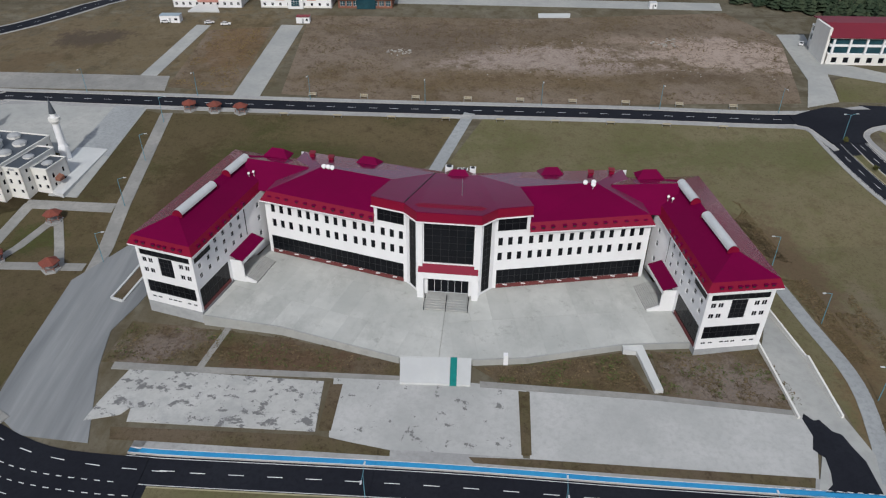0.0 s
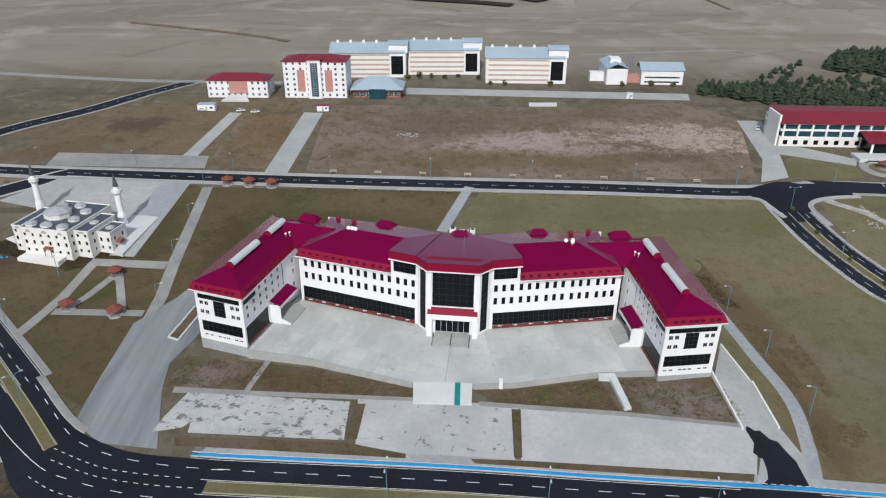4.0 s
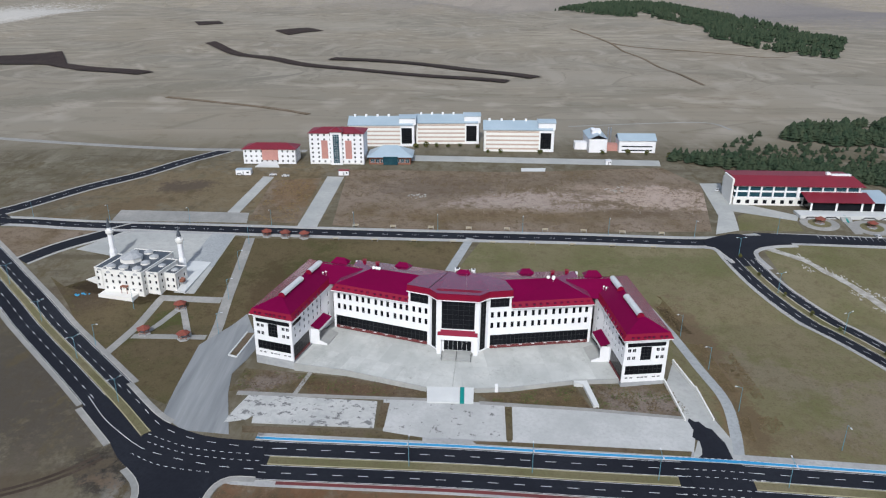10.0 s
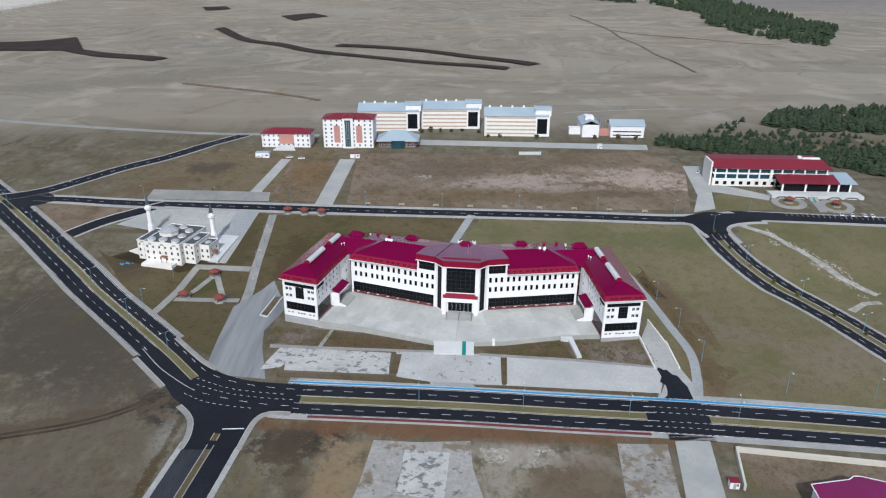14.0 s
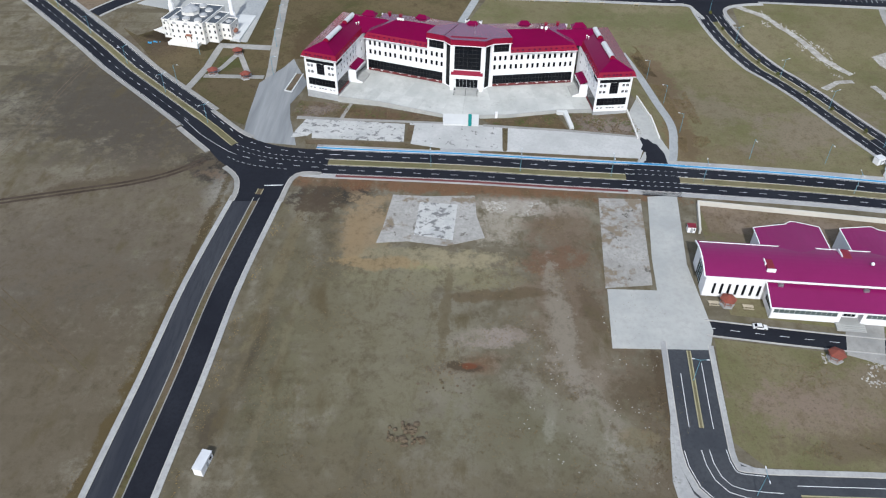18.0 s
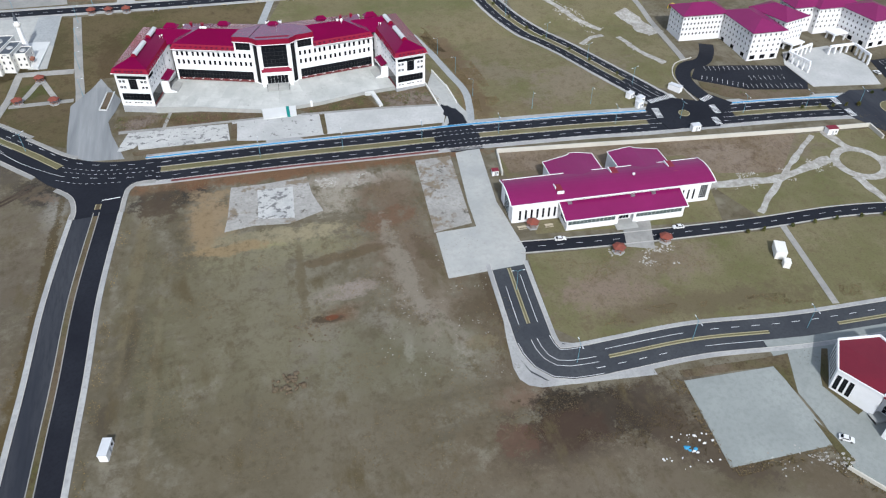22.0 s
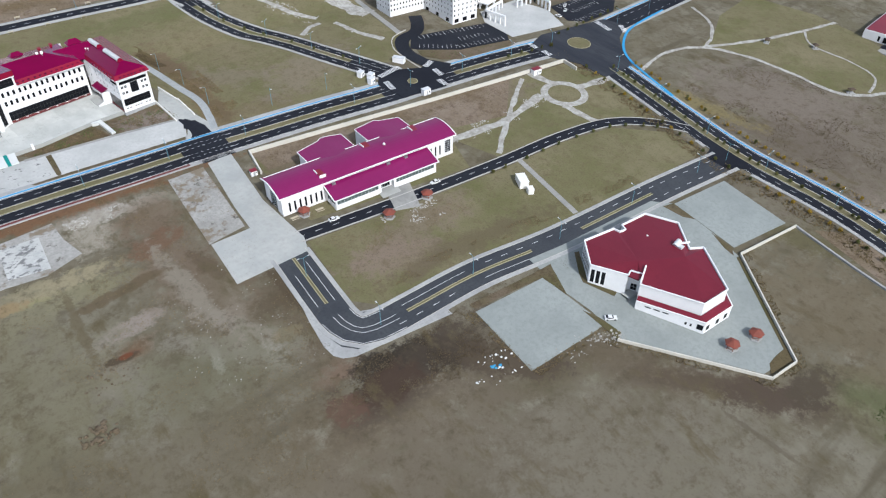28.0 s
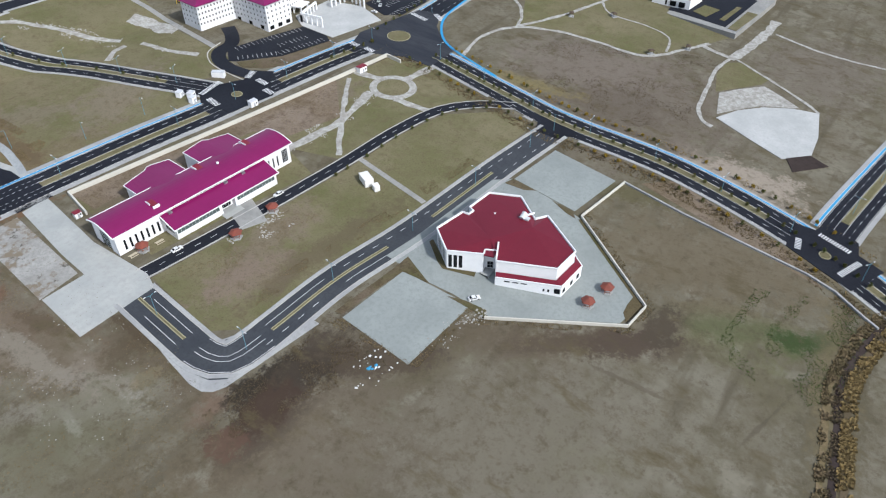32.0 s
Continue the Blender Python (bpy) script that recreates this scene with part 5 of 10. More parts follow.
ribbon_walk("circuit_path", "pale path joining the loop", [(402, -104), (399, -114), (397, -125)], 3.0, 0.14, "rubble")
ribbon_walk("circuit_path", "pale footpath to the fan", [(397, -122), (376, -120), (354, -123), (330, -126), (318, -132), (315, -138)], 2.2, 0.13, "rubble")
ribbon_walk("circuit_path", "pale footpath round the fan", [(399, -124), (386, -148), (372, -171), (365, -180)], 1.8, 0.135, "rubble")
ribbon_walk("circuit_path", "thin pale track over the slope", [(450, -135), (443, -165), (446, -202), (460, -240)], 1.8, 0.13, "rubble")
lay("lawn_small", "olive grass patch above the fan", "lawn", [(390, -122), (398, -131), (385, -148), (377, -146), (352, -128), (372, -122)], 0.04, "lawn")
ribbon_walk("rubble_line", "line of pale rubble across the lawn", [(150, 226), (157, 220), (164, 212), (175, 189), (178, 178), (189, 161)], 3.6, 0.1, "rubble")
ribbon_walk("rubble_line", "line of pale rubble across the lawn", [(194, 150), (196, 142), (198, 128), (204, 114)], 3.6, 0.1, "rubble")
ribbon_walk("rubble_line", "short line of pale rubble on the lawn", [(170, 147), (179, 153), (187, 154.5)], 2.6, 0.1, "rubble")
ribbon_walk("rubble_spread", "pale rubble spread beside the path", [(209, 178), (213, 168), (215, 156), (217, 148)], 11.0, 0.09, "rubble")
ribbon_walk("footpath_mansion", "straight concrete path by the lawn", [(215.5, 114), (223, 163), (226, 206), (232, 232)], 3.4, 0.12, "pave_old")

# white hotel-like block: parking and plaza
ribbon_walk("driveway_access", "black asphalt access loop", [(206, 73), (204, 88), (206, 99), (213, 107.5), (224, 110), (232, 118), (238, 128)], 8.0, 0.19, "asphalt", 2)
ribbon("access_kerb", smooth([(199.5, 75), (199.6, 90), (201.6, 102), (209, 112), (221, 115.5)], 2), -0.25, 0.25, 0.28, "kerb", None, "")
lay("verge_bays", "strip of dry grass between bays and road", "verge", [(210.5, 91.5), (231, 77.8), (261, 70.4), (264, 66), (257, 64.6), (224, 69.5), (215, 76), (209, 85)], 0.26, "bed")
lay("parking_bays_left", "black asphalt parking bays with white lines", "parking lot", [(209, 96), (211.5, 92.5), (231.6, 78.2), (262, 70.6), (266, 76), (266, 94.5), (242, 101), (218, 106.5)], 0.215, "asphalt")
lay("parking_bays_right", "black asphalt parking bays with white lines", "parking lot", [(310, 68), (318, 60), (344, 60), (358, 70), (352, 86), (316, 88)], 0.19, "asphalt")
lay("plaza_white", "bright pale paved plaza", "plaza", [(266.5, 96), (274, 108), (304, 108), (311, 86), (303, 65), (266.5, 72)], 0.23, "lot")


def bays(name, x, y, turn, n, deep, parent, step=2.6, up=0.235):
    bm = bmesh.new()
    c, s = math.cos(radians(turn)), math.sin(radians(turn))
    for i in range(n):
        o = i * step
        bm.faces.new([bm.verts.new((x + c * a - s * b, y + s * a + c * b, 0)) for a, b in ((o - 0.08, 0), (o + 0.08, 0), (o + 0.08, deep), (o - 0.08, deep))])
    settle(bm, up, 0)
    return tagged(part(name, bm, "line", parent, "white parking bay lines"), kind="" if parent else "structure")


bays("bay_lines", 213.5, 93.2, -36, 9, 4.0, None)
bays("bay_lines", 232.5, 79.4, -14, 12, 4.0, None)
bays("bay_lines", 221, 101.0, -13.5, 17, 4.0, None)
bays("bay_lines", 239, 86.2, -13, 8, 4.0, None)
bays("bay_lines", 313, 62, 0, 12, 4.5, None)
bays("bay_lines", 322, 73, 0, 10, 4.5, None)
bays("bay_lines", 320, 82, 0, 12, 4.5, None)
bays("bay_lines", 180, 235.4, -6.5, 32, 4.0, None, 2.8)

lay("field_garden", "brown bare field behind the magenta-roofed building", "field", [(88, 59), (160, 50), (231, 39), (204, 13), (176, 20), (168, 36), (88, 44)], 0.05, "lawn2")
lay("grass_strip", "narrow strip of grass at the hall's foot", "verge", [(155, -75), (147.5, -84), (145.2, -88), (148.9, -100.2), (151.4, -99.4), (148.2, -88.6), (149.4, -85.8), (157, -75.6)], 0.19, "bed")
lay("grass_wedge", "brown grass wedge in the paved yard", "verge", [(103.5, -70), (134, -73.2), (142.6, -73.6), (135.6, -88.6), (134.6, -76.6), (104, -72.8)], 0.185, "bed")
lay("grass_wedge", "brown grass wedge in the paved yard", "verge", [(134.2, -97.5), (136.4, -104), (137, -113), (133.6, -114.5)], 0.185, "bed")
lay("grass_wedge", "brown grass wedge in the paved yard", "verge", [(207.4, -79), (212.8, -80.6), (211.4, -93), (208.4, -88.5)], 0.185, "bed")
lay("grass_wedge", "olive grass corner inside the yard wall", "verge", [(162.8, -156.6), (166.5, -153.8), (171, -153.4), (176.2, -153.6), (204.6, -116.8), (206, -117.4), (174, -158.4)], 0.185, "lawn_dark")
lay("grass_wedge", "brown grass wedge in the paved yard", "verge", [(209.4, -102), (208, -112.6), (204.6, -115.6), (205.4, -111)], 0.185, "bed")
ribbon("cycle_lane_curve", smooth([(372, 42.5), (337, 38.7), (318, 30.6), (303, 16.5), (294, -6), (288, -26)], 3), -0.7, 0.7, 0.34, "blue", None, "")
lay("corner_pavement", "pale concrete pavement corner at the bend", "pavement", [(58.6, -22), (54.0, -42), (51.9, -54), (52.2, -59), (54.2, -62), (58, -63.9), (78, -66.8), (96, -69.4), (96, -60), (66, -46)], 0.09, "pave")
lay("corner_asphalt", "grey asphalt filling the outer bend", "road", [(58.4, -32), (56.2, -44), (55.4, -52), (56.6, -57.6), (60.4, -61.9), (68, -63.6), (90, -66.2), (90, -60), (66, -46)], 0.096, "asphalt_old")

# ---- building kit ----
PANES = {}


def wall(bm, a, b, z0, z1, holes=(), thick=0.3):
    """An upright wall from a to b, outer face to the right of that way; holes are (s0, s1, z0, z1)."""
    ax, ay = a
    L = math.dist(a, b)
    dx, dy = (b[0] - ax) / L, (b[1] - ay) / L
    nx, ny = dy, -dx
    ss = sorted({0.0, L, *[h[0] for h in holes], *[h[1] for h in holes]})
    zs = sorted({z0, z1, *[h[2] for h in holes], *[h[3] for h in holes]})

    def P(s, z, d):
        return bm.verts.new((ax + dx * s - nx * d, ay + dy * s - ny * d, z))

    def inside(s, z):
        return any(h[0] < s < h[1] and h[2] < z < h[3] for h in holes)

    for s0, s1 in zip(ss, ss[1:]):
        for q0, q1 in zip(zs, zs[1:]):
            if not inside((s0 + s1) / 2, (q0 + q1) / 2):
                bm.faces.new((P(s0, q0, 0), P(s1, q0, 0), P(s1, q1, 0), P(s0, q1, 0)))
                bm.faces.new((P(s1, q0, thick), P(s0, q0, thick), P(s0, q1, thick), P(s1, q1, thick)))
    for s0, s1, q0, q1 in holes:
        bm.faces.new((P(s0, q0, 0), P(s0, q0, thick), P(s1, q0, thick), P(s1, q0, 0)))
        bm.faces.new((P(s0, q1, thick), P(s0, q1, 0), P(s1, q1, 0), P(s1, q1, thick)))
        bm.faces.new((P(s0, q0, thick), P(s0, q0, 0), P(s0, q1, 0), P(s0, q1, thick)))
        bm.faces.new((P(s1, q0, 0), P(s1, q0, thick), P(s1, q1, thick), P(s1, q1, 0)))
    bm.faces.new((P(0, z1, 0), P(L, z1, 0), P(L, z1, thick), P(0, z1, thick)))
    bm.faces.new((P(0, z0, 0), P(0, z1, 0), P(0, z1, thick), P(0, z0, thick)))
    bm.faces.new((P(L, z0, thick), P(L, z1, thick), P(L, z1, 0), P(L, z0, 0)))


def window_meshes(w, h, nx, nz, frame_mat, glass_mat, bar):
    key = (round(w, 2), round(h, 2), nx, nz, frame_mat, glass_mat, bar)
    if key not in PANES:
        fr, gl = bmesh.new(), bmesh.new()
        cw, ch = (w - bar * (nx + 1)) / nx, (h - bar * (nz + 1)) / nz
        wall(fr, (0, 0), (w, 0), 0, h, [(bar + i * (cw + bar), bar + i * (cw + bar) + cw, bar + k * (ch + bar), bar + k * (ch + bar) + ch) for i in range(nx) for k in range(nz)], 0.08)
        bmesh.ops.remove_doubles(fr, verts=fr.verts[:], dist=0.002)
        box(gl, 0.02, w - 0.02, 0.03, 0.05, 0.02, h - 0.02)
        out = []
        for n, bm, mt in (("frame", fr, frame_mat), ("pane", gl, glass_mat)):
            me = bpy.data.meshes.new(n)
            bm.to_mesh(me)
            bm.free()
            me.materials.append(M[mt])
            out.append(me)
        PANES[key] = out
    return PANES[key]


def glaze(owner, a, b, hole, nx=2, nz=1, frame_mat="frame", glass_mat="glass", name="window", depth=0.14, bar=0.09, label=""):
    """A window in a hole of the wall a-b: its frame, and the pane under it."""
    L = math.dist(a, b)
    dx, dy = (b[0] - a[0]) / L, (b[1] - a[1]) / L
    fr, gl = window_meshes(hole[1] - hole[0], hole[3] - hole[2], nx, nz, frame_mat, glass_mat, bar)
    m = Matrix.Translation((a[0] + dx * hole[0] - dy * depth, a[1] + dy * hole[0] + dx * depth, hole[2])) @ Matrix.Rotation(math.atan2(dy, dx), 4, "Z")
    w = share(name, fr, owner, m, label)
    share("pane", gl, w, Matrix())
    return w


def facade(owner, a, b, z0, z1, holes, material="white", name="wall", label="", kinds=None, **kw):
    """A wall with its windows; kinds gives the window's options for each hole."""
    bm = bmesh.new()
    wall(bm, a, b, z0, z1, holes)
    w = part(name, bm, material, owner, label)
    for i, h in enumerate(holes):
        opt = dict(kw)
        opt.update(kinds[i] if kinds else {})
        glaze(owner, a, b, h, **opt)
    return w


def grow(poly, d):
    """The outline moved outwards by d (counter-clockwise order)."""
    n, out = len(poly), []
    for i in range(n):
        p, q, r = (Vector(poly[j % n]) for j in (i - 1, i, i + 1))
        e, f = (q - p).normalized(), (r - q).normalized()
        n1, n2 = Vector((e.y, -e.x)), Vector((f.y, -f.x))
        k = (n1 + n2) / max(0.2, 1 + n1.dot(n2))
        out.append((q.x + k.x * d, q.y + k.y * d))
    return out


def roof_faces(bm, verts, faces, thick=0.25):
    v = [bm.verts.new(p) for p in verts]
    for f in faces:
        bm.faces.new([v[i] for i in f])
    bmesh.ops.recalc_face_normals(bm, faces=bm.faces[:])
    for f in bm.faces:
        if f.normal.z < 0:
            f.normal_flip()
    top = bm.faces[:]
    made = bmesh.ops.extrude_face_region(bm, geom=top)
    for q in made["geom"]:
        if isinstance(q, bmesh.types.BMVert):
            q.co.z += thick


def hip(bm, quad, z, rise, inset=None):
    """A hipped roof on a four-cornered eave line, ridge along its longer way."""
    p = [Vector((*q, 0)) for q in quad]
    if (p[1] - p[0]).length < (p[2] - p[1]).length:
        p = p[1:] + p[:1]
    w = (p[2] - p[1]).length
    inset = w / 2 if inset is None else inset
    e = (p[1] - p[0]).normalized()
    r0, r1 = (p[0] + p[3]) / 2 + e * inset, (p[1] + p[2]) / 2 - e * inset
    pts = [(q.x, q.y, z) for q in p] + [(r0.x, r0.y, z + rise), (r1.x, r1.y, z + rise)]
    roof_faces(bm, pts, ((0, 1, 5, 4), (2, 3, 4, 5), (1, 2, 5), (3, 0, 4)))
    return r0, r1


def line_quads(bm, pts, size=0.1):
    """Thin square bars from point to point."""
    for a, b in zip(pts, pts[1:]):
        a, b = Vector(a), Vector(b)
        d = (b - a).normalized()
        s = d.cross(Vector((0, 0, 1)))
        s = (s if s.length > 0.1 else Vector((1, 0, 0))).normalized() * size / 2
        u = d.cross(s).normalized() * size / 2
        v = [bm.verts.new(q) for q in (a - s - u, a + s - u, a + s + u, a - s + u, b - s - u, b + s - u, b + s + u, b - s + u)]
        for f in ((3, 2, 1, 0), (4, 5, 6, 7), (0, 1, 5, 4), (1, 2, 6, 5), (2, 3, 7, 6), (3, 0, 4, 7)):
            bm.faces.new([v[i] for i in f])


def lone_mesh(name, bm, material):
    me = bpy.data.meshes.new(name)
    bm.to_mesh(me)
    bm.free()
    me.materials.append(M[material])
    return me


def lit_red_skirt(ob):
    """The steep lower sheets of a roof take a brighter red, their stronger light put into it."""
    ob.data.materials.append(M["fascia"])
    for f in ob.data.polygons:
        if abs(f.normal.z) < 0.72:
            f.material_index = 1


def mansard(bm, quad, z, skirt_in, skirt_up, rise):
    """A hipped roof with a steep lower skirt."""
    low = quad
    mid = grow(quad, -skirt_in)
    p = [Vector((*q, 0)) for q in mid]
    k = 0 if (p[1] - p[0]).length >= (p[2] - p[1]).length else 1
    p, low = p[k:] + p[:k], low[k:] + low[:k]
    w = (p[2] - p[1]).length
    e = (p[1] - p[0]).normalized()
    r0, r1 = (p[0] + p[3]) / 2 + e * w / 2, (p[1] + p[2]) / 2 - e * w / 2
    zm = z + skirt_up
    pts = [(*q, z) for q in low] + [(q.x, q.y, zm) for q in p] + [(r0.x, r0.y, zm + rise), (r1.x, r1.y, zm + rise)]
    faces = [(i, (i + 1) % 4, 4 + (i + 1) % 4, 4 + i) for i in range(4)] + [(4, 5, 9, 8), (6, 7, 8, 9), (5, 6, 9), (7, 4, 8)]
    roof_faces(bm, pts, faces, 0.2)
    return r0, r1


# ---- the long crimson-roofed building and its court ----
def long_building():
    O, T = (1.26, 142.3), -5.64
    own = thing("campus_building", "long white four-storey building with crimson metal hipped roofs", "building", O[0], O[1], 0, T)
    own.matrix_basis = pose(O[0], O[1], 0, 0, 0.88, T)
    B, E = C_Z, 19.3

    vent = bmesh.new()
    prism(vent, [(-0.45, -0.5), (0.45, -0.5), (0.45, 0.6), (-0.45, 0.6)], 0, [0.75, 0.75, 0.95, 0.95])
    box(vent, -0.55, 0.55, -0.62, -0.5, 0.62, 0.86)
    vent_me = lone_mesh("roof_vent", vent, "roof")
    gap = bmesh.new()
    box(gap, -0.3, 0.3, -0.53, -0.49, 0.1, 0.6)
    gap_me = lone_mesh("vent_opening", gap, "darkframe")

    def vents(a, b, ss, z):
        L = math.dist(a, b)
        dx, dy = (b[0] - a[0]) / L, (b[1] - a[1]) / L
        for s in ss:
            v = share("roof_vent", vent_me, own, Matrix.Translation((a[0] + dx * s + dy * 0.35, a[1] + dy * s - dx * 0.35, z)) @ Matrix.Rotation(math.atan2(dy, dx), 4, "Z"))
            share("vent_opening", gap_me, v, Matrix())

    tall, small = dict(nx=1, nz=1, bar=0.07), dict(nx=2, nz=1)
    for side in (-1, 1):
        def S(p):
            return (p[0] * side, p[1])

        def F(a, b):
            return (S(a), S(b)) if side > 0 else (S(b), S(a))

        def put(a, b, holes):
            L = math.dist(a, b)
            return [h if side > 0 else (L - h[1], L - h[0], h[2], h[3]) for h in holes]

        # wing: front, inner side, outer side, back
        fo, fi, bi, bo = (72.4, -11.7), (57.4, -15.2), (52.95, 9.6), (64.5, 35.3)
        bk = (49.6, 32.0)
        holes, kinds = [], []
        L = math.dist(fi, fo)
        for s in (1.8, 3.5, 11.9, 13.6):
            for z in (14.35, 11.45):
                holes.append((s - 0.62, s + 0.62, z, z + 1.35)); kinds.append(small)
        holes.append((0.9, L - 0.9, 16.35, 17.9)); kinds.append(dict(nx=8, nz=1, frame_mat="darkframe"))
        holes.append((5.8, 9.6, 11.2, 16.347)); kinds.append(dict(nx=3, nz=4, frame_mat="darkframe"))
        holes.append((0.9, L - 1.2, 5.7, 9.2)); kinds.append(dict(nx=8, nz=2, frame_mat="darkframe"))
        for s in (1.7, 3.4, 6.1, 7.4, 8.8, 11.6, 13.3):
            holes.append((s - 0.55, s + 0.55, 4.1, 4.75)); kinds.append(dict(nx=2, nz=1))
        a, b = F(fi, fo)
        facade(own, a, b, B, E, put(fi, fo, holes), kinds=kinds)
        bm = bmesh.new()
        wall(bm, a, b, -3.0, B - 0.004, (), 0.34)
        part("plinth", bm, "plinth", own, "grey cement plinth")
        # inner side of the wing, facing the court
        L = math.dist(bi, fi)
        holes, kinds = [], []
        for s in (4.4, 8.0, 11.8, 15.4, 19.0, 22.7):
            for z in (16.6, 14.0, 11.3)[1 if s > 16 else 0:]:
                holes.append((s - 0.6, s + 0.6, z, z + 1.4)); kinds.append(small)
        holes.append((17.6, L - 0.7, 16.1, 17.6)); kinds.append(dict(nx=5, nz=1, frame_mat="darkframe"))
        holes.append((1.2, 1.8, 10.6, 18.2)); kinds.append(dict(nx=1, nz=4, frame_mat="darkframe"))
        holes.append((11.8, L - 0.7, 3.4, 9.0)); kinds.append(dict(nx=7, nz=2, frame_mat="darkframe"))
        holes.append((2.0, 10.0, 3.4, 7.6)); kinds.append(dict(nx=5, nz=2, frame_mat="darkframe"))
        a, b = F(bi, fi)
        facade(own, a, b, B, E, put(bi, fi, holes), kinds=kinds)
        bm = bmesh.new()
        wall(bm, a, b, -2.0, B - 0.004, (), 0.34)
        part("plinth", bm, "plinth", own, "grey cement plinth")
        bm = bmesh.new()
        e2 = (Vector(fi) - Vector(bi)).normalized()
        g0, g1 = S(Vector(bi) + e2 * 11.8), S(Vector(bi) + e2 * (L - 0.7))
        if side < 0:
            g0, g1 = g1, g0
        n2 = Vector((g1[0] - g0[0], g1[1] - g0[1])).normalized()
        off = Vector((n2.y, -n2.x)) * 0.05
        wall(bm, (g0[0] + off.x, g0[1] + off.y), (g1[0] + off.x, g1[1] + off.y), B + 0.05, 3.7, (), 0.2)
        part("red_band", bm, "redlane", own, "dark red plinth band")
        # link wall between wing and main range
        lk = (50.6, 17.0)
        a, b = F(lk, bi)
        facade(own, a, b, B, E, put(lk, bi, [(3.0, 4.1, z, z + 1.6) for z in (15.6, 11.8, 7.2)]), **small)
        # outer side, back
        a, b = F(fo, bo)
        L = math.dist(fo, bo)
        facade(own, a, b, -1.0, E, put(fo, bo, [(s, s + 1.2, z, z + 1.6) for s in range(3, 44, 4) for z in (5.5, 9.2, 13.2, 16.2)]), **small)
        a, b = F(bo, bk)
        facade(own, a, b, B, E, ())
        # wing roof
        q = [fi, fo, bo, bk]
        g = grow(q, 1.1)
        bm = bmesh.new()
        quad = [S(p) for p in g]
        if side < 0:
            quad.reverse()
        mansard(bm, quad, E, 1.0, 2.0, 3.1)
        lit_red_skirt(part("roof", bm, "roof", own, "crimson standing-seam hipped roof"))
        bm = bmesh.new()
        gg = grow(q, 1.0)
        rim = [S(p) for p in gg]
        line_quads(bm, [(*p, E + 0.05) for p in rim + rim[:1]], 0.28)
        part("eaves_trim", bm, "white", own, "white eaves board")
        a, b = F(fi, fo)
        vents(a, b, put(fi, fo, [(s, s, 0, 0) for s in (2.0, 3.9, 6.2, 7.7, 9.3, 12.0, 13.8)]) and [h[0] for h in put(fi, fo, [(s, s, 0, 0) for s in (2.0, 3.9, 6.2, 7.7, 9.3, 12.0, 13.8)])], E + 0.6)
        a, b = F(bi, fi)
        vents(a, b, [h[0] for h in put(bi, fi, [(s, s, 0, 0) for s in (2.5, 5.5, 8.5, 11.5, 14.5, 17.5, 20.5, 22.8)])], E + 0.6)
        # barrel skylights along the ridge
        lo, hi = Vector((62.95 * side, -6.9, 0)), Vector((57.3 * side, 24.2, 0))
        ax = (hi - lo).normalized()
        nrm = Vector((-ax.y, ax.x, 0))
        for s0, s1 in ((0.0, 15.2), (21.6, 31.6)):
            bm = bmesh.new()
            ring = [(1.25 * math.cos(math.pi * k / 8), 0.3 + 1.25 * math.sin(math.pi * k / 8)) for k in range(9)]
            rows = []
            for s in (s0, s1):
                c = lo + ax * s
                rows.append([bm.verts.new((c.x + nrm.x * u, c.y + nrm.y * u, E + 5.0 + w)) for u, w in ring])
            for k in range(8):
                bm.faces.new((rows[0][k], rows[1][k], rows[1][k + 1], rows[0][k + 1]))
            sk = part("skylight", bm, "skylight", own, "pale translucent barrel skylight")
            for s in (s0, s1):
                bm = bmesh.new()
                c0, c1 = lo + ax * (s - 0.12), lo + ax * (s + 0.12)
                f = [[bm.verts.new((c.x + nrm.x * u * 1.05, c.y + nrm.y * u * 1.05, E + 4.7 + w * 1.08)) for u, w in [(1.25, 0.0)] + ring + [(-1.25, 0.0)]] for c in (c0, c1)]
                bm.faces.new(f[0]); bm.faces.new(f[1][::-1])
                for k in range(len(ring) + 1):
                    bm.faces.new((f[0][k], f[1][k], f[1][k + 1], f[0][k + 1]))
                part("skylight_end", bm, "fascia", sk, "red metal end plate")
        # main range front
        mi, mo = (10.8, 2.8), (49.3, 12.75)
        L = math.dist(mi, mo)
        holes, kinds = [], []
        starts = [6.36 - 2.44 * k - 0.6 for k in range(3)] + [37.5 - 7.83 * g4 - 2.44 * k - 0.6 for g4 in range(4) for k in range(3)]
        for s in starts:
            for z in (15.4, 11.1):
                holes.append((s, s + 1.2, z, z + 2.35)); kinds.append(tall)
        holes.append((0.9, L - 0.9, 4.0, 8.3)); kinds.append(dict(nx=24, nz=2, frame_mat="darkframe"))
        a, b = F(mi, mo)
        bmh = [h for h in holes if h[3] < E]
        facade(own, a, b, B, E - 0.4, put(mi, mo, bmh), kinds=[k for h, k in zip(holes, kinds) if h[3] < E])
        e = (Vector(mo) - Vector(mi)).normalized()
        m9 = (mi[0] + e.x * 8.5, mi[1] + e.y * 8.5)
        a, b = F(mi, m9)
        facade(own, a, b, E - 0.4, 24.2, put(mi, m9, [(0.6, 7.7, 19.6, 23.5)]), kinds=[dict(nx=4, nz=2, frame_mat="darkframe")])
        a, b = F(mi, mo)
        bm = bmesh.new()
        n = Vector((e.y, -e.x)) * 0.05
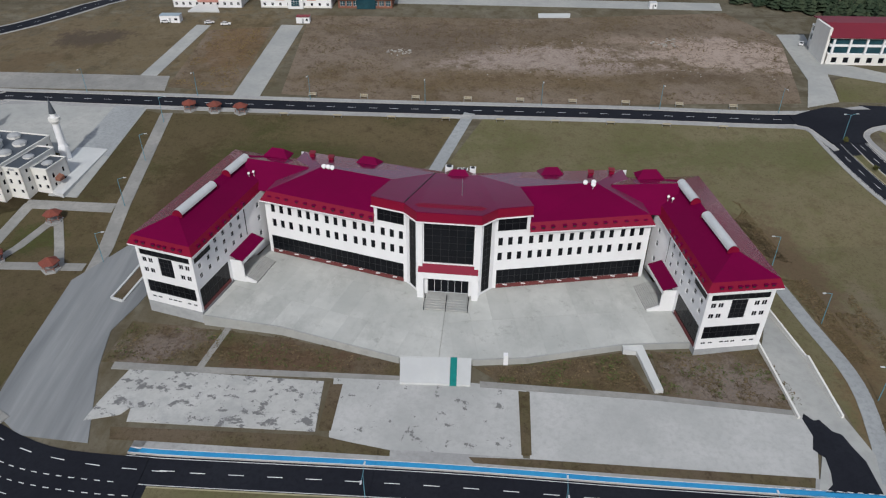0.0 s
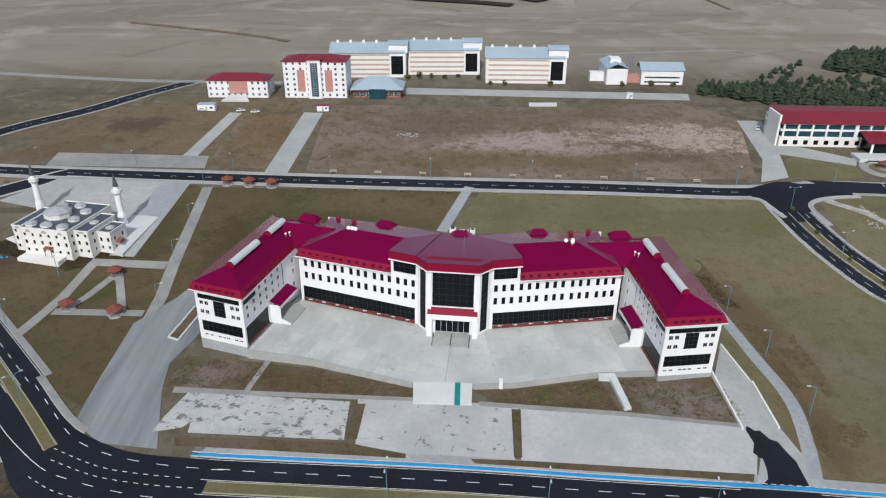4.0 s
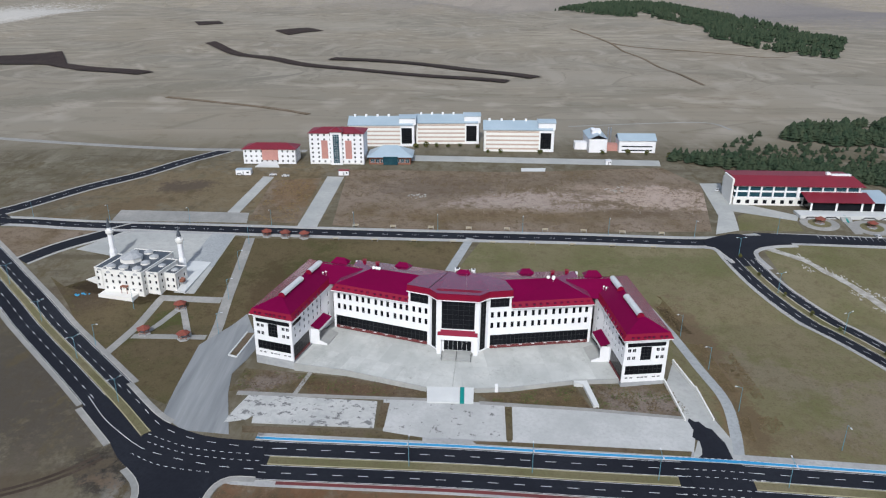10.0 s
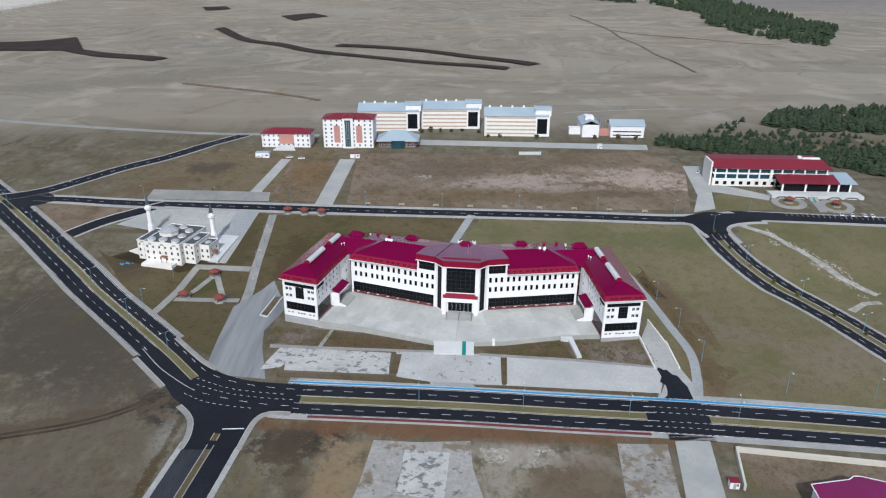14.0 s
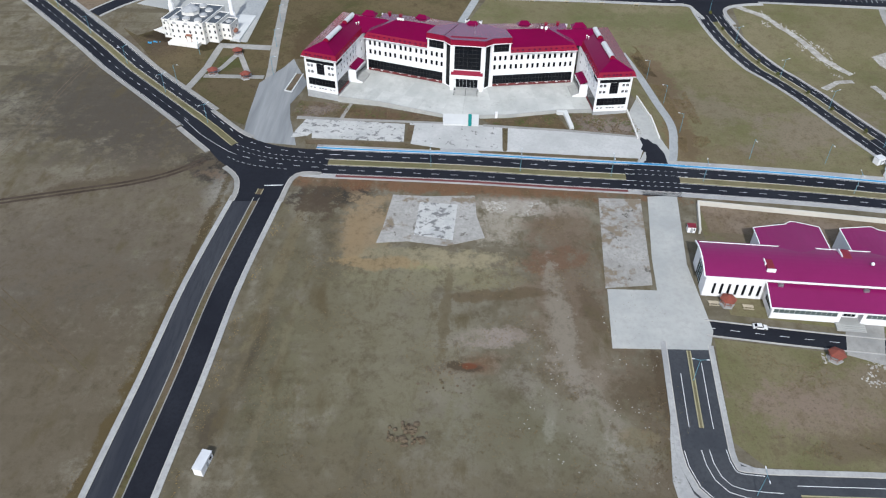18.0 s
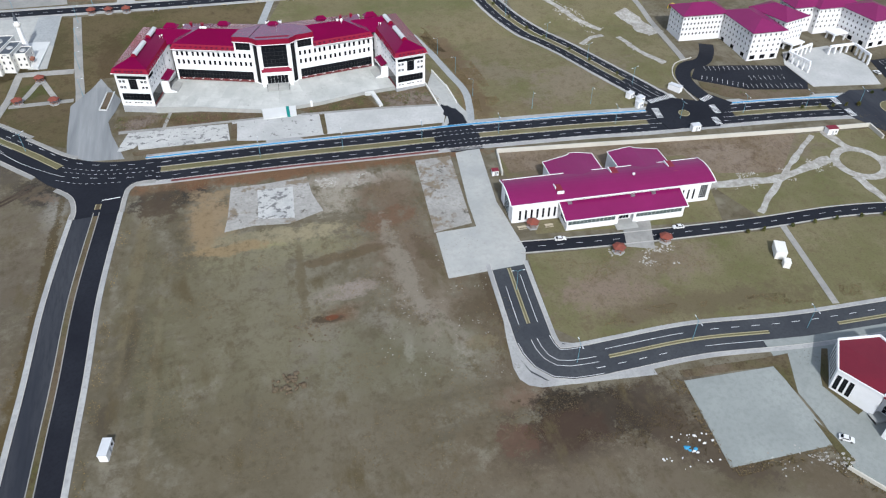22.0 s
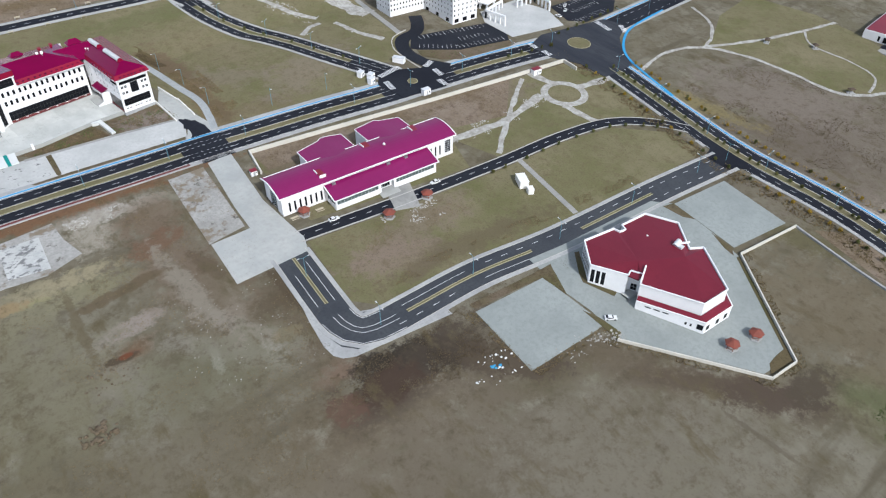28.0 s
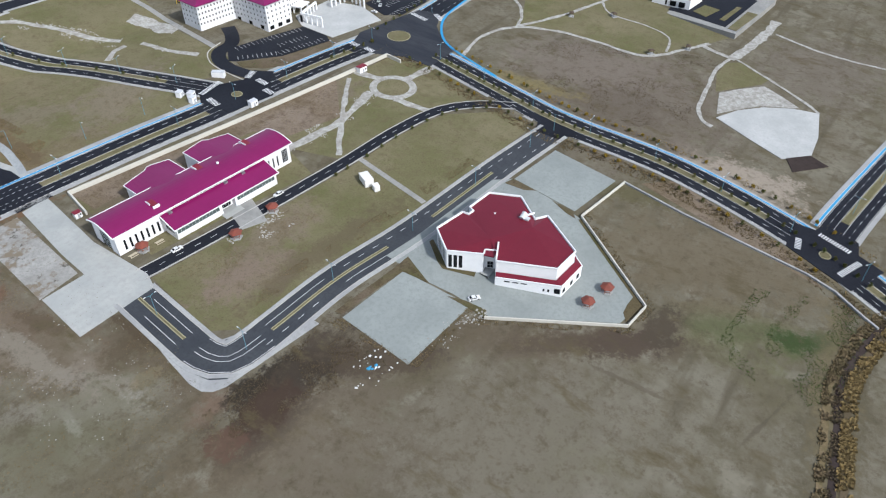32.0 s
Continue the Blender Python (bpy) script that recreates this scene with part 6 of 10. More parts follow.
        p0, p1 = S((mi[0] + e.x * 0.9 + n.x, mi[1] + e.y * 0.9 + n.y)), S((mo[0] - e.x * 0.9 + n.x, mo[1] - e.y * 0.9 + n.y))
        if side < 0:
            p0, p1 = p1, p0
        wall(bm, p0, p1, B + 0.05, 4.0, (), 0.2)
        band_ob = part("red_band", bm, "redlane", own, "dark red plinth band")
        # plain white bars set along the band
        for k in range(8):
            c = Vector(p0).lerp(Vector(p1), (k + 0.5) / 8)
            bm = bmesh.new()
            box(bm, c.x - 0.55, c.x + 0.55, c.y - 0.35, c.y - 0.15, 3.75, 3.98)
            part("step_light", bm, "white", band_ob, "small white bar on the band")
        # end wall of the main range, back wall
        bb = (mo[0] - 4.2, mo[1] + 17.5)
        bq = (mi[0] - 3.8, mi[1] + 17.5)
        a, b = F(mo, bb)
        facade(own, a, b, B, E, ())
        bb, bq = (bb[0], bb[1] + 5.0), (bq[0], bq[1] + 5.0)
        a, b = F(bb, bq)
        facade(own, a, b, B, E + 2.8, ())
        # main roof
        eave = [Vector((*S(c), E - 0.1)) for c in ((19.2, 3.75), (49.9, 11.0))]
        skirt = [Vector((*S(c), E + 1.9)) for c in ((18.9, 5.1), (48.4, 12.7))]
        rear = [Vector((*S((44.6, 33.6)), E + 1.9)), Vector((*S((43.7, 33.2)), 22.9)), Vector((*S((0.0, 22.6)), 24.2))]
        ridge = [Vector((*S((35.3, 20.3)), 25.2)), Vector((*S((15.8, 14.6)), 25.7))]
        p = eave
        bm = bmesh.new()
        roof_faces(bm, [tuple(v) for v in (*eave, *skirt, *rear, *ridge)], ((0, 1, 3, 2), (1, 4, 5, 3), (2, 3, 7, 8), (3, 5, 7), (7, 5, 6, 8)), 0.2)
        lit_red_skirt(part("roof", bm, "roof", own, "crimson standing-seam hipped roof"))
        bm = bmesh.new()
        line_quads(bm, [tuple(p[0] + Vector((0, 0, 0.1))), tuple(p[1] + Vector((0, 0, 0.1)))], 0.26)
        part("eaves_trim", bm, "white", own, "white eaves board")
        a, b = F(mi, mo)
        vents(a, b, [h[0] for h in put(mi, mo, [(s, s, 0, 0) for s in [37.5 - g4 * 7.83 - 2.44 * k for g4 in range(4) for k in range(3)]])], E + 0.55)
        # linking roof between range and wing: a gable with its ridge across
        bm = bmesh.new()
        roof_faces(bm, [(*S(c), z) for c, z in (((54.6, 15.6), 19.9), ((57.2, 23.3), 24.9), ((57.5, 33.5), 20.9), ((39.0, 14.0), 19.8), ((39.5, 21.3), 24.3), ((40.0, 33.0), 20.9))], ((0, 1, 4, 3), (1, 2, 5, 4)), 0.2)
        part("roof", bm, "roof", own, "crimson linking roof with a low ridge")
        # dormers on the rear slopes, flues
        for x, y, z, w in ((24.6, 27.0, 23.6, 3.4), (50.6, 30.4, 22.9, 3.6)):
            bm = bmesh.new()
            hip(bm, [S(c) for c in ((x - w, y - 2.6), (x + w, y - 1.2), (x + w - 0.6, y + 2.6), (x - w - 0.6, y + 1.4))], z, 1.9)
            part("dormer", bm, "roof", own, "small crimson hipped dormer")
        for x, y in ((40.2, 29.1), (34.6, 27.2)):
            bm = bmesh.new()
            box(bm, *sorted((side * x - 0.6, side * x + 0.6)), y - 0.6, y + 0.6, 22.0, 24.8)
            fl = part("flue", bm, "fascia", own, "short square red roof flue")
            bm = bmesh.new()
            prism(bm, [(side * x - 0.8, y - 0.8), (side * x + 0.8, y - 0.8), (side * x + 0.8, y + 0.8), (side * x - 0.8, y + 0.8)], 24.8, [25.0, 25.0, 25.2, 25.2])
            part("flue_cap", bm, "redroof", fl, "overhanging flue cap")
        for x, y in ((34.6, 19.4), (33.4, 19.2), (32.3, 18.9)) if side < 0 else ((32.5, 19.0), (34.6, 19.4), (34.4, 18.1)):
            bm = bmesh.new()
            cylinder(bm, *S((x, y)), 24.4, 26.0, 0.08, 0.08, 6)
            c = Vector((*S((x, y - 0.3)), 26.1))
            bmesh.ops.create_cone(bm, cap_ends=True, segments=14, radius1=0.62, radius2=0.42, depth=0.2, matrix=Matrix.Translation(c) @ Matrix.Rotation(radians(60), 4, "X"))
            part("satellite_dish", bm, "white", own, "white satellite dish")
        for x, y in ((54.3, 17.6), (53.4, 18.6)):
            bm = bmesh.new()
            cylinder(bm, *S((x, y)), 21.5, 23.6, 0.06, 0.06, 6)
            bmesh.ops.create_cone(bm, cap_ends=True, segments=12, radius1=0.36, radius2=0.24, depth=0.14, matrix=Matrix.Translation(Vector((*S((x, y - 0.3)), 23.7))) @ Matrix.Rotation(radians(60), 4, "X"))
            part("satellite_dish", bm, "white", own, "small white satellite dish")
        # side canopy with steps
        c0 = Vector((*bi, 0)).lerp(Vector((*fi, 0)), -0.02)
        c1 = Vector((*bi, 0)).lerp(Vector((*fi, 0)), 0.43)
        d = (c1 - c0).normalized()
        out = Vector((d.y, -d.x, 0))
        if out.x > 0:
            out = -out
        w0, w1 = c0 + out * 3.4, c1 + out * 3.4
        bm = bmesh.new()
        roof_faces(bm, [(*S(c0.xy), 9.9), (*S(c1.xy), 9.9), (*S(w1.xy), 8.8), (*S(w0.xy), 8.8)], ((0, 1, 2, 3),), 0.15)
        cn = part("canopy", bm, "roof", own, "crimson lean-to canopy over the side entrance")
        bm = bmesh.new()
        i0, i1 = c0 + out * 3.1, c1 + out * 3.1
        prism(bm, [S(p.xy) for p in (i0, w0, w1, i1)], 7.8, 8.8)
        prism(bm, [S(p.xy) for p in (c1, w1, w1 - d * 0.35, c1 - d * 0.35)], B - 0.2, 8.78)
        part("canopy_beam", bm, "white", cn, "white beam and end wall")
        s0, s1 = c0 + d * 1.0 + out * 0.4, c1 - d * 0.6 + out * 0.4
        for k in range(7):
            bm = bmesh.new()
            prism(bm, [S((p + out * (o)).xy) for p, o in ((s0, 0), (s0, 6.0 - k * 0.45), (s1, 6.0 - k * 0.45), (s1, 0))], B - 0.2, B + 0.16 * (k + 1))
            part("step", bm, "concrete", own, "broad grey entrance step")
        bm = bmesh.new()
        prism(bm, [S(p.xy) for p in (s1 + out * 0.2, s1 + out * 5.8, s1 + out * 5.8 + d * 0.4, s1 + out * 0.2 + d * 0.4)], B - 0.2, [B + 2.4, B + 0.25, B + 0.25, B + 2.4])
        part("stair_wall", bm, "white", own, "white sloping stair wall")

    # central pavilion
    ce = [(-10.8, 2.8), (-7.3, -1.2), (7.3, -1.2), (10.8, 2.8)]
    facade(own, ce[1], ce[2], B, 24.2, [(1.3, 13.3, 12.2, 23.6), (2.2, 12.4, B + 0.6, 7.8)], kinds=[dict(nx=6, nz=6, frame_mat="darkframe"), dict(nx=6, nz=1, frame_mat="frame")])
    for a, b in ((ce[0], ce[1]), (ce[2], ce[3])):
        L = math.dist(a, b)
        facade(own, a, b, B, 24.2, [(1.2, L - 1.2, B + 0.6, 23.8)], kinds=[dict(nx=2, nz=10, frame_mat="darkframe")])
    for x in (-7.0, 7.0):
        bm = bmesh.new()
        box(bm, x - 0.7, x + 0.7, -1.75, -1.2, B, 24.0)
        part("pilaster", bm, "white", own, "white full-height pilaster")
    e = Vector((38.5, 9.95)).normalized()
    m9 = (10.8 + e.x * 8.5, 2.8 + e.y * 8.5)
    outer = [(-m9[0] - 0.4, m9[1] - 0.9), (-11.1, 1.6), (-7.6, -2.2), (7.6, -2.2), (11.1, 1.6), (m9[0] + 0.4, m9[1] - 0.9)]
    back = [(16.2, 14.4), (-16.2, 14.4)]
    bm = bmesh.new()
    prism(bm, outer + back, 23.85, [26.5] * 6 + [24.6, 24.6])
    part("fascia", bm, "fascia", own, "deep crimson fascia band")
    bm = bmesh.new()
    rim = [(x * 1.005, y - 0.05, 23.95) for x, y in outer]
    line_quads(bm, rim, 0.3)
    part("fascia_trim", bm, "white", own, "white trim under the fascia")
    bm = bmesh.new()
    top = [(*p, 26.55) for p in outer]
    rg = [(-16.2, 14.5, 25.75), (-5.7, 20.9, 25.0), (5.7, 20.9, 25.0), (16.2, 14.5, 25.75)]
    bk = [(-16.5, 26.0, 24.0), (-2.0, 22.7, 24.35), (2.0, 22.7, 24.35), (16.5, 26.0, 24.0)]
    roof_faces(bm, top + rg + bk, ((0, 1, 7, 6), (1, 2, 7), (2, 3, 8, 7), (3, 4, 8), (4, 5, 9, 8), (6, 7, 11, 10), (7, 8, 12, 11), (8, 9, 13, 12)), 0.12)
    part("roof", bm, "roof", own, "crimson metal roof of the central pavilion")
    # dark bar laid on the roof, for the shade in an overlap gap
    bm = bmesh.new()
    line_quads(bm, [(-11.0, 1.9, 26.72), (-5.7, 20.9, 25.17)], 0.16)
    part("roof_joint", bm, "darkframe", own, "dark bar for the shaded gap where roof sheets overlap")
    bm = bmesh.new()
    hip(bm, [(-3.2, 19.0), (3.8, 19.4), (3.8, 23.2), (-3.2, 22.8)], 24.3, 1.9)
    part("dormer", bm, "roof", own, "small crimson hipped dormer")
    for x, w, h in ((-3.6, 2.0, 24.6), (-0.4, 1.2, 23.9), (1.0, 1.4, 24.0), (2.9, 1.6, 24.5)):
        bm = bmesh.new()
        box(bm, x, x + w, 25.6, 27.2, 22.4, h)
        pu = part("plant_unit", bm, "white", own, "white rooftop plant box")
        bm = bmesh.new()
        cylinder(bm, x + w / 2, 26.4, h, h + 0.12, w * 0.36, None, 14)
        part("fan_grille", bm, "darkframe", pu, "dark round fan grille")
        bm = bmesh.new()
        for o in (0.1, w - 0.25):
            box(bm, x + o, x + o + 0.15, 25.7, 27.1, 18.0, 22.4)
        part("unit_stand", bm, "metal", pu, "steel stand")
    bm = bmesh.new()
    line_quads(bm, [(2.2, 8.0, 26.0), (2.2, 8.0, 30.5)], 0.12)
    part("mast", bm, "metal", own, "thin lightning mast")
    # porch
    bm = bmesh.new()
    roof_faces(bm, [(-7.3, -1.25, 11.7), (7.3, -1.25, 11.7), (7.3, -2.7, 10.1), (-7.3, -2.7, 10.1)], ((0, 1, 2, 3),), 0.12)
    po = part("porch", bm, "fascia", own, "red sloping porch roof")
    bm = bmesh.new()
    box(bm, -7.3, 7.3, -2.8, -2.4, 8.4, 10.12)
    box(bm, -7.3, 7.3, -2.4, -1.4, 8.4, 8.7)
    part("porch_beam", bm, "white", po, "white porch beam")
    for x in (-6.7, 6.7):
        bm = bmesh.new()
        box(bm, x - 0.8, x + 0.8, -2.75, -1.5, B - 0.5, 8.4)
        part("porch_pier", bm, "white", po, "white porch pier")
    for k in range(5):
        bm = bmesh.new()
        box(bm, -5.0, 5.0, -7.4 + k * 0.8, -1.3, B - 0.3, B + 0.15 * (k + 1))
        part("step", bm, "concrete", own, "grey entrance step")
    for x in (-5.3, 0.0, 5.3):
        bm = bmesh.new()
        line_quads(bm, [(x, -7.8, B - 0.1), (x, -7.8, B + 1.0), (x, -4.0, B + 1.9), (x, -4.0, B + 0.6)], 0.16)
        part("handrail", bm, "darkframe", own, "dark metal handrail")
    return own


long_building()


M["slab"] = surf("court_slab", (0.60, 0.605, 0.575), (0.44, 0.45, 0.43), big=0.07, small=0.35, rough=0.9, bump=0.12, spec=0.3, fine=0.2)
slab, _, slab_links, slab_p = nodes_of(M["slab"])
slab_src = slab_p.inputs["Base Color"].links[0].from_socket
slab_src = mix(slab, noise_fac(slab, position(slab, (1, 0.6, 1), 12), 0.10, 8.0, 0.75, 0.50, 0.72), slab_src, (0.36, 0.365, 0.345))
slab_links.new(mix(slab, noise_fac(slab, position(slab, (0.9, 1, 1), 60), 0.30, 8.0, 0.8, 0.57, 0.72), slab_src, (0.30, 0.30, 0.28)), slab_p.inputs["Base Color"])
slab_nt, slab_nodes, slab_links, slab_p = nodes_of(M["slab"])
slab_info = slab_nodes.new("ShaderNodeObjectInfo")
slab_src = slab_p.inputs["Base Color"].links[0].from_socket
slab_links.new(mix(slab_nt, slab_info.outputs["Random"], slab_src, (0.34, 0.35, 0.335), "MIX"), slab_p.inputs["Base Color"])
slab_half = slab_nodes.new("ShaderNodeMath")
slab_half.operation = "MULTIPLY"
slab_half.inputs[1].default_value = 0.42
slab_links.new(slab_info.outputs["Random"], slab_half.inputs[0])
slab_links.new(slab_half.outputs[0], slab_p.inputs["Base Color"].links[0].from_node.inputs[0])


def court():
    """The raised concrete court: slabs with joints between, and its retaining wall."""
    rim = [(-57.2, 132.6), (-38, 128.9), (-24, 124.1), (-9.8, 119.3), (6.6, 118.6), (18.6, 119.2), (41.2, 123.6), (57.0, 124.2)]
    rz = [3.2, 2.6, 2.1, 1.7, 1.6, 1.6, 1.7, 1.8]
    back = [(53, 156), (13, 150), (9, 143), (-6, 145), (-9, 152), (-47, 166)]
    bz = [C_Z - 0.0154 * q[0] for q in back]
    rx, ry = [q[0] for q in rim], [q[1] for q in rim]
    bx, by = [q[0] for q in back][::-1], [q[1] for q in back][::-1]

    def level(x, y):
        y0, z0, y1 = np.interp(x, rx, ry), np.interp(x, rx, rz), np.interp(x, bx, by)
        return float(z0 + (C_Z - 0.0154 * x - z0) * min(1.0, max(0.0, (y - y0) / max(1.0, y1 - y0))))

    bm = bmesh.new()
    prism(bm, rim + back, -1.5, [z - 0.3 for z in rz] + [z - 0.3 for z in bz])
    ob = tagged(part("court", bm, "concrete"), "pale grey concrete court of broad slabs with thin joints", "court", kind="structure")
    # slabs: a grid square to each range, cut to the court's outline
    halves = ((-20.4, [q for q in rim if q[0] < 1.4] + [(-1.0, 118.9), (1.3, 144.0), (-6, 145), (-9, 152), (-47, 166)]), (6.2, [(-0.9, 118.9)] + [q for q in rim if q[0] > 1.4] + [(53, 156), (13, 150), (9, 143), (1.4, 144.0)]))
    g = random.Random(11)
    for turn, outline in halves:
        bm = bmesh.new()
        bm.faces.new([bm.verts.new((x, y, 0)) for x, y in outline])
        for axis, step in ((0, 5.2), (1, 13.0)):
            d = Vector((math.cos(radians(turn + 90 * axis)), math.sin(radians(turn + 90 * axis)), 0))
            for k in range(-40, 60):
                o = d * (k * step)
                bmesh.ops.bisect_plane(bm, geom=bm.verts[:] + bm.edges[:] + bm.faces[:], plane_co=o, plane_no=d)
        for f in bm.faces:
            if f.calc_area() < 0.6:
                continue
            c = f.calc_center_median()
            loop = [(c.x + (v.co.x - c.x) * 0.9965, c.y + (v.co.y - c.y) * 0.9965) for v in f.verts]
            sb = bmesh.new()
            tops = [level(*q) + g.uniform(0, 0.015) for q in loop]
            prism(sb, [(x - c.x, y - c.y) for x, y in loop], min(tops) - 0.35, tops)
            sl = part("slab", sb, "slab", ob)
            sl.location = (c.x, c.y, 0)
        bm.free()
    bm = bmesh.new()
    for (a, za), (b, zb) in zip(zip(rim, rz), list(zip(rim, rz))[1:]):
        if (a[0] + b[0]) / 2 > -9.9 and (a[0] + b[0]) / 2 < 6.7:
            continue
        d = Vector((b[0] - a[0], b[1] - a[1])).normalized()
        n = (d.y * 0.4, -d.x * 0.4)
        prism(bm, [a, b, (b[0] + n[0], b[1] + n[1]), (a[0] + n[0], a[1] + n[1])], -2.0, [za + 0.12, zb + 0.12, zb + 0.12, za + 0.12])
    part("retaining_wall", bm, "concrete", ob, "low grey concrete retaining wall")
    bm = bmesh.new()
    prism(bm, [(-9.6, 119.6), (6.4, 118.9), (5.9, 111.8), (-9.4, 112.6)], -1.0, [1.75, 1.68, 0.35, 0.35])
    r = part("ramp", bm, "pale", ob, "white stone ramp and steps")
    bm = bmesh.new()
    prism(bm, [(1.7, 119.1), (3.2, 119.05), (2.9, 111.9), (1.4, 112.0)], -1.0, [1.79, 1.78, 0.39, 0.39])
    part("guide_strip", bm, "teal", r, "teal carpet strip down the ramp")
    for x, y in ((-51, 132.2), (14, 119.2)):
        bm = bmesh.new()
        box(bm, x - 0.5, x + 0.5, y - 1.0, y + 0.2, 0.2, 2.9)
        part("gate_pier", bm, "white", ob, "small white gate pier")
    bm = bmesh.new()
    prism(bm, [(41.0, 123.6), (45.6, 123.8), (47.2, 110.0), (45.4, 110.0), (44.0, 121.6), (41.0, 121.8)], -0.6, [1.75, 1.75, 0.6, 0.6, 1.3, 1.7])
    part("side_stair", bm, "pale", ob, "white stone side stair")
    bm = bmesh.new()
    for a, b in (((72.9, 124.6), (73.6, 103.0)), ((79.8, 137.2), (82.4, 120.0)), ((82.4, 120.0), (82.8, 103.2))):
        d = Vector((b[0] - a[0], b[1] - a[1])).normalized()
        n = (d.y * 0.45, -d.x * 0.45)
        prism(bm, [a, b, (b[0] + n[0], b[1] + n[1]), (a[0] + n[0], a[1] + n[1])], -2.0, [land(*a) + 1.5, land(*b) + 0.9, land(*b) + 0.9, land(*a) + 1.5])
    part("ramp_wall", bm, "cream", ob, "pale ramp side wall")
    return ob


court()

# ---- magenta-roofed hall of teaching rooms ----
def magenta_building():
    own = thing("faculty_building", "long white two-storey building with a curved magenta metal roof", "building", 76.5, 12.6, -7.4, -5.2)
    L, D, H = 85.0, 15.5, 9.6
    slot, grid = dict(nx=1, nz=5, frame_mat="darkframe"), dict(nx=4, nz=6)
    front = [(3.0 + i * 2.4, 3.9 + i * 2.4, 1.6, 6.2) for i in range(7)] + [(20.6, 23.4, 1.6, 8.0)]
    facade(own, (0, 0), (24.5, 0), -2, H, front, kinds=[slot] * 7 + [grid])
    facade(own, (24.5, 0), (68.0, 0), -2, H, [(1.0, 42.5, 8.3, 9.2)], kinds=[dict(nx=24, nz=1)])
    right = [(2.2 + i * 2.4, 3.0 + i * 2.4, 1.6, 6.6) for i in range(4)] + [(12.4, 15.6, 1.6, 8.0)]
    facade(own, (68.0, 0), (L, 0), -2, H, right, kinds=[slot] * 4 + [grid])
    facade(own, (L, 0), (L, D), -2, H, [(5.0, 10.5, 1.0, 8.4)], kinds=[dict(nx=4, nz=6)])
    facade(own, (0, D), (0, 0), -2, H, [(4.5, 11.0, 0.6, 8.4)], kinds=[dict(nx=4, nz=6, glass_mat="bluglass")])
    facade(own, (L, D), (0, D), -2, H + 1.6, [(4 + i * 5, 6 + i * 5, 3, 6) for i in range(4)] + [(76, 79, 3, 6)], nx=2, nz=1)
    # curved roof and its gable fillings
    n = 10
    prof = [(-1.0 + (D + 2.0) * k / n, H + 0.1 + 3.0 * math.sin(math.pi * (0.10 + 0.72 * k / n)) - 0.95) for k in range(n + 1)]
    bm = bmesh.new()
    pts = [(x, y, z) for x in (-0.9, L + 0.9) for y, z in prof]
    m = n + 1
    roof_faces(bm, pts, [(k, m + k, m + k + 1, k + 1) for k in range(n)], 0.3)
    part("roof", bm, "magenta", own, "curved magenta standing-seam roof")
    for x in (0.0, L - 0.3):
        bm = bmesh.new()
        ring = [(y, z) for y, z in prof if 0 <= y <= D]
        loops = [[bm.verts.new((x + o, y, z)) for y, z in [(0, H - 0.1)] + ring + [(D, H - 0.1)]] for o in (0, 0.3)]
        bm.faces.new(loops[0]); bm.faces.new(loops[1][::-1])
        part("gable", bm, "white", own, "white curved gable")
    bm = bmesh.new()
    line_quads(bm, [(-0.95, prof[0][0] - 0.05, prof[0][1] + 0.1), (L + 0.95, prof[0][0] - 0.05, prof[0][1] + 0.1)], 0.4)
    for x in (-0.95, L + 0.95):
        line_quads(bm, [(x, y, z + 0.15) for y, z in prof], 0.4)
    part("eaves_trim", bm, "white", own, "white eaves board")
    # rear auditorium blocks with shallow barrel roofs running into the main one
    for backs in (((20.4, 26.0), (33.4, 29.2), (34.0, 31.0), (43.4, 28.6)), ((50.3, 28.5), (61.9, 30.4), (62.1, 29.0), (72.6, 26.4))):
        x0, x1 = backs[0][0], backs[3][0]
        bm = bmesh.new()
        prism(bm, [(x0 + 0.5, D - 0.5), (x1 - 0.5, D - 0.5)] + [(x + (0.5 if x < 40 and x < x1 - 5 else -0.5 if x > x1 - 1 else 0), y - 0.7) for x, y in backs[::-1]], -1.0, 10.0)
        w = part("rear_block", bm, "white", own, "white rear auditorium block")
        bm = bmesh.new()
        xs = [x0 + (x1 - x0) * k / 12 for k in range(13)]
        bx, by = [q[0] for q in backs], [q[1] for q in backs]
        rows = []
        for f in (0.0, 0.5, 1.0):
            rows.append([(x, 9.0 + (float(np.interp(x, bx, by)) - 9.0) * f, 10.25 + 1.45 * math.sin(math.pi * k / 12) * (1 - 0.85 * f)) for k, x in enumerate(xs)])
        roof_faces(bm, rows[0] + rows[1] + rows[2], [(r * 13 + k, r * 13 + k + 1, (r + 1) * 13 + k + 1, (r + 1) * 13 + k) for r in range(2) for k in range(12)], 0.22)
        part("roof", bm, "magenta", w, "shallow barrel roof of magenta sheets")
        bm = bmesh.new()
        line_quads(bm, [(x, y, z + 0.14) for x, y, z in rows[2]], 0.3)
        for x in (x0, x1):
            line_quads(bm, [(x, D + 0.6, 10.4), (x, float(np.interp(x, bx, by)), 10.4)], 0.3)
        part("eaves_trim", bm, "white", w, "white eaves board")
    # roof hatches: one with a white front, two long red ones
    for x, y, wide, deep in ((19.0, 2.2, 2.4, 4.6), (45.0, 7.6, 2.9, 6.8), (70.0, 6.8, 2.6, 7.6)):
        bm = bmesh.new()
        prism(bm, [(x, y), (x + wide, y), (x + wide, y + deep), (x, y + deep)], H + 0.6, [H + 2.35, H + 2.35, H + 2.5, H + 2.5])
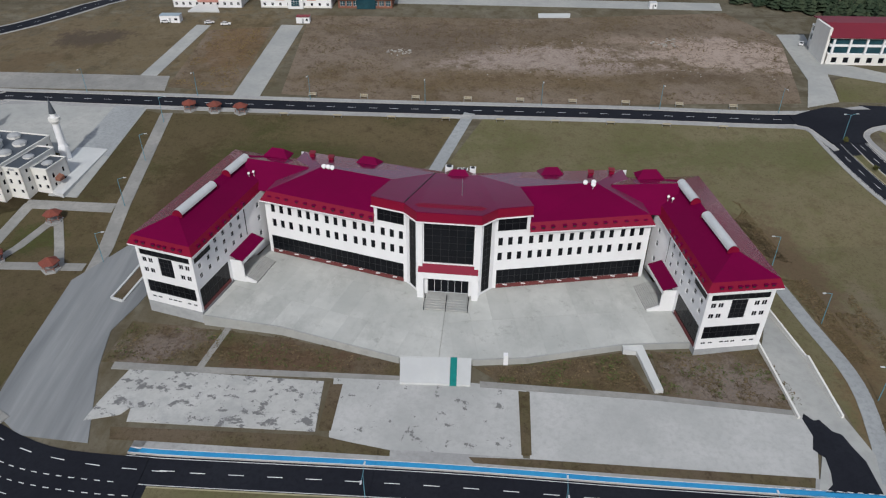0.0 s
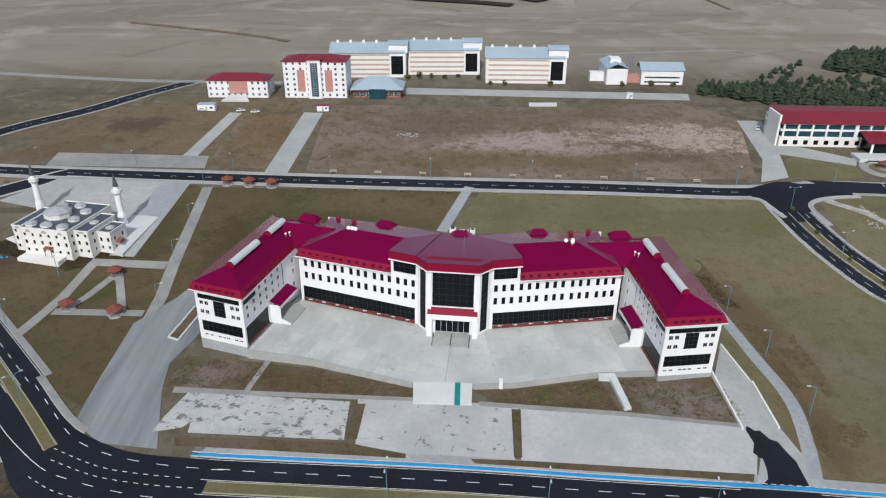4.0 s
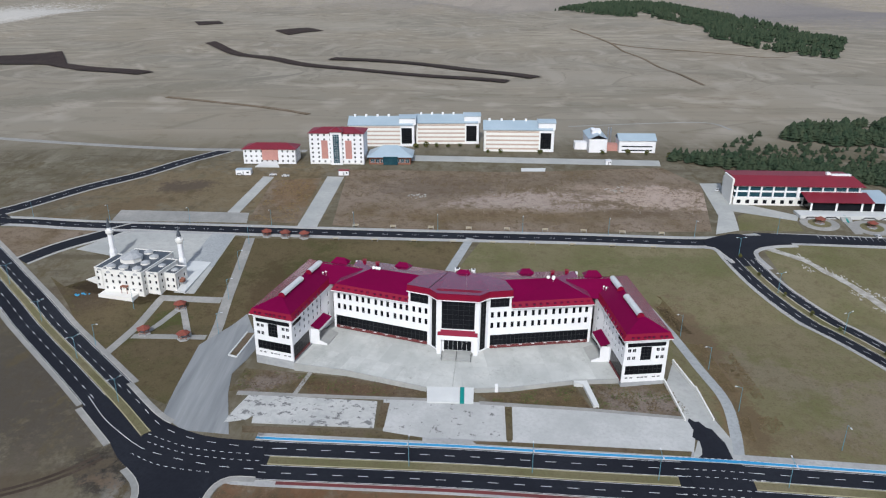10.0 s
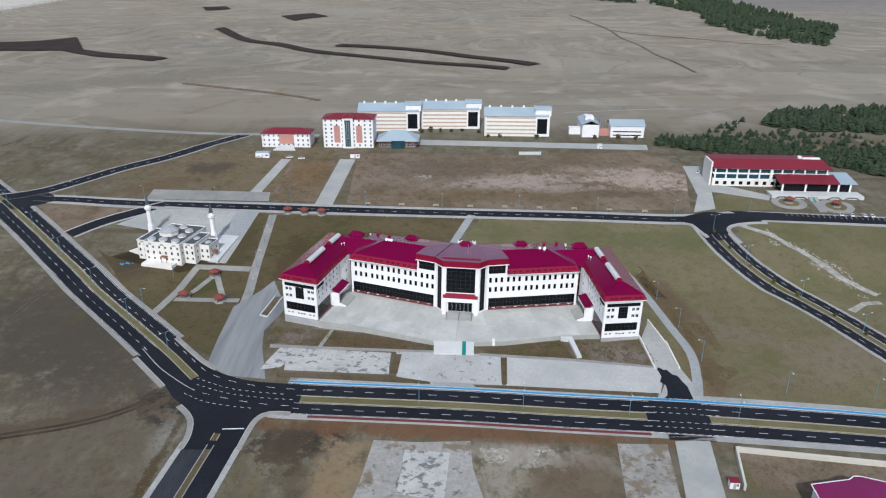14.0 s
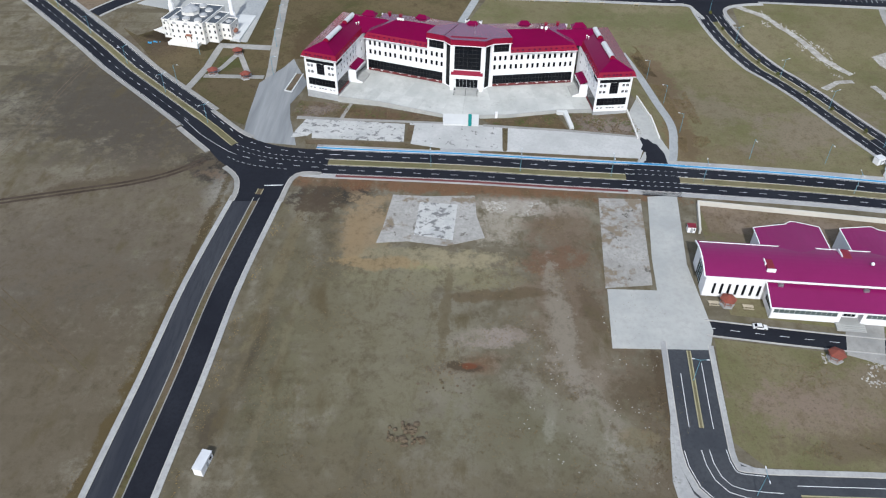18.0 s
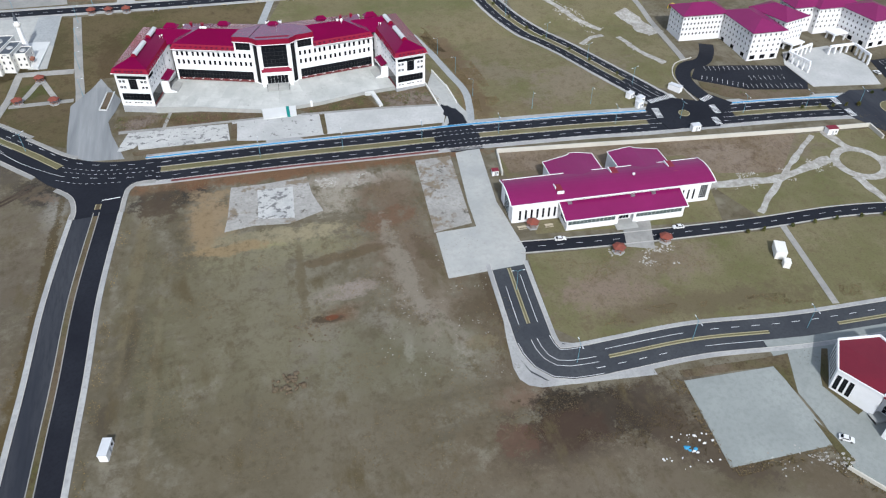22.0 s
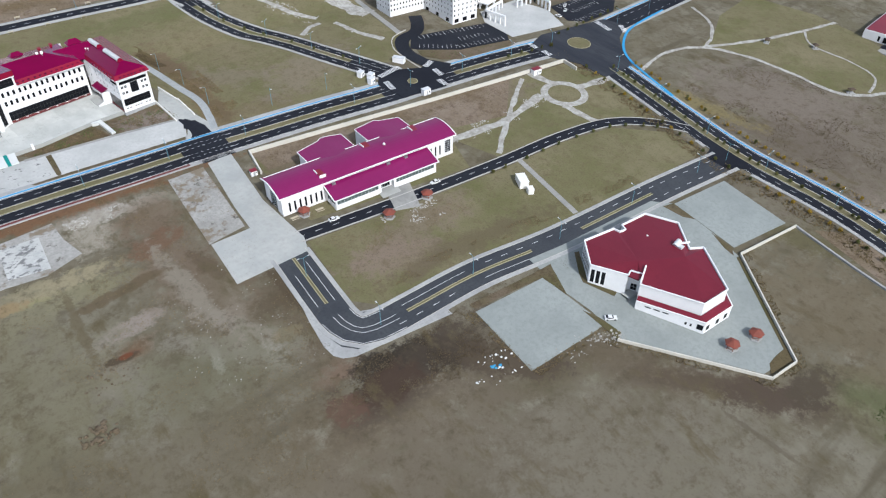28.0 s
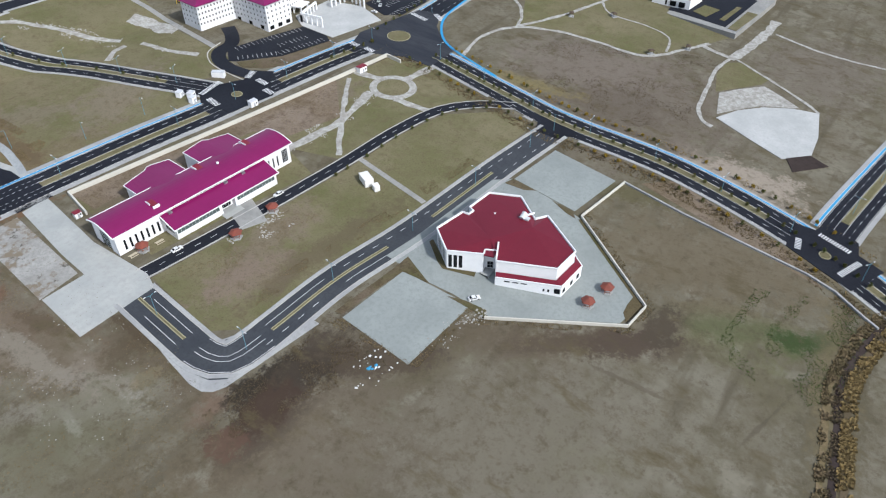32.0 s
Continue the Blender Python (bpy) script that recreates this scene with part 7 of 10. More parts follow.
        v = part("roof_hatch", bm, "redroof", own, "red roof hatch")
        bm = bmesh.new()
        box(bm, x - 0.35, x, y + deep * 0.45, y + deep + 0.2, H + 0.6, H + 2.75)
        if x < 20:
            box(bm, x - 0.2, x + wide + 0.2, y - 0.5, y, H + 0.6, H + 2.4)
        part("hatch_edge", bm, "white", v, "white hatch upstand")
    # front annex
    A0, A1, AY, AH = 20.0, 70.0, -8.0, 5.0
    facade(own, (A0, AY), (A0 + 21.5, AY), -2, AH, [(0.8, 20.5, 2.2, 4.4)], kinds=[dict(nx=12, nz=1, frame_mat="frame", glass_mat="greyglass")])
    facade(own, (A0 + 28.5, AY), (A1, AY), -2, AH, [(0.8, 20.5, 2.2, 4.4)], kinds=[dict(nx=12, nz=1, frame_mat="frame", glass_mat="greyglass")])
    facade(own, (A0 + 21.5, AY + 2.5), (A0 + 28.5, AY + 2.5), -2, AH, [(1.0, 6.0, 0.3, 3.6)], kinds=[dict(nx=4, nz=1)], name="entrance_wall")
    for x in (A0 + 21.5, A0 + 28.2):
        bm = bmesh.new()
        box(bm, x, x + 0.3, AY, AY + 2.5, -2, AH)
        part("porch_cheek", bm, "white", own)
    facade(own, (A0, 0), (A0, AY), -2, AH, [(1.0, 7.0, 2.2, 4.4)], kinds=[dict(nx=4, nz=1)])
    facade(own, (A1, AY), (A1, 0), -2, AH, [(1.0, 7.0, 2.2, 4.4)], kinds=[dict(nx=4, nz=1)])
    bm = bmesh.new()
    roof_faces(bm, [(A0 - 0.8, AY - 0.9, AH + 0.1), (A1 + 0.8, AY - 0.9, AH + 0.1), (A1 + 0.8, -0.05, AH + 3.0), (A0 - 0.8, -0.05, AH + 3.0)], ((0, 1, 2, 3),), 0.25)
    part("annex_roof", bm, "magenta", own, "magenta lean-to roof of the front annex")
    bm = bmesh.new()
    line_quads(bm, [(A0 - 0.85, -0.1, AH + 3.1), (A0 - 0.85, AY - 0.95, AH + 0.2), (A1 + 0.85, AY - 0.95, AH + 0.2), (A1 + 0.85, -0.1, AH + 3.1)], 0.36)
    part("eaves_trim", bm, "white", own, "white eaves board")
    for x in (22.5, 49.0, 58.0):
        bm = bmesh.new()
        box(bm, x, x + 1.6, -1.6, -0.7, AH + 2.4, AH + 3.6)
        part("air_conditioner", bm, "metal", own, "grey air conditioning unit")
    for k in range(4):
        bm = bmesh.new()
        box(bm, A0 + 20.5, A0 + 29.5, AY - 3.4 + k * 0.7, AY + 2.4, -2, -0.2 + 0.14 * k)
        part("step", bm, "concrete", own, "pale entrance step")
    bm = bmesh.new()
    bmesh.ops.create_uvsphere(bm, u_segments=10, v_segments=6, radius=0.6, matrix=Matrix.Translation((53, 7.0, H + 3.1)))
    part("roof_dome", bm, "white", own, "small white roof dome")


magenta_building()


# ---- dark-red-roofed hall ----
def hall():
    own = thing("sports_hall", "white faceted hall with a dark red metal roof", "building", 148.8, -89.8, -14.4, 0)
    ox, oy = 148.8, -89.8
    out = [(146.6, -89.1), (152.6, -101.8), (155.2, -100.8), (157.2, -105.2), (151.8, -107.6), (160.6, -128.5), (173.2, -129.6), (187.0, -110.6), (182.4, -107.4), (184.6, -104.6), (192.6, -95.2), (187.6, -82.9), (174.4, -81.5), (173.4, -84.2), (170.4, -83.7), (170.2, -80.9), (155.8, -78.3)]
    poly = [(x - ox, y - oy) for x, y in out]
    area = sum(a[0] * b[1] - b[0] * a[1] for a, b in zip(poly, poly[1:] + poly[:1]))
    if area < 0:
        poly.reverse()
    H = 9.0
    n = len(poly)
    for i in range(n):
        a, b = poly[i], poly[(i + 1) % n]
        L = math.dist(a, b)
        mx, my = (a[0] + b[0]) / 2 + ox, (a[1] + b[1]) / 2 + oy
        holes, kinds = [], []
        if mx < 152 and my > -96:
            holes = [(0.6 + k * 2.0, 2.0 + k * 2.0, 1.2, 7.4) for k in range(int((L - 0.8) / 2.0))]
            holes = holes[:3] if my < -93 else holes
            kinds = [dict(nx=2, nz=5, frame_mat="darkframe")] * len(holes)
        elif 153 < mx < 160 and my > -105 and L > 3.5:
            holes, kinds = [(1.0, min(L - 0.8, 3.4), 0.4, 3.6)], [dict(nx=2, nz=2)]
        elif my > -86 and L > 9:
            holes = [(1.0 + k * 3.0, 2.6 + k * 3.0, 2.0, 7.0) for k in range(int((L - 1) / 3.0))]
            kinds = [dict(nx=2, nz=4, frame_mat="darkframe")] * len(holes)
        facade(own, a, b, -4.5, H + 0.35, holes, kinds=kinds)
    bm = bmesh.new()
    inner = grow(poly, -0.35)
    ctr = (20.0, -15.0)
    ring = [bm.verts.new((x, y, H)) for x, y in inner]
    peak = [bm.verts.new((12, -10, H + 1.2)), bm.verts.new((27, -20, H + 1.3))]

    def near(p):
        return 0 if (p.co - peak[0].co).length < (p.co - peak[1].co).length else 1
    for i in range(n):
        a, b = ring[i], ring[(i + 1) % n]
        ka, kb = near(a), near(b)
        if ka == kb:
            bm.faces.new((a, b, peak[ka]))
        else:
            bm.faces.new((a, b, peak[kb], peak[ka]))
    bmesh.ops.recalc_face_normals(bm, faces=bm.faces[:])
    part("roof", bm, "hallroof", own, "dark red faceted metal roof")
    bm = bmesh.new()
    cap = grow(poly, 0.05)
    line_quads(bm, [(*p, H + 0.4) for p in cap + cap[:1]], 0.45)
    part("parapet_cap", bm, "white", own, "white parapet coping")
    bm = bmesh.new()
    line_quads(bm, [(3.2, -17.8, H + 0.8), (11.5, -13.8, H + 1.6)], 0.6)
    line_quads(bm, [(36.5, -15.6, H + 0.6), (33.0, -14.2, H + 1.1)], 0.6)
    part("roof_upstand", bm, "white", own, "white roof upstand wall")
    bm = bmesh.new()
    prism(bm, [(3.6, -12.2), (8.0, -10.6), (9.4, -15.0), (4.6, -16.0)], H - 0.25, H + 0.22)
    part("porch_roof", bm, "hallroof", own, "dark red roof over the entrance recess")
    bm = bmesh.new()
    bmesh.ops.create_cone(bm, cap_ends=True, segments=12, radius1=1.2, radius2=1.2, depth=3.0, matrix=Matrix.Translation((31.0, -13.6, H + 1.7)) @ Matrix.Rotation(radians(70), 4, "Y"))
    box(bm, 29.6, 31.6, -16.4, -14.6, H + 0.3, H + 1.8)
    part("air_handler", bm, "skylight", own, "pale rooftop air handling unit")
    bm = bmesh.new()
    bmesh.ops.create_uvsphere(bm, u_segments=8, v_segments=5, radius=0.45, matrix=Matrix.Translation((27.5, -2.6, H + 0.5)))
    part("roof_vent", bm, "white", own, "small white roof vent")
    # low side range with a red roof strip
    low = [(150.0, -108.6), (159.4, -131.6), (174.0, -132.8), (178.6, -127.2), (173.6, -129.9), (160.2, -128.8), (152.0, -107.9)]
    q = [(x - ox, y - oy) for x, y in low]
    bm = bmesh.new()
    prism(bm, q, -5.5, 2.9)
    lw = part("low_range", bm, "white", own, "white single-storey side range")
    bm = bmesh.new()
    prism(bm, q, 2.95, [3.1, 3.1, 3.1, 3.1, 4.0, 4.0, 4.0])
    part("low_roof", bm, "hallroof", lw, "dark red lean-to roof strip")
    bm = bmesh.new()
    line_quads(bm, [(*p, 3.0) for p in q[:4]], 0.4)
    part("eaves_trim", bm, "white", lw, "white eaves board")
    a, b = q[0], q[1]
    for s, w, z, hh in ((3.4, 2.2, 1.4, 0.5), (6.6, 2.2, 1.4, 0.5), (9.8, 2.2, 1.4, 0.5), (18.0, 0.7, -0.6, 1.2), (19.8, 0.7, -0.6, 1.2), (22.2, 2.2, -1.0, 2.4)):
        glaze(own, a, b, (s, s + w, z, z + hh), depth=-0.05, nx=2, nz=1, frame_mat="darkframe")
    a, b = q[1], q[2]
    for s in (1.0, 6.5, 11.0):
        glaze(own, a, b, (s, s + 1.8, -1.4, 0.8), depth=-0.05, nx=2, nz=1, frame_mat="darkframe")
    bm = bmesh.new()
    for k in range(3):
        box(bm, 2.6, 9.0 - k, -15.0 + k * 0.1, -11.4, -3.0, 0.1 + 0.15 * k)
    part("steps", bm, "concrete", own, "grey entrance steps")


hall()


# ---- mosque ----
def mosque():
    own = thing("mosque", "cream stone mosque with lead-grey roofs and small domes", "mosque", -149.2, 187.9, 5.8, -12.3)
    small = dict(nx=1, nz=1, frame_mat="frame")

    def block(x0, x1, y0, y1, z1, n, name="block"):
        rows = ((1.6, 2.8), (4.4, 6.0), (7.4, 8.6)) if z1 > 9 else ((1.6, 2.8), (4.4, 6.0))
        w = x1 - x0
        hs = [(w * (k + 0.5) / n - 0.5, w * (k + 0.5) / n + 0.5, *r) for k in range(n) for r in rows if r[1] < z1 - 0.6]
        facade(own, (x0, y0), (x1, y0), -4, z1, hs, "cream", **small)
        d = y1 - y0
        k2 = max(1, int(d / 4))
        hs = [(d * (k + 0.5) / k2 - 0.5, d * (k + 0.5) / k2 + 0.5, *r) for k in range(k2) for r in rows if r[1] < z1 - 0.6]
        facade(own, (x1, y0), (x1, y1), -4, z1, hs, "cream", **small)
        facade(own, (x1, y1), (x0, y1), -4, z1, (), "cream")
        facade(own, (x0, y1), (x0, y0), -4, z1, hs, "cream", **small)
        bm = bmesh.new()
        box(bm, x0 + 0.3, x1 - 0.3, y0 + 0.3, y1 - 0.3, z1 - 0.6, z1 - 0.1)
        part("flat_roof", bm, "leadroof", own, "lead-grey flat roof")
        bm = bmesh.new()
        line_quads(bm, [(x0, y0, z1), (x1, y0, z1), (x1, y1, z1), (x0, y1, z1), (x0, y0, z1)], 0.35)
        part("parapet", bm, "cream", own, "cream parapet")
        for k in range(n // 2):
            bm = bmesh.new()
            cx = x0 + w * (k + 0.5) / (n // 2)
            ring = [(cx + 1.1 * math.cos(math.pi * i / 8), 8.9 + 1.1 * math.sin(math.pi * i / 8)) for i in range(9)]
            if z1 > 9:
                lo = [bm.verts.new((x, y0 - 0.04, z)) for x, z in ring]
                hi = [bm.verts.new((x, y0 + 0.1, z)) for x, z in ring]
                bm.faces.new(lo)
                for i in range(8):
                    bm.faces.new((lo[i], hi[i], hi[i + 1], lo[i + 1]))
                part("arch_relief", bm, "plinth", own, "grey half-round relief")
            else:
                bm.free()

    block(0.6, 19.6, 0, 24.0, 10.6, 6)
    block(-4.3, 0.6, 1.9, 18.0, 10.0, 2)
    block(19.6, 25.4, 2.8, 18.0, 9.8, 2)
    block(25.4, 30.8, 6.8, 15.6, 8.2, 2)

    def dome(x, y, z, r, drum, h, n=8):
        bm = bmesh.new()
        cylinder(bm, x, y, z, z + drum, r, r, n)
        d = part("drum", bm, "cream", own, "cream octagonal drum")
        bm = bmesh.new()
        prof = [(r * 1.08, 0), (r * 0.85, h * 0.38), (r * 0.5, h * 0.72), (0.05, h)]
        for (r0, z0), (r1, z1) in zip(prof, prof[1:]):
            cylinder(bm, x, y, z + drum + z0, z + drum + z1, r0, r1, n)
        cylinder(bm, x, y, z + drum + h, z + drum + h + r * 0.35, 0.08, 0.02, 6)
        part("dome", bm, "plinth", d, "lead-grey faceted dome")

    dome(7.4, 11.4, 10.4, 4.6, 2.0, 1.9)
    for x, y in ((9.4, 2.9), (16.0, 2.6), (15.6, 9.2), (15.2, 16.2), (3.4, 2.8), (3.4, 19.0), (9.6, 20.6)):
        dome(x, y, 10.4, 2.0, 0.9, 0.8)
    dome(22.6, 10.4, 9.6, 1.6, 0.5, 0.6)
    dome(28.2, 10.8, 8.0, 1.6, 0.4, 0.6)
    bm = bmesh.new()
    box(bm, 0.6, 16.8, -4.4, -0.05, -4, 0.8)
    part("terrace", bm, "cream", own, "cream front terrace")
    bm = bmesh.new()
    box(bm, 9.6, 12.6, -1.6, -0.05, 3.6, 4.1)
    for x in (9.7, 12.3):
        box(bm, x, x + 0.2, -1.5, -1.3, 0.8, 3.6)
    part("porch", bm, "brick", own, "small brown entrance porch")
    bm = bmesh.new()
    prism(bm, [(-16.0, 7.5), (-4.3, 4.0), (-4.3, 9.5), (-14.0, 13.0)], -3.5, [0.6, 4.2, 4.2, 0.6])
    part("side_stair", bm, "cream", own, "cream side stair")
    bm = bmesh.new()
    prism(bm, [(30.8, 6.5), (35.0, 5.6), (33.0, 32.0), (22.0, 32.0), (25.4, 18.2), (30.8, 15.8)], -3.5, [1.0, 1.0, 3.6, 3.6, 3.0, 2.6])
    part("side_terrace", bm, "pale", own, "pale side terrace with steps")
    bm = bmesh.new()
    prism(bm, [(30.2, 9.2), (32.6, 8.8), (32.6, 11.0), (30.2, 11.4)], 3.4, [4.4, 4.2, 4.6, 5.0])
    part("side_porch", bm, "brick", own, "small red-brown side porch roof")


mosque()


def minaret(x, y):
    own = thing("minaret", "slender white minaret with a dark conical cap", "minaret", x, y, None, 0, "minarets")
    bm = bmesh.new()
    cylinder(bm, 0, 0, -1, 4.8, 1.75, 1.6, 8)
    cylinder(bm, 0, 0, 4.8, 6.2, 1.6, 1.15, 8)
    part("base", bm, "white", own, "white octagonal base")
    bm = bmesh.new()
    cylinder(bm, 0, 0, 6.2, 13.6, 1.15, 1.1, 14)
    cylinder(bm, 0, 0, 14.8, 16.2, 0.95, 0.9, 14)
    part("shaft", bm, "white", own)
    bm = bmesh.new()
    cylinder(bm, 0, 0, 12.9, 13.8, 1.1, 1.75, 14)
    cylinder(bm, 0, 0, 13.8, 14.9, 1.75, 1.75, 14)
    part("balcony", bm, "cream", own, "pale ringed balcony")
    bm = bmesh.new()
    cylinder(bm, 0, 0, 16.2, 21.2, 1.05, 0.0, 14)
    part("cap", bm, "leadroof", own, "dark lead cone")


minaret(-155.6, 214.6)
minaret(-121.0, 206.0)


# ---- far buildings on the hill ----
def flats(name, label, x, y, turn, L, D, H, floors, cols, roof_mat, body="white", rise=2.6, overhang=0.7, z=None, win=(1.2, 1.4), group=""):
    own = thing(name, label, "building", x, y, z, turn, group)
    step = H / floors

    def side(a, b, n):
        w = math.dist(a, b)
        hs = [(w * (k + 0.5) / n - win[0] / 2, w * (k + 0.5) / n + win[0] / 2, step * f + step * 0.35, step * f + step * 0.35 + win[1]) for f in range(floors) for k in range(n)]
        facade(own, a, b, -3, H, hs, body, nx=2, nz=1)
    side((0, 0), (L, 0), cols)
    side((L, 0), (L, D), max(2, int(D / 4)))
    side((0, D), (0, 0), max(2, int(D / 4)))
    facade(own, (L, D), (0, D), -3, H, (), body)
    bm = bmesh.new()
    hip(bm, grow([(0, 0), (L, 0), (L, D), (0, D)], overhang), H, rise)
    part("roof", bm, roof_mat, own)
    return own


r3 = flats("guest_house", "low white block with a red hipped roof", -129, 346.5, -1.5, 33, 14, 9.2, 3, 10, "redroof")
bm = bmesh.new()
box(bm, 12, 22, -0.5, -0.02, 2.5, 9.0)
part("panel", bm, "tan", r3, "terracotta middle panel")
bm = bmesh.new()
prism(bm, [(12, -0.6), (21, -0.6), (24, -7), (9, -7)], -3, [1.6, 1.6, 0.1, 0.1])
part("steps", bm, "pale", r3, "pale front steps")


def tower():
    own = flats("apartment_tower", "white eight-storey block with red roof and terracotta panels", -87, 346, -2.5, 34, 16, 19.4, 7, 9, "redroof", rise=2.4)
    for x in (7.5, 22.5):
        bm = bmesh.new()
        box(bm, x, x + 4.0, -0.25, -0.02, 3.5, 15.0)
        part("panel", bm, "tan", own, "terracotta facade panel")
    bm = bmesh.new()
    box(bm, 13.4, 20.6, -1.4, -0.02, -1, 20.6)
    b = part("stair_tower", bm, "white", own, "projecting white stair tower")
    glaze(own, (14.8, -1.4), (19.2, -1.4), (0.2, 4.2, 1.0, 19.0), nx=3, nz=16, glass_mat="bluglass", depth=-0.06, label="tall strip of blue-green glazing")
    bm = bmesh.new()
    hip(bm, [(12.6, -2.2), (21.4, -2.2), (21.4, 8), (12.6, 8)], 20.6, 2.2)
    part("stair_roof", bm, "redroof", own, "red stair tower roof")
    bm = bmesh.new()
    box(bm, 0.5, 33.5, -0.6, -0.02, 0.2, 0.9)
    part("plinth", bm, "cream", own, "pale plinth ledge")


tower()


def cap_building():
    own = thing("canteen", "low brown brick pavilion with a blue-grey hipped roof", "building", -50, 345, None, -1.0)
    facade(own, (0, 0), (26, 0), -2, 4.6, [(1 + k * 3.1, 3.4 + k * 3.1, 1.0, 3.4) for k in range(8)], "brick", nx=2, nz=2, glass_mat="bluglass")
    facade(own, (26, 0), (26, 17), -2, 4.6, [(1 + k * 4, 4 + k * 4, 1.0, 3.4) for k in range(4)], "brick", nx=2, nz=2, glass_mat="bluglass")
    facade(own, (26, 17), (0, 17), -2, 4.6, (), "brick")
    facade(own, (0, 17), (0, 0), -2, 4.6, (), "brick")
    bm = bmesh.new()
    hip(bm, grow([(0, 0), (26, 0), (26, 17), (0, 17)], 1.5), 4.7, 5.4)
    part("roof", bm, "blueroof", own, "blue-grey metal hipped roof")
    bm = bmesh.new()
    box(bm, 9, 18, -1.6, -0.02, 0, 5.2)
    part("entrance_glass", bm, "bluglass", own, "blue glazed entrance")


cap_building()


def dormitory(x, y, turn, L):
    own = thing("dormitory", "long cream and white banded dormitory with a pale blue roof", "building", x, y, None, turn, "dormitories")
    H, D, fl = 14.4, 15, 5
    ent = 9.5
    bands = [(1.6, L - ent - 0.6, 1.4 + k * 2.8, 2.5 + k * 2.8) for k in range(fl)]
    facade(own, (0, 0), (L - ent, 0), -3, H, bands, "cream", nx=18, nz=1, frame_mat="buff", glass_mat="buff", bar=0.3, depth=0.05)
    for h in bands:
        glaze(own, (0, 0), (L - ent, 0), (h[0], h[1], h[2] + 0.1, h[3] - 0.1), nx=22, nz=1, depth=0.02, glass_mat="glass", frame_mat="buff", bar=1.05, label="ribbon of windows between terracotta strips")
    facade(own, (L - ent, 0), (L, 0), -3, H, [(0.5, 7.6, 1.8, 12.6)], "white", nx=5, nz=8, frame_mat="darkframe", glass_mat="glass")
    facade(own, (L, 0), (L, D), -3, H, [(6, 8, 1.2 + k * 2.8, 2.6 + k * 2.8) for k in range(fl)], "white")
    facade(own, (L, D), (0, D), -3, H, (), "cream")
    facade(own, (0, D), (0, 0), -3, H, [(6, 7.4, 1.2 + k * 2.8, 2.6 + k * 2.8) for k in range(fl)], "white")
    bm = bmesh.new()
    roof_faces(bm, [(-0.6, -0.6, H), (L - 1, -0.6, H), (L - 1, D / 2 + 2, H + 4.6), (-0.6, D / 2 + 2, H + 4.6), (L - 1, D + 0.6, H), (-0.6, D + 0.6, H)], ((0, 1, 2, 3), (3, 2, 4, 5)), 0.2)
    part("roof", bm, "blueroof", own, "pale blue metal roof")
    bm = bmesh.new()
    box(bm, L - 10.5, L + 0.8, 1.5, D - 1, H - 0.1, H + 4.4)
    t = part("lift_tower", bm, "white", own, "white lift tower")
    bm = bmesh.new()
    n = 8
    ring = [(1.0 + (D - 1.5) * k / n, H + 4.4 + 1.4 * math.sin(math.pi * k / n)) for k in range(n + 1)]
    roof_faces(bm, [(xx, yy, zz) for xx in (L - 11, L + 1.2) for yy, zz in ring], [(k, n + 1 + k, n + 2 + k, k + 1) for k in range(n)], 0.2)
    part("lift_roof", bm, "blueroof", t, "curved pale blue roof")
    for k in range(5):
        bm = bmesh.new()
        xx = 3 + k * (L - 14) / 4
        box(bm, xx, xx + 1.4, D / 2 + 1.2, D / 2 + 2.8, H + 4.2, H + 5.8)
        part("roof_flue", bm, "white", own, "small white ridge flue")


dormitory(-68, 390, 0, 45)
dormitory(-22.5, 397, 0, 44)
dormitory(23.5, 376.5, -2.5, 46.5)


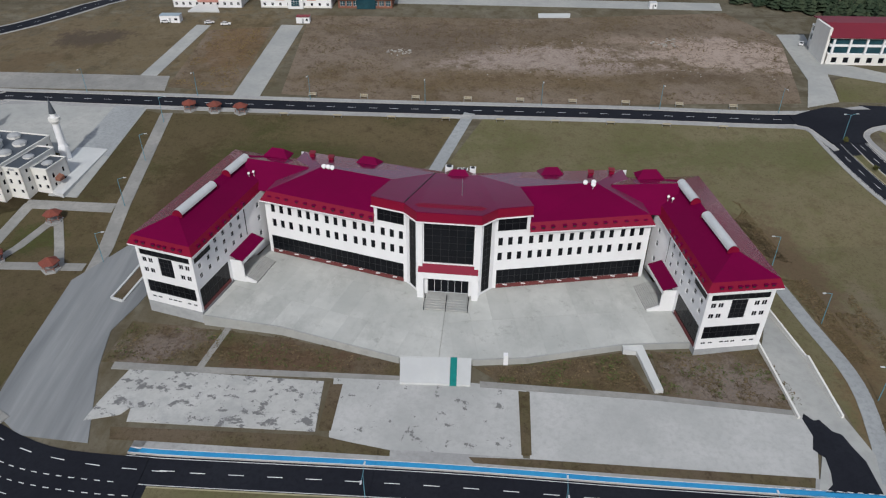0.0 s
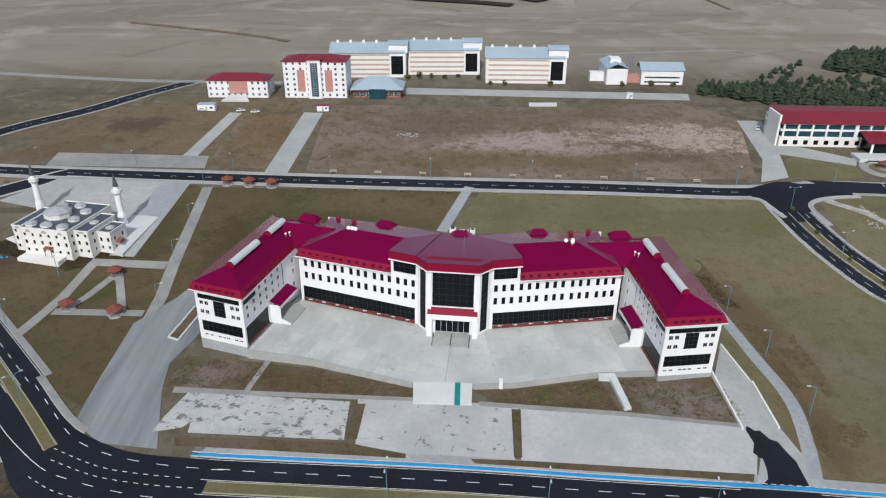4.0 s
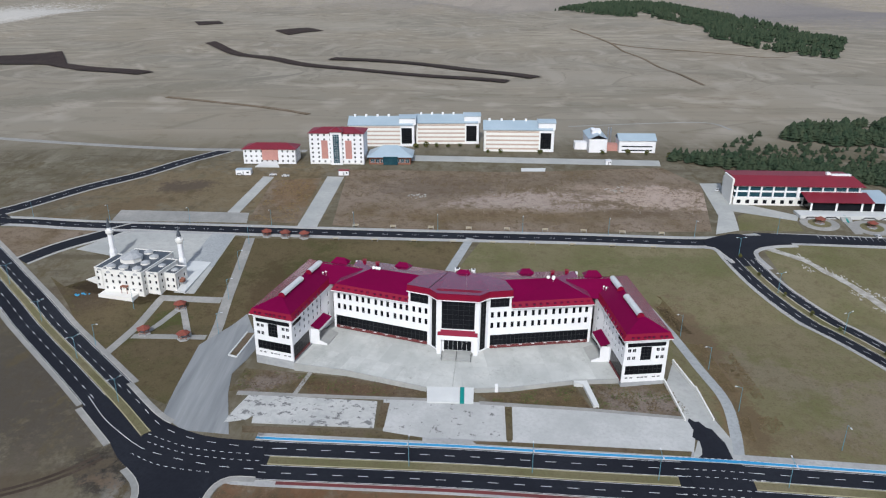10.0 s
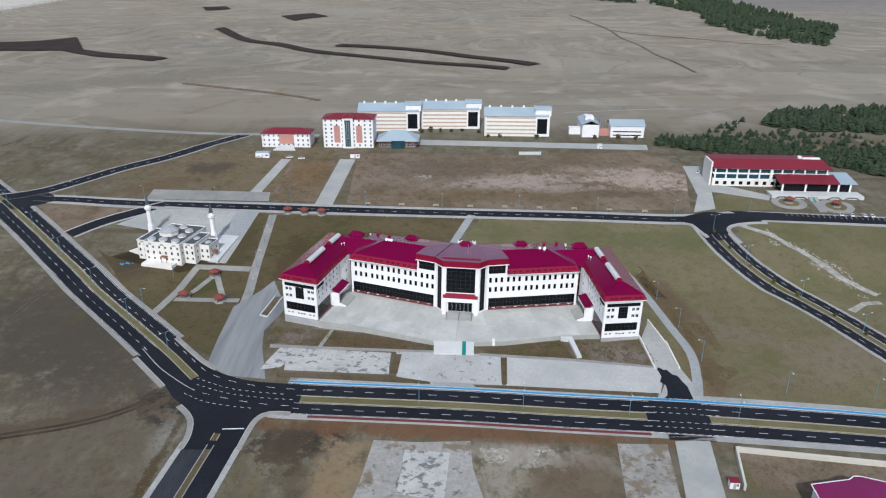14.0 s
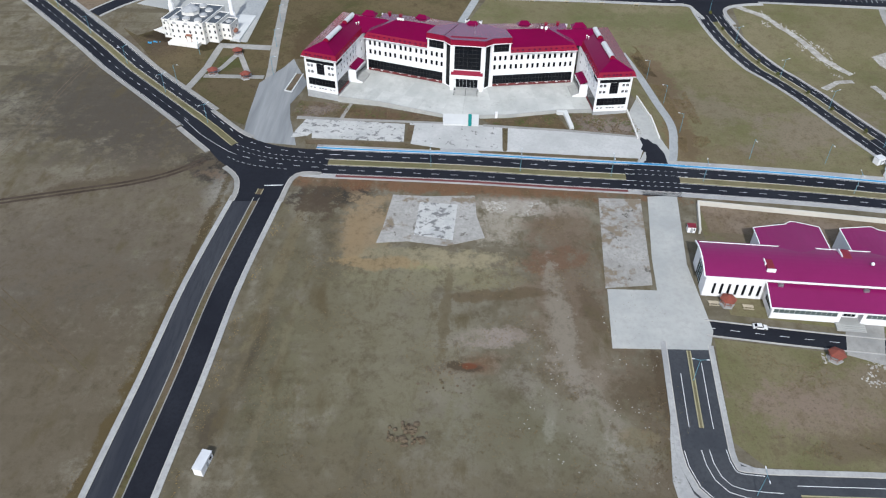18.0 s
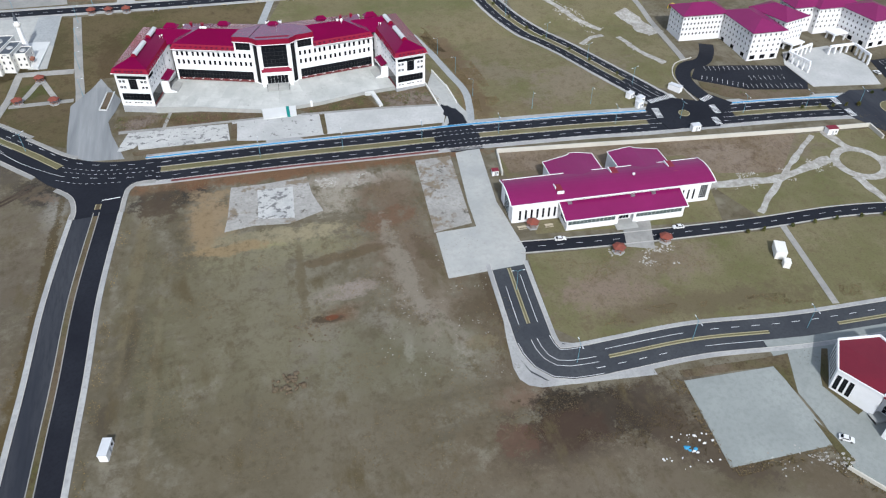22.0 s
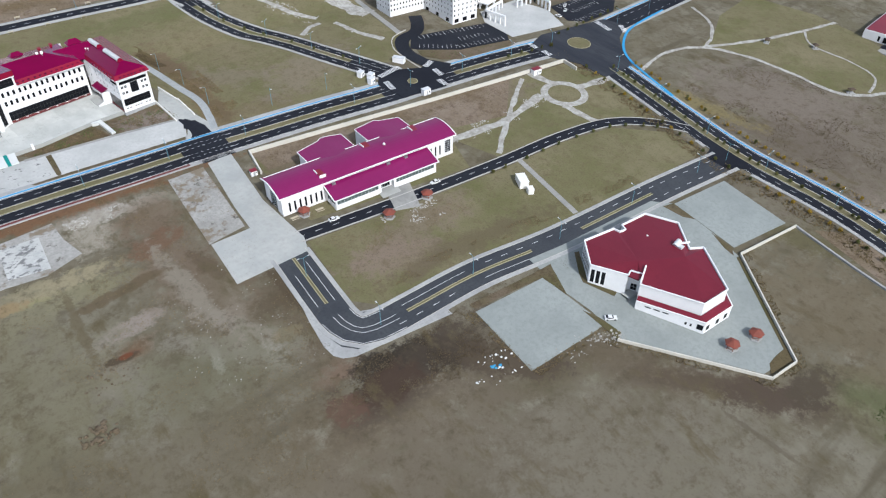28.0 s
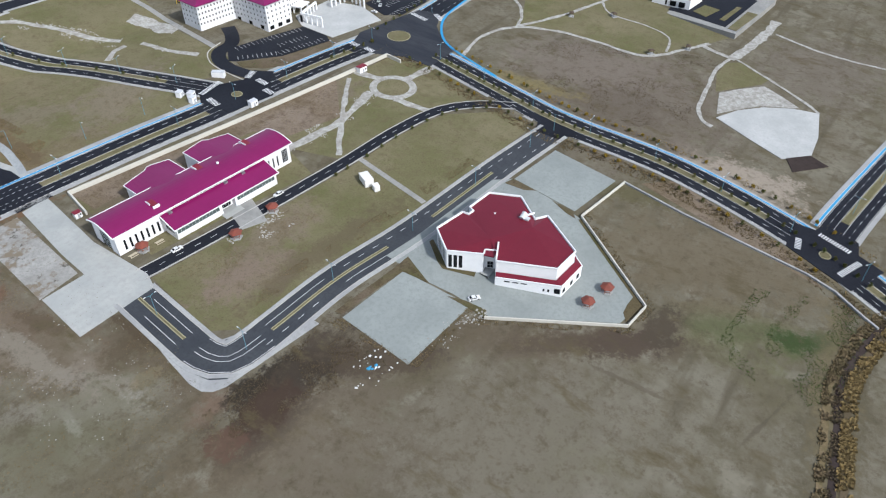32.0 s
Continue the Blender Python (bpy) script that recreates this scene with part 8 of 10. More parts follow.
def utility_blocks():
    own = thing("boiler_house", "pale gabled boiler house with a blue-grey roof", "building", 93, 373, None, -2)
    facade(own, (0, 0), (12, 0), -2, 9, (), "white")
    facade(own, (12, 0), (12, 26), -2, 9, [(2 + 4 * k, 3.4 + 4 * k, 4, 6) for k in range(5)], "white")
    facade(own, (12, 26), (0, 26), -2, 9, (), "white")
    facade(own, (0, 26), (0, 0), -2, 9, (), "white")
    bm = bmesh.new()
    roof_faces(bm, [(-0.5, -0.5, 9), (6, -0.5, 11.6), (12.5, -0.5, 9), (-0.5, 26.5, 9), (6, 26.5, 11.6), (12.5, 26.5, 9)], ((0, 1, 4, 3), (1, 2, 5, 4)), 0.2)
    part("roof", bm, "blueroof", own)
    bm = bmesh.new()
    box(bm, 3, 9, 8, 16, 10, 13.2)
    part("clerestory", bm, "white", own, "raised white clerestory")
    bm = bmesh.new()
    for x in (14.5, 16.2):
        cylinder(bm, x, 12, 0, 14.5, 0.5, 0.5, 10)
    part("flue_pair", bm, "metal", own, "pair of grey flues")
    bm = bmesh.new()
    box(bm, -8, -0.1, 8, 14, -2, 5)
    part("side_annex", bm, "white", own, "low white annex")
    own = thing("store_house", "white two-storey store with a blue-grey roof", "building", 113, 373, None, -3)
    facade(own, (0, 0), (24, 0), -2, 8, [(2, 22, 3.6, 4.6), (2, 22, 1.0, 2.0)], "white", nx=14, nz=1)
    facade(own, (24, 0), (24, 13), -2, 8, (), "white")
    facade(own, (24, 13), (0, 13), -2, 8, (), "white")
    facade(own, (0, 13), (0, 0), -2, 8, (), "white")
    bm = bmesh.new()
    roof_faces(bm, [(-0.6, -0.6, 8), (24.6, -0.6, 8), (24.6, 7, 11.4), (-0.6, 7, 11.4), (24.6, 13.6, 8), (-0.6, 13.6, 8)], ((0, 1, 2, 3), (3, 2, 4, 5)), 0.2)
    part("roof", bm, "blueroof", own)
    bm = bmesh.new()
    box(bm, -9, -0.1, 4, 10, -2, 4.5)
    part("link", bm, "tan", own, "red-brown link block")


utility_blocks()


def library():
    own = thing("library", "long glazed library with white piers and a red roof", "building", 153, 277.5, None, -3.2)
    L, D = 67, 20
    arches = [(2 + k * 4.6, 4.2 + k * 4.6, 0.8, 3.0) for k in range(10)]
    facade(own, (0, 0), (L, 0), -2, 4.2, arches, "cream", nx=1, nz=1)
    facade(own, (0, D), (0, 0), -2, 4.2, [(3 + 4 * k, 5 + 4 * k, 0.8, 3) for k in range(4)], "cream", nx=1, nz=1)
    facade(own, (L, 0), (L, D), -2, 4.2, (), "cream")
    facade(own, (L, D), (0, D), -2, 11, (), "cream")
    bm = bmesh.new()
    box(bm, 0.6, L - 0.6, 0.5, D - 0.5, 4.2, 10.6)
    part("curtain_wall", bm, "bluglass", own, "dark blue-green curtain wall")
    for z in (4.2, 7.2, 10.3):
        bm = bmesh.new()
        box(bm, 0, L, 0.1, D - 0.1, z, z + (0.9 if z == 7.2 else 0.4))
        part("floor_band", bm, "white", own, "white floor band")
    for k in range(11):
        bm = bmesh.new()
        x = 1.0 + k * (L - 3) / 10
        box(bm, x, x + (1.5 if k == 5 else 0.8), -0.15, 0.5, 4.2, 10.7)
        part("pier", bm, "white", own)
    bm = bmesh.new()
    roof_faces(bm, [(-1, -1, 10.8), (L + 1, -1, 10.8), (L - 2, 8, 14.2), (0, 8, 14.2), (L - 2, D + 1, 13.4), (0, D + 1, 13.4)], ((0, 1, 2, 3), (3, 2, 4, 5)), 0.3)
    part("roof", bm, "redroof", own, "red metal roof")
    bm = bmesh.new()
    box(bm, -1.6, -0.6, 0, D * 0.7, -2, 14.4)
    part("end_wall", bm, "cream", own, "pale end fin wall")
    bm = bmesh.new()
    box(bm, 54, 64, 9, 11, 14, 15.2)
    box(bm, 52, 54, 11, 13, 14, 15.6)
    part("roof_plant", bm, "white", own, "white rooftop plant")
    # lower entrance wing and terrace
    bm = bmesh.new()
    box(bm, 37, 76, -9, 0.4, 0.4, 5.0)
    w = part("entrance_wing", bm, "glass", own, "dark glazed entrance wing")
    for x in (37, 50, 63, 68.5, 75):
        bm = bmesh.new()
        box(bm, x, x + 1.0, -9.3, -8.8, 0.2, 5.1)
        part("pier", bm, "white", w)
    bm = bmesh.new()
    roof_faces(bm, [(35, -10.5, 5.0), (69, -10.5, 5.0), (69, 0.3, 7.6), (35, 0.3, 7.6)], ((0, 1, 2, 3),), 0.3)
    part("wing_roof", bm, "redroof", w, "red lean-to roof")
    bm = bmesh.new()
    roof_faces(bm, [(68, -10, 5.0), (79, -10, 5.0), (79, 6, 7.4), (68, 6, 7.4)], ((0, 1, 2, 3),), 0.3)
    part("wing_roof", bm, "blueroof", w, "blue-grey lean-to roof")
    bm = bmesh.new()
    box(bm, 29, 80, -17.5, -8.6, -3, 0.3)
    t = part("terrace", bm, "pale", own, "white stone terrace")
    for k in range(5):
        if k == 2:
            continue
        bm = bmesh.new()
        x = 31 + k * 9.6
        line_quads(bm, [(x, -17.6, -1.6), (x + 2, -17.6, -0.5), (x + 6, -17.6, -0.5), (x + 8, -17.6, -1.6)], 0.45)
        part("relief", bm, "darkframe", t, "dark trapezoid outline on the terrace wall")
    for k in range(6):
        bm = bmesh.new()
        box(bm, 49, 54, -22 + k * 0.75, -21.25 + k * 0.75 if k < 5 else -17.4, -3.2, -1.8 + 0.34 * k)
        part("step", bm, "concrete", t, "broad concrete step")
    bm = bmesh.new()
    prism(bm, [(51, -22.2), (52, -22.2), (52, -16), (51, -16)], -2.6, [-1.6, -1.6, 0.4, 0.4])
    part("guide_strip", bm, "teal", t, "teal strip down the steps")


library()


def mansion():
    own = thing("hotel_block", "large white block with magenta hipped roofs and small windows", "building", 248, 104.5, -1.2, -4.0)
    H = 16.4

    def wing(x, y, turn, L, D, cols, rows, mat="magenta", arcade=True):
        m = pose(x, y, 0, 0, 0, turn)

        def W(p):
            q = m @ Vector((*p, 0))
            return (q.x, q.y)

        def side(a, b, n):
            w = math.dist(a, b)
            hs = [(w * (k + 0.5) / n - 0.45, w * (k + 0.5) / n + 0.45, 5.0 + r * 2.9, 6.2 + r * 2.9) for k in range(n) for r in range(rows)]
            if arcade:
                hs += [(w * (k + 0.5) / 3 - 1.6, w * (k + 0.5) / 3 + 1.6, 1.0, 3.4) for k in range(3)]
            facade(own, W(a), W(b), -0.2, H, hs, "white", nx=2, nz=1, frame_mat="darkframe")
            bm = bmesh.new()
            wall(bm, W(a), W(b), -4, -0.204, (), 0.34)
            part("plinth", bm, "plinth", own, "dark grey plinth")
        c = [(0, 0), (L, 0), (L, D), (0, D)]
        for i, n in enumerate((cols, max(3, int(D / 3)), cols, max(3, int(D / 3)))):
            side(c[i], c[(i + 1) % 4], n)
        bm = bmesh.new()
        hip(bm, [W(p) for p in grow(c, 1.3)], H, 3.8)
        part("roof", bm, mat, own, "magenta metal hipped roof")

    wing(0, 0, 0, 18.5, 31, 6, 4)
    wing(-25, 29.5, -2, 26, 16, 12, 4, arcade=False)
    wing(26, 10, 18, 17, 24, 7, 4)
    wing(43, 27, 0, 22, 14, 9, 4, arcade=False)
    wing(74.5, 0.5, 8, 21, 24, 6, 4)
    wing(56, 23, 0, 26, 15, 9, 4, arcade=False)
    for x, y, t in ((30.0, 4.5, 18), (62.0, 12.0, 8)):
        m = pose(x, y, 0, 0, 0, t)
        bm = bmesh.new()
        for px, py in ((0, 0), (8, 0), (0, 5), (8, 5)):
            box(bm, px - 0.4, px + 0.4, py - 0.4, py + 0.4, -1, 4.6)
        box(bm, -1, 9, -1, 6, 4.6, 5.4)
        bm.transform(m)
        part("portico", bm, "white", own, "white columned entrance portico")


mansion()


def colonnade(pts, label):
    own = thing("colonnade", label, "colonnade", pts[0][0], pts[0][1], None, 0, "plaza colonnades")
    ox, oy, oz = pts[0][0], pts[0][1], land(*pts[0])
    for a, b in zip(pts, pts[1:]):
        n = max(2, int(math.dist(a, b) / 3.2))
        for k in range(n + 1):
            x, y = a[0] + (b[0] - a[0]) * k / n - ox, a[1] + (b[1] - a[1]) * k / n - oy
            bm = bmesh.new()
            box(bm, x - 0.45, x + 0.45, y - 0.45, y + 0.45, -1.5, 4.2)
            part("column", bm, "white", own)
    bm = bmesh.new()
    line_quads(bm, [(x - ox, y - oy, 4.7) for x, y in pts], 1.1)
    part("beam", bm, "white", own, "white top beam")


colonnade([(289, 104.5), (270.5, 99.5), (272.5, 85)], "white columned screen beside the plaza")
colonnade([(297.5, 99.5), (313, 99), (310.5, 84)], "white columned screen beside the plaza")


def corner_terrace():
    own = thing("villa_terrace", "raised terrace with asphalt and a pale retaining wall", "terrace", 424.5, -116, None, 0)
    ox, oy, oz = 424.5, -116, land(424.5, -116)
    poly = [(446, -46), (432, -72), (424.5, -116), (470, -120), (497, -122), (540, -60)]
    q = [(x - ox, y - oy) for x, y in poly]
    bm = bmesh.new()
    prism(bm, q, -6, 3.4)
    part("retaining_wall", bm, "pave_old", own, "long pale retaining wall")
    def at(pts):
        return [(x - ox, y - oy) for x, y in pts]

    bm = bmesh.new()
    prism(bm, at([(436, -47), (439, -72), (431.5, -107.5), (487, -112), (520, -70), (446, -47.5)]), 3.4, 3.46)
    part("drive", bm, "asphalt", own, "black asphalt drive")
    for c in ([(441.2, -100.6), (468.7, -103.8), (468.5, -106.8), (440.5, -104.2)], [(445.4, -82), (460, -85), (457, -96), (440.5, -92)], [(430, -109.5), (464, -112), (463, -119), (429, -115)]):
        bm = bmesh.new()
        prism(bm, at(c), 3.4, 3.7)
        part("grass_island", bm, "lawn", own, "small grass island")
    bm = bmesh.new()
    prism(bm, at([(444, -54), (446, -79), (466, -81), (500, -64), (488, -50)]), 3.4, 9.5)
    b = part("villa", bm, "white", own, "white villa wing with dark glazing")
    bm = bmesh.new()
    for k in range(3):
        box(bm, 20.2, 21.6, 40.0 + 6 * k, 44.0 + 6 * k, 4.4, 7.6)
    part("glazing", bm, "glass", b, "dark ground-floor glazing")
    bm = bmesh.new()
    prism(bm, grow(at([(444, -54), (446, -79), (466, -81), (500, -64), (488, -50)])[::-1], 0.6), 9.5, 9.9)
    part("villa_roof", bm, "redroof", b, "red flat roof edge")


corner_terrace()

# ---- garden walls ----
M["wall_cream"] = surf("weathered_cream_render", (0.60, 0.575, 0.51), (0.52, 0.50, 0.45), big=0.12, small=0.8, rough=0.9, fine=0.18)


def garden_wall(name, label, pts, high, material="wall_cream", thick=0.45):
    x0, y0 = pts[0]
    own = thing(name, label, "wall", x0, y0, 0)
    for a, b in zip(pts, pts[1:]):
        n = max(1, int(math.dist(a, b) / 12))
        for k in range(n):
            p = [a[0] + (b[0] - a[0]) * k / n, a[1] + (b[1] - a[1]) * k / n]
            q = [a[0] + (b[0] - a[0]) * (k + 1) / n, a[1] + (b[1] - a[1]) * (k + 1) / n]
            d = Vector((q[0] - p[0], q[1] - p[1])).normalized()
            nn = (d.y * thick / 2, -d.x * thick / 2)
            zp, zq = land(*p) + high, land(*q) + high
            bm = bmesh.new()
            prism(bm, [(p[0] - nn[0] - x0, p[1] - nn[1] - y0), (q[0] - nn[0] - x0, q[1] - nn[1] - y0), (q[0] + nn[0] - x0, q[1] + nn[1] - y0), (p[0] + nn[0] - x0, p[1] + nn[1] - y0)], min(zp, zq) - high - 1.2, [zp, zq, zq, zp])
            part("wall_panel", bm, material, own)
    return own


garden_wall("boundary_wall", "long cream boundary wall along the avenue", [(84, 43), (87.5, 59.5), (131, 53), (180, 45.5), (232, 38), (268, 33.5), (267, 23)], 1.9, thick=0.7)
garden_wall("yard_wall", "cream rendered wall round the hall yard", [(133, -114.5), (161, -158), (174, -159.5), (207, -117), (241.5, -122)], 1.3, thick=0.5)
garden_wall("verge_wall", "low pale wall beside the avenue", [(241.5, -122), (236.6, -150), (233.6, -174.7), (230.4, -205), (227, -216), (219.1, -228.3), (216.4, -233.4)], 0.9, "pave", thick=0.8)


# ---- small repeated things ----
def gazebo_proto():
    own = thing("gazebo", "small hexagonal timber gazebo with a red-brown roof", "gazebo", 0, 0, 0, 0, "garden gazebos")
    bm = bmesh.new()
    cylinder(bm, 0, 0, -0.6, 0.2, 2.5, 2.5, 6)
    part("floor", bm, "pave", own)
    for k in range(6):
        bm = bmesh.new()
        a = k * math.pi / 3
        cylinder(bm, 2.0 * math.cos(a), 2.0 * math.sin(a), 0.2, 2.3, 0.1, 0.1, 6)
        part("post", bm, "brick", own)
    bm = bmesh.new()
    for k in (1, 2, 3, 4, 5):
        a, b = k * math.pi / 3, (k + 1) * math.pi / 3
        line_quads(bm, [(1.95 * math.cos(a), 1.95 * math.sin(a), 0.9), (1.95 * math.cos(b), 1.95 * math.sin(b), 0.9)], 0.14)
    part("railing", bm, "brick", own)
    bm = bmesh.new()
    cylinder(bm, 0, 0, 2.25, 2.45, 2.75, 2.7, 6)
    cylinder(bm, 0, 0, 2.45, 3.5, 2.7, 0.5, 6)
    cylinder(bm, 0, 0, 3.5, 3.8, 0.5, 0.0, 6)
    part("roof", bm, "brickroof", own, "faded red-brown hexagonal roof")
    return own


M["brickroof"] = surf("faded_red_shingle", (0.23, 0.055, 0.035), (0.17, 0.05, 0.035), big=0.5, small=2.0, rough=0.85)
gz = gazebo_proto()
spots = [(-121, 158.2), (-104.3, 154.6), (-112.4, 175.6), (84, 8.6), (131, -13), (110.5, -13.5), (162, -141.5), (173, -144.2), (188, 252), (212, 247), (-90.4, 238.6), (-81.2, 237.6), (-71.7, 236.6)]
for i, (x, y) in enumerate(spots):
    m = pose(x, y, land(x, y) + 0.2, 0, 0, 17 * i)
    if i == 0:
        gz.matrix_basis = m
    else:
        copy_thing(gz, m)


def lamp_proto(double=True):
    own = thing("street_lamp", "slim blue-grey street lamp with outreach arms", "street lamp", 0, 0, 0, 0, "street lamps")
    bm = bmesh.new()
    cylinder(bm, 0, 0, -0.5, 9.0, 0.11, 0.07, 8)
    part("pole", bm, "pole", own)
    for s in ((1, -1) if double else (1,)):
        bm = bmesh.new()
        line_quads(bm, [(0, 0, 8.8), (0, s * 1.2, 9.2), (0, s * 1.9, 9.25)], 0.09)
        a = part("arm", bm, "pole", own)
        bm = bmesh.new()
        box(bm, -0.16, 0.16, min(s * 1.7, s * 2.5), max(s * 1.7, s * 2.5), 9.18, 9.34)
        part("lamp_head", bm, "frame", a)
    return own


lamp2, lamp1 = lamp_proto(True), lamp_proto(False)
first = {}


def lamps(proto, line, off, s0, s1, step, flip=0):
    s = s0
    while s < s1:
        (x, y), d = along(line, s)
        x, y = x - d[1] * off, y + d[0] * off
        m = pose(x, y, land(x, y) + 0.15, 0, 0, math.degrees(math.atan2(d[1], d[0])) + flip)
        if proto.name not in first:
            first[proto.name] = 1
            proto.matrix_basis = m
        else:
            copy_thing(proto, m)
        s += step


lamps(lamp2, R_A, 0, 50, 190, 36)
lamps(lamp2, R_A, 0, 215, 370, 33)
lamps(lamp2, R_NW, 0, 22, 330, 38)
lamps(lamp2, R_SE, 0, 12, 165, 32)
lamps(lamp2, R_NE, 0, 32, 330, 34)
lamps(lamp2, R_R2, 0, 20, 160, 36)
lamps(lamp2, R_L, 0, 14, 280, 42)
lamps(lamp1, R_N, 4.6, 20, 400, 42, 180)
lamps(lamp1, smooth([(85, 160), (88, 133), (90, 113), (87, 96), (84, 86)]), 3.0, 4, 70, 24, 180)
lamps(lamp1, smooth([(-95, 236), (-92, 186), (-88, 146)]), -2.5, 6, 90, 24, 0)
lamps(lamp1, smooth([(-134, 143), (-127, 183)]), 3.0, 6, 40, 26, 180)
lamps(lamp1, R_UP, 0, 40, 200, 34)
lamps(lamp1, smooth([(110, 84), (168, 78)]), 6.0, 6, 60, 30, 180)


def car_proto():
    own = thing("car", "white saloon car parked on the asphalt", "car", 0, 0, 0, 0, "parked cars")
    bm = bmesh.new()
    prof = [(-2.2, 0.35), (2.2, 0.35), (2.25, 0.7), (1.9, 0.88), (0.9, 0.95), (0.35, 1.42), (-1.0, 1.45), (-1.75, 1.0), (-2.2, 0.95)]
    rows = [[bm.verts.new((x, y * (0.86 if z > 1.2 else 1.0), z)) for x, z in prof] for y in (-0.88, 0.88)]
    n = len(prof)
    for k in range(n):
        bm.faces.new((rows[0][k], rows[0][(k + 1) % n], rows[1][(k + 1) % n], rows[1][k]))
    bm.faces.new(rows[0][::-1]); bm.faces.new(rows[1])
    bmesh.ops.recalc_face_normals(bm, faces=bm.faces[:])
    part("body", bm, "carwhite", own, "white painted body")
    for pts in ([(0.95, 0.97), (0.42, 1.40)], [(-1.08, 1.42), (-1.72, 1.03)]):
        bm = bmesh.new()
        (xa, za), (xb, zb) = pts
        v = [bm.verts.new(p) for p in ((xa + 0.03, -0.72, za + 0.03), (xa + 0.03, 0.72, za + 0.03), (xb + 0.03, 0.62, zb + 0.03), (xb + 0.03, -0.62, zb + 0.03))]
        if xa < 0:
            for q in v:
                q.co.x -= 0.08
        bm.faces.new(v)
        part("windscreen", bm, "glass", own, "dark windscreen")
    for y in (-0.9, 0.9):
        bm = bmesh.new()
        v = [bm.verts.new(p) for p in ((0.75, y * 0.99, 1.0), (-1.6, y * 0.99, 1.02), (-1.0, y * 0.88, 1.38), (0.3, y * 0.88, 1.36))]
        bm.faces.new(v)
        part("side_window", bm, "glass", own, "dark side windows")
        for x in (-1.35, 1.4):
            bm = bmesh.new()
            bmesh.ops.create_cone(bm, cap_ends=True, segments=12, radius1=0.33, radius2=0.33, depth=0.22, matrix=Matrix.Translation((x, y * 0.93, 0.33)) @ Matrix.Rotation(radians(90), 4, "X"))
            part("wheel", bm, "rubber", own, "black wheel")
    return own


cp = car_proto()
cars = [(139, -106.5, -38, 0.13), (91.5, -1.6, -8, 0.12), (140, -7.6, 172, 0.12), (319, 78, 30, 0.2), (324, 83, 35, 0.2), (309, 75, 90, 0.2), (152, 298, 60, 0.17), (209, 236.2, 84, 0.22), (214.5, 235.6, 84, 0.22), (221, 235, 84, 0.22), (225, 234.6, 84, 0.22), (-106, 324, 20, 0.1), (-98, 322, 10, 0.1), (-126, 325, 0, 0.1)]
for i, (x, y, a, up) in enumerate(cars):
    m = pose(x, y, land(x, y) + up, 0, 0, a)
    if i == 0:
        cp.matrix_basis = m
    else:
        copy_thing(cp, m)


def cabin(name, label, x, y, turn, L, W, H, roof="frame", body="white"):
    own = thing(name, label, "cabin", x, y, None, turn)
    bm = bmesh.new()
    box(bm, -L / 2, L / 2, -W / 2, W / 2, -0.4, H)
    part("body", bm, body, own)
    bm = bmesh.new()
    prism(bm, [(-L / 2 - 0.1, -W / 2 - 0.1), (L / 2 + 0.1, -W / 2 - 0.1), (L / 2 + 0.1, W / 2 + 0.1), (-L / 2 - 0.1, W / 2 + 0.1)], H, [H + 0.15, H + 0.15, H + 0.3, H + 0.3])
    part("roof", bm, roof, own)
    bm = bmesh.new()
    box(bm, -0.45, 0.45, -W / 2 - 0.03, -W / 2, 0, 2.0)
    part("door", bm, "plinth", own)
    bm = bmesh.new()
    box(bm, L * 0.22, L * 0.38, -W / 2 - 0.03, -W / 2, 1.0, 1.9)
    part("window", bm, "glass", own)
    return own


cabin("site_container", "white site container alone on the field", -72.3, -50.5, 78, 6.0, 2.5, 2.6)
cabin("substation", "white substation kiosk on the lawn", 170, -31, 62, 7.0, 4.0, 3.2, "cream", "cream")
cabin("meter_house", "small cream meter box beside the substation", 168.5, -37.5, 62, 3.0, 2.5, 2.4, "cream", "cream")
cabin("guard_cabin", "small white guard cabin by the crossing", 168.2, 86.8, 20, 3.4, 2.6, 2.8)
cabin("guard_cabin", "small white guard cabin by the crossing", 171.2, 81.8, 20, 3.6, 2.8, 2.8)
cabin("guard_cabin", "white gate cabin with a red roof edge", 168.4, 77.6, 10, 3.2, 2.6, 3.0)
cabin("guard_cabin", "white kiosk on the verge", 184.6, 52.6, -4, 4.2, 2.6, 2.8)
cabin("site_cabin", "white oblong cabin on the grass", 194.2, 87.4, 120, 6.5, 3.0, 2.8)
cabin("site_cabin", "white cabin with blue-grey roof near the red-roofed block", -124, 327, 0, 9, 4, 3.0, "blueroof")
cabin("gate_cabin", "small white cabin with a red roof", -63.5, 326, 0, 6, 3.5, 2.6, "redroof")
cabin("gate_cabin", "white gate cabin with red roof trim at the park", 246, 33.5, -8, 5, 3, 3.0, "redroof")
cabin("road_kiosk", "small white kiosk near the yard", 100, 345, 0, 3.4, 2.6, 2.6)


# ---- benches and picnic tables ----
M["bench_wood"] = surf("pale_bench_slats", (0.48, 0.42, 0.31), (0.40, 0.35, 0.26), big=0.5, small=3.0, rough=0.8)


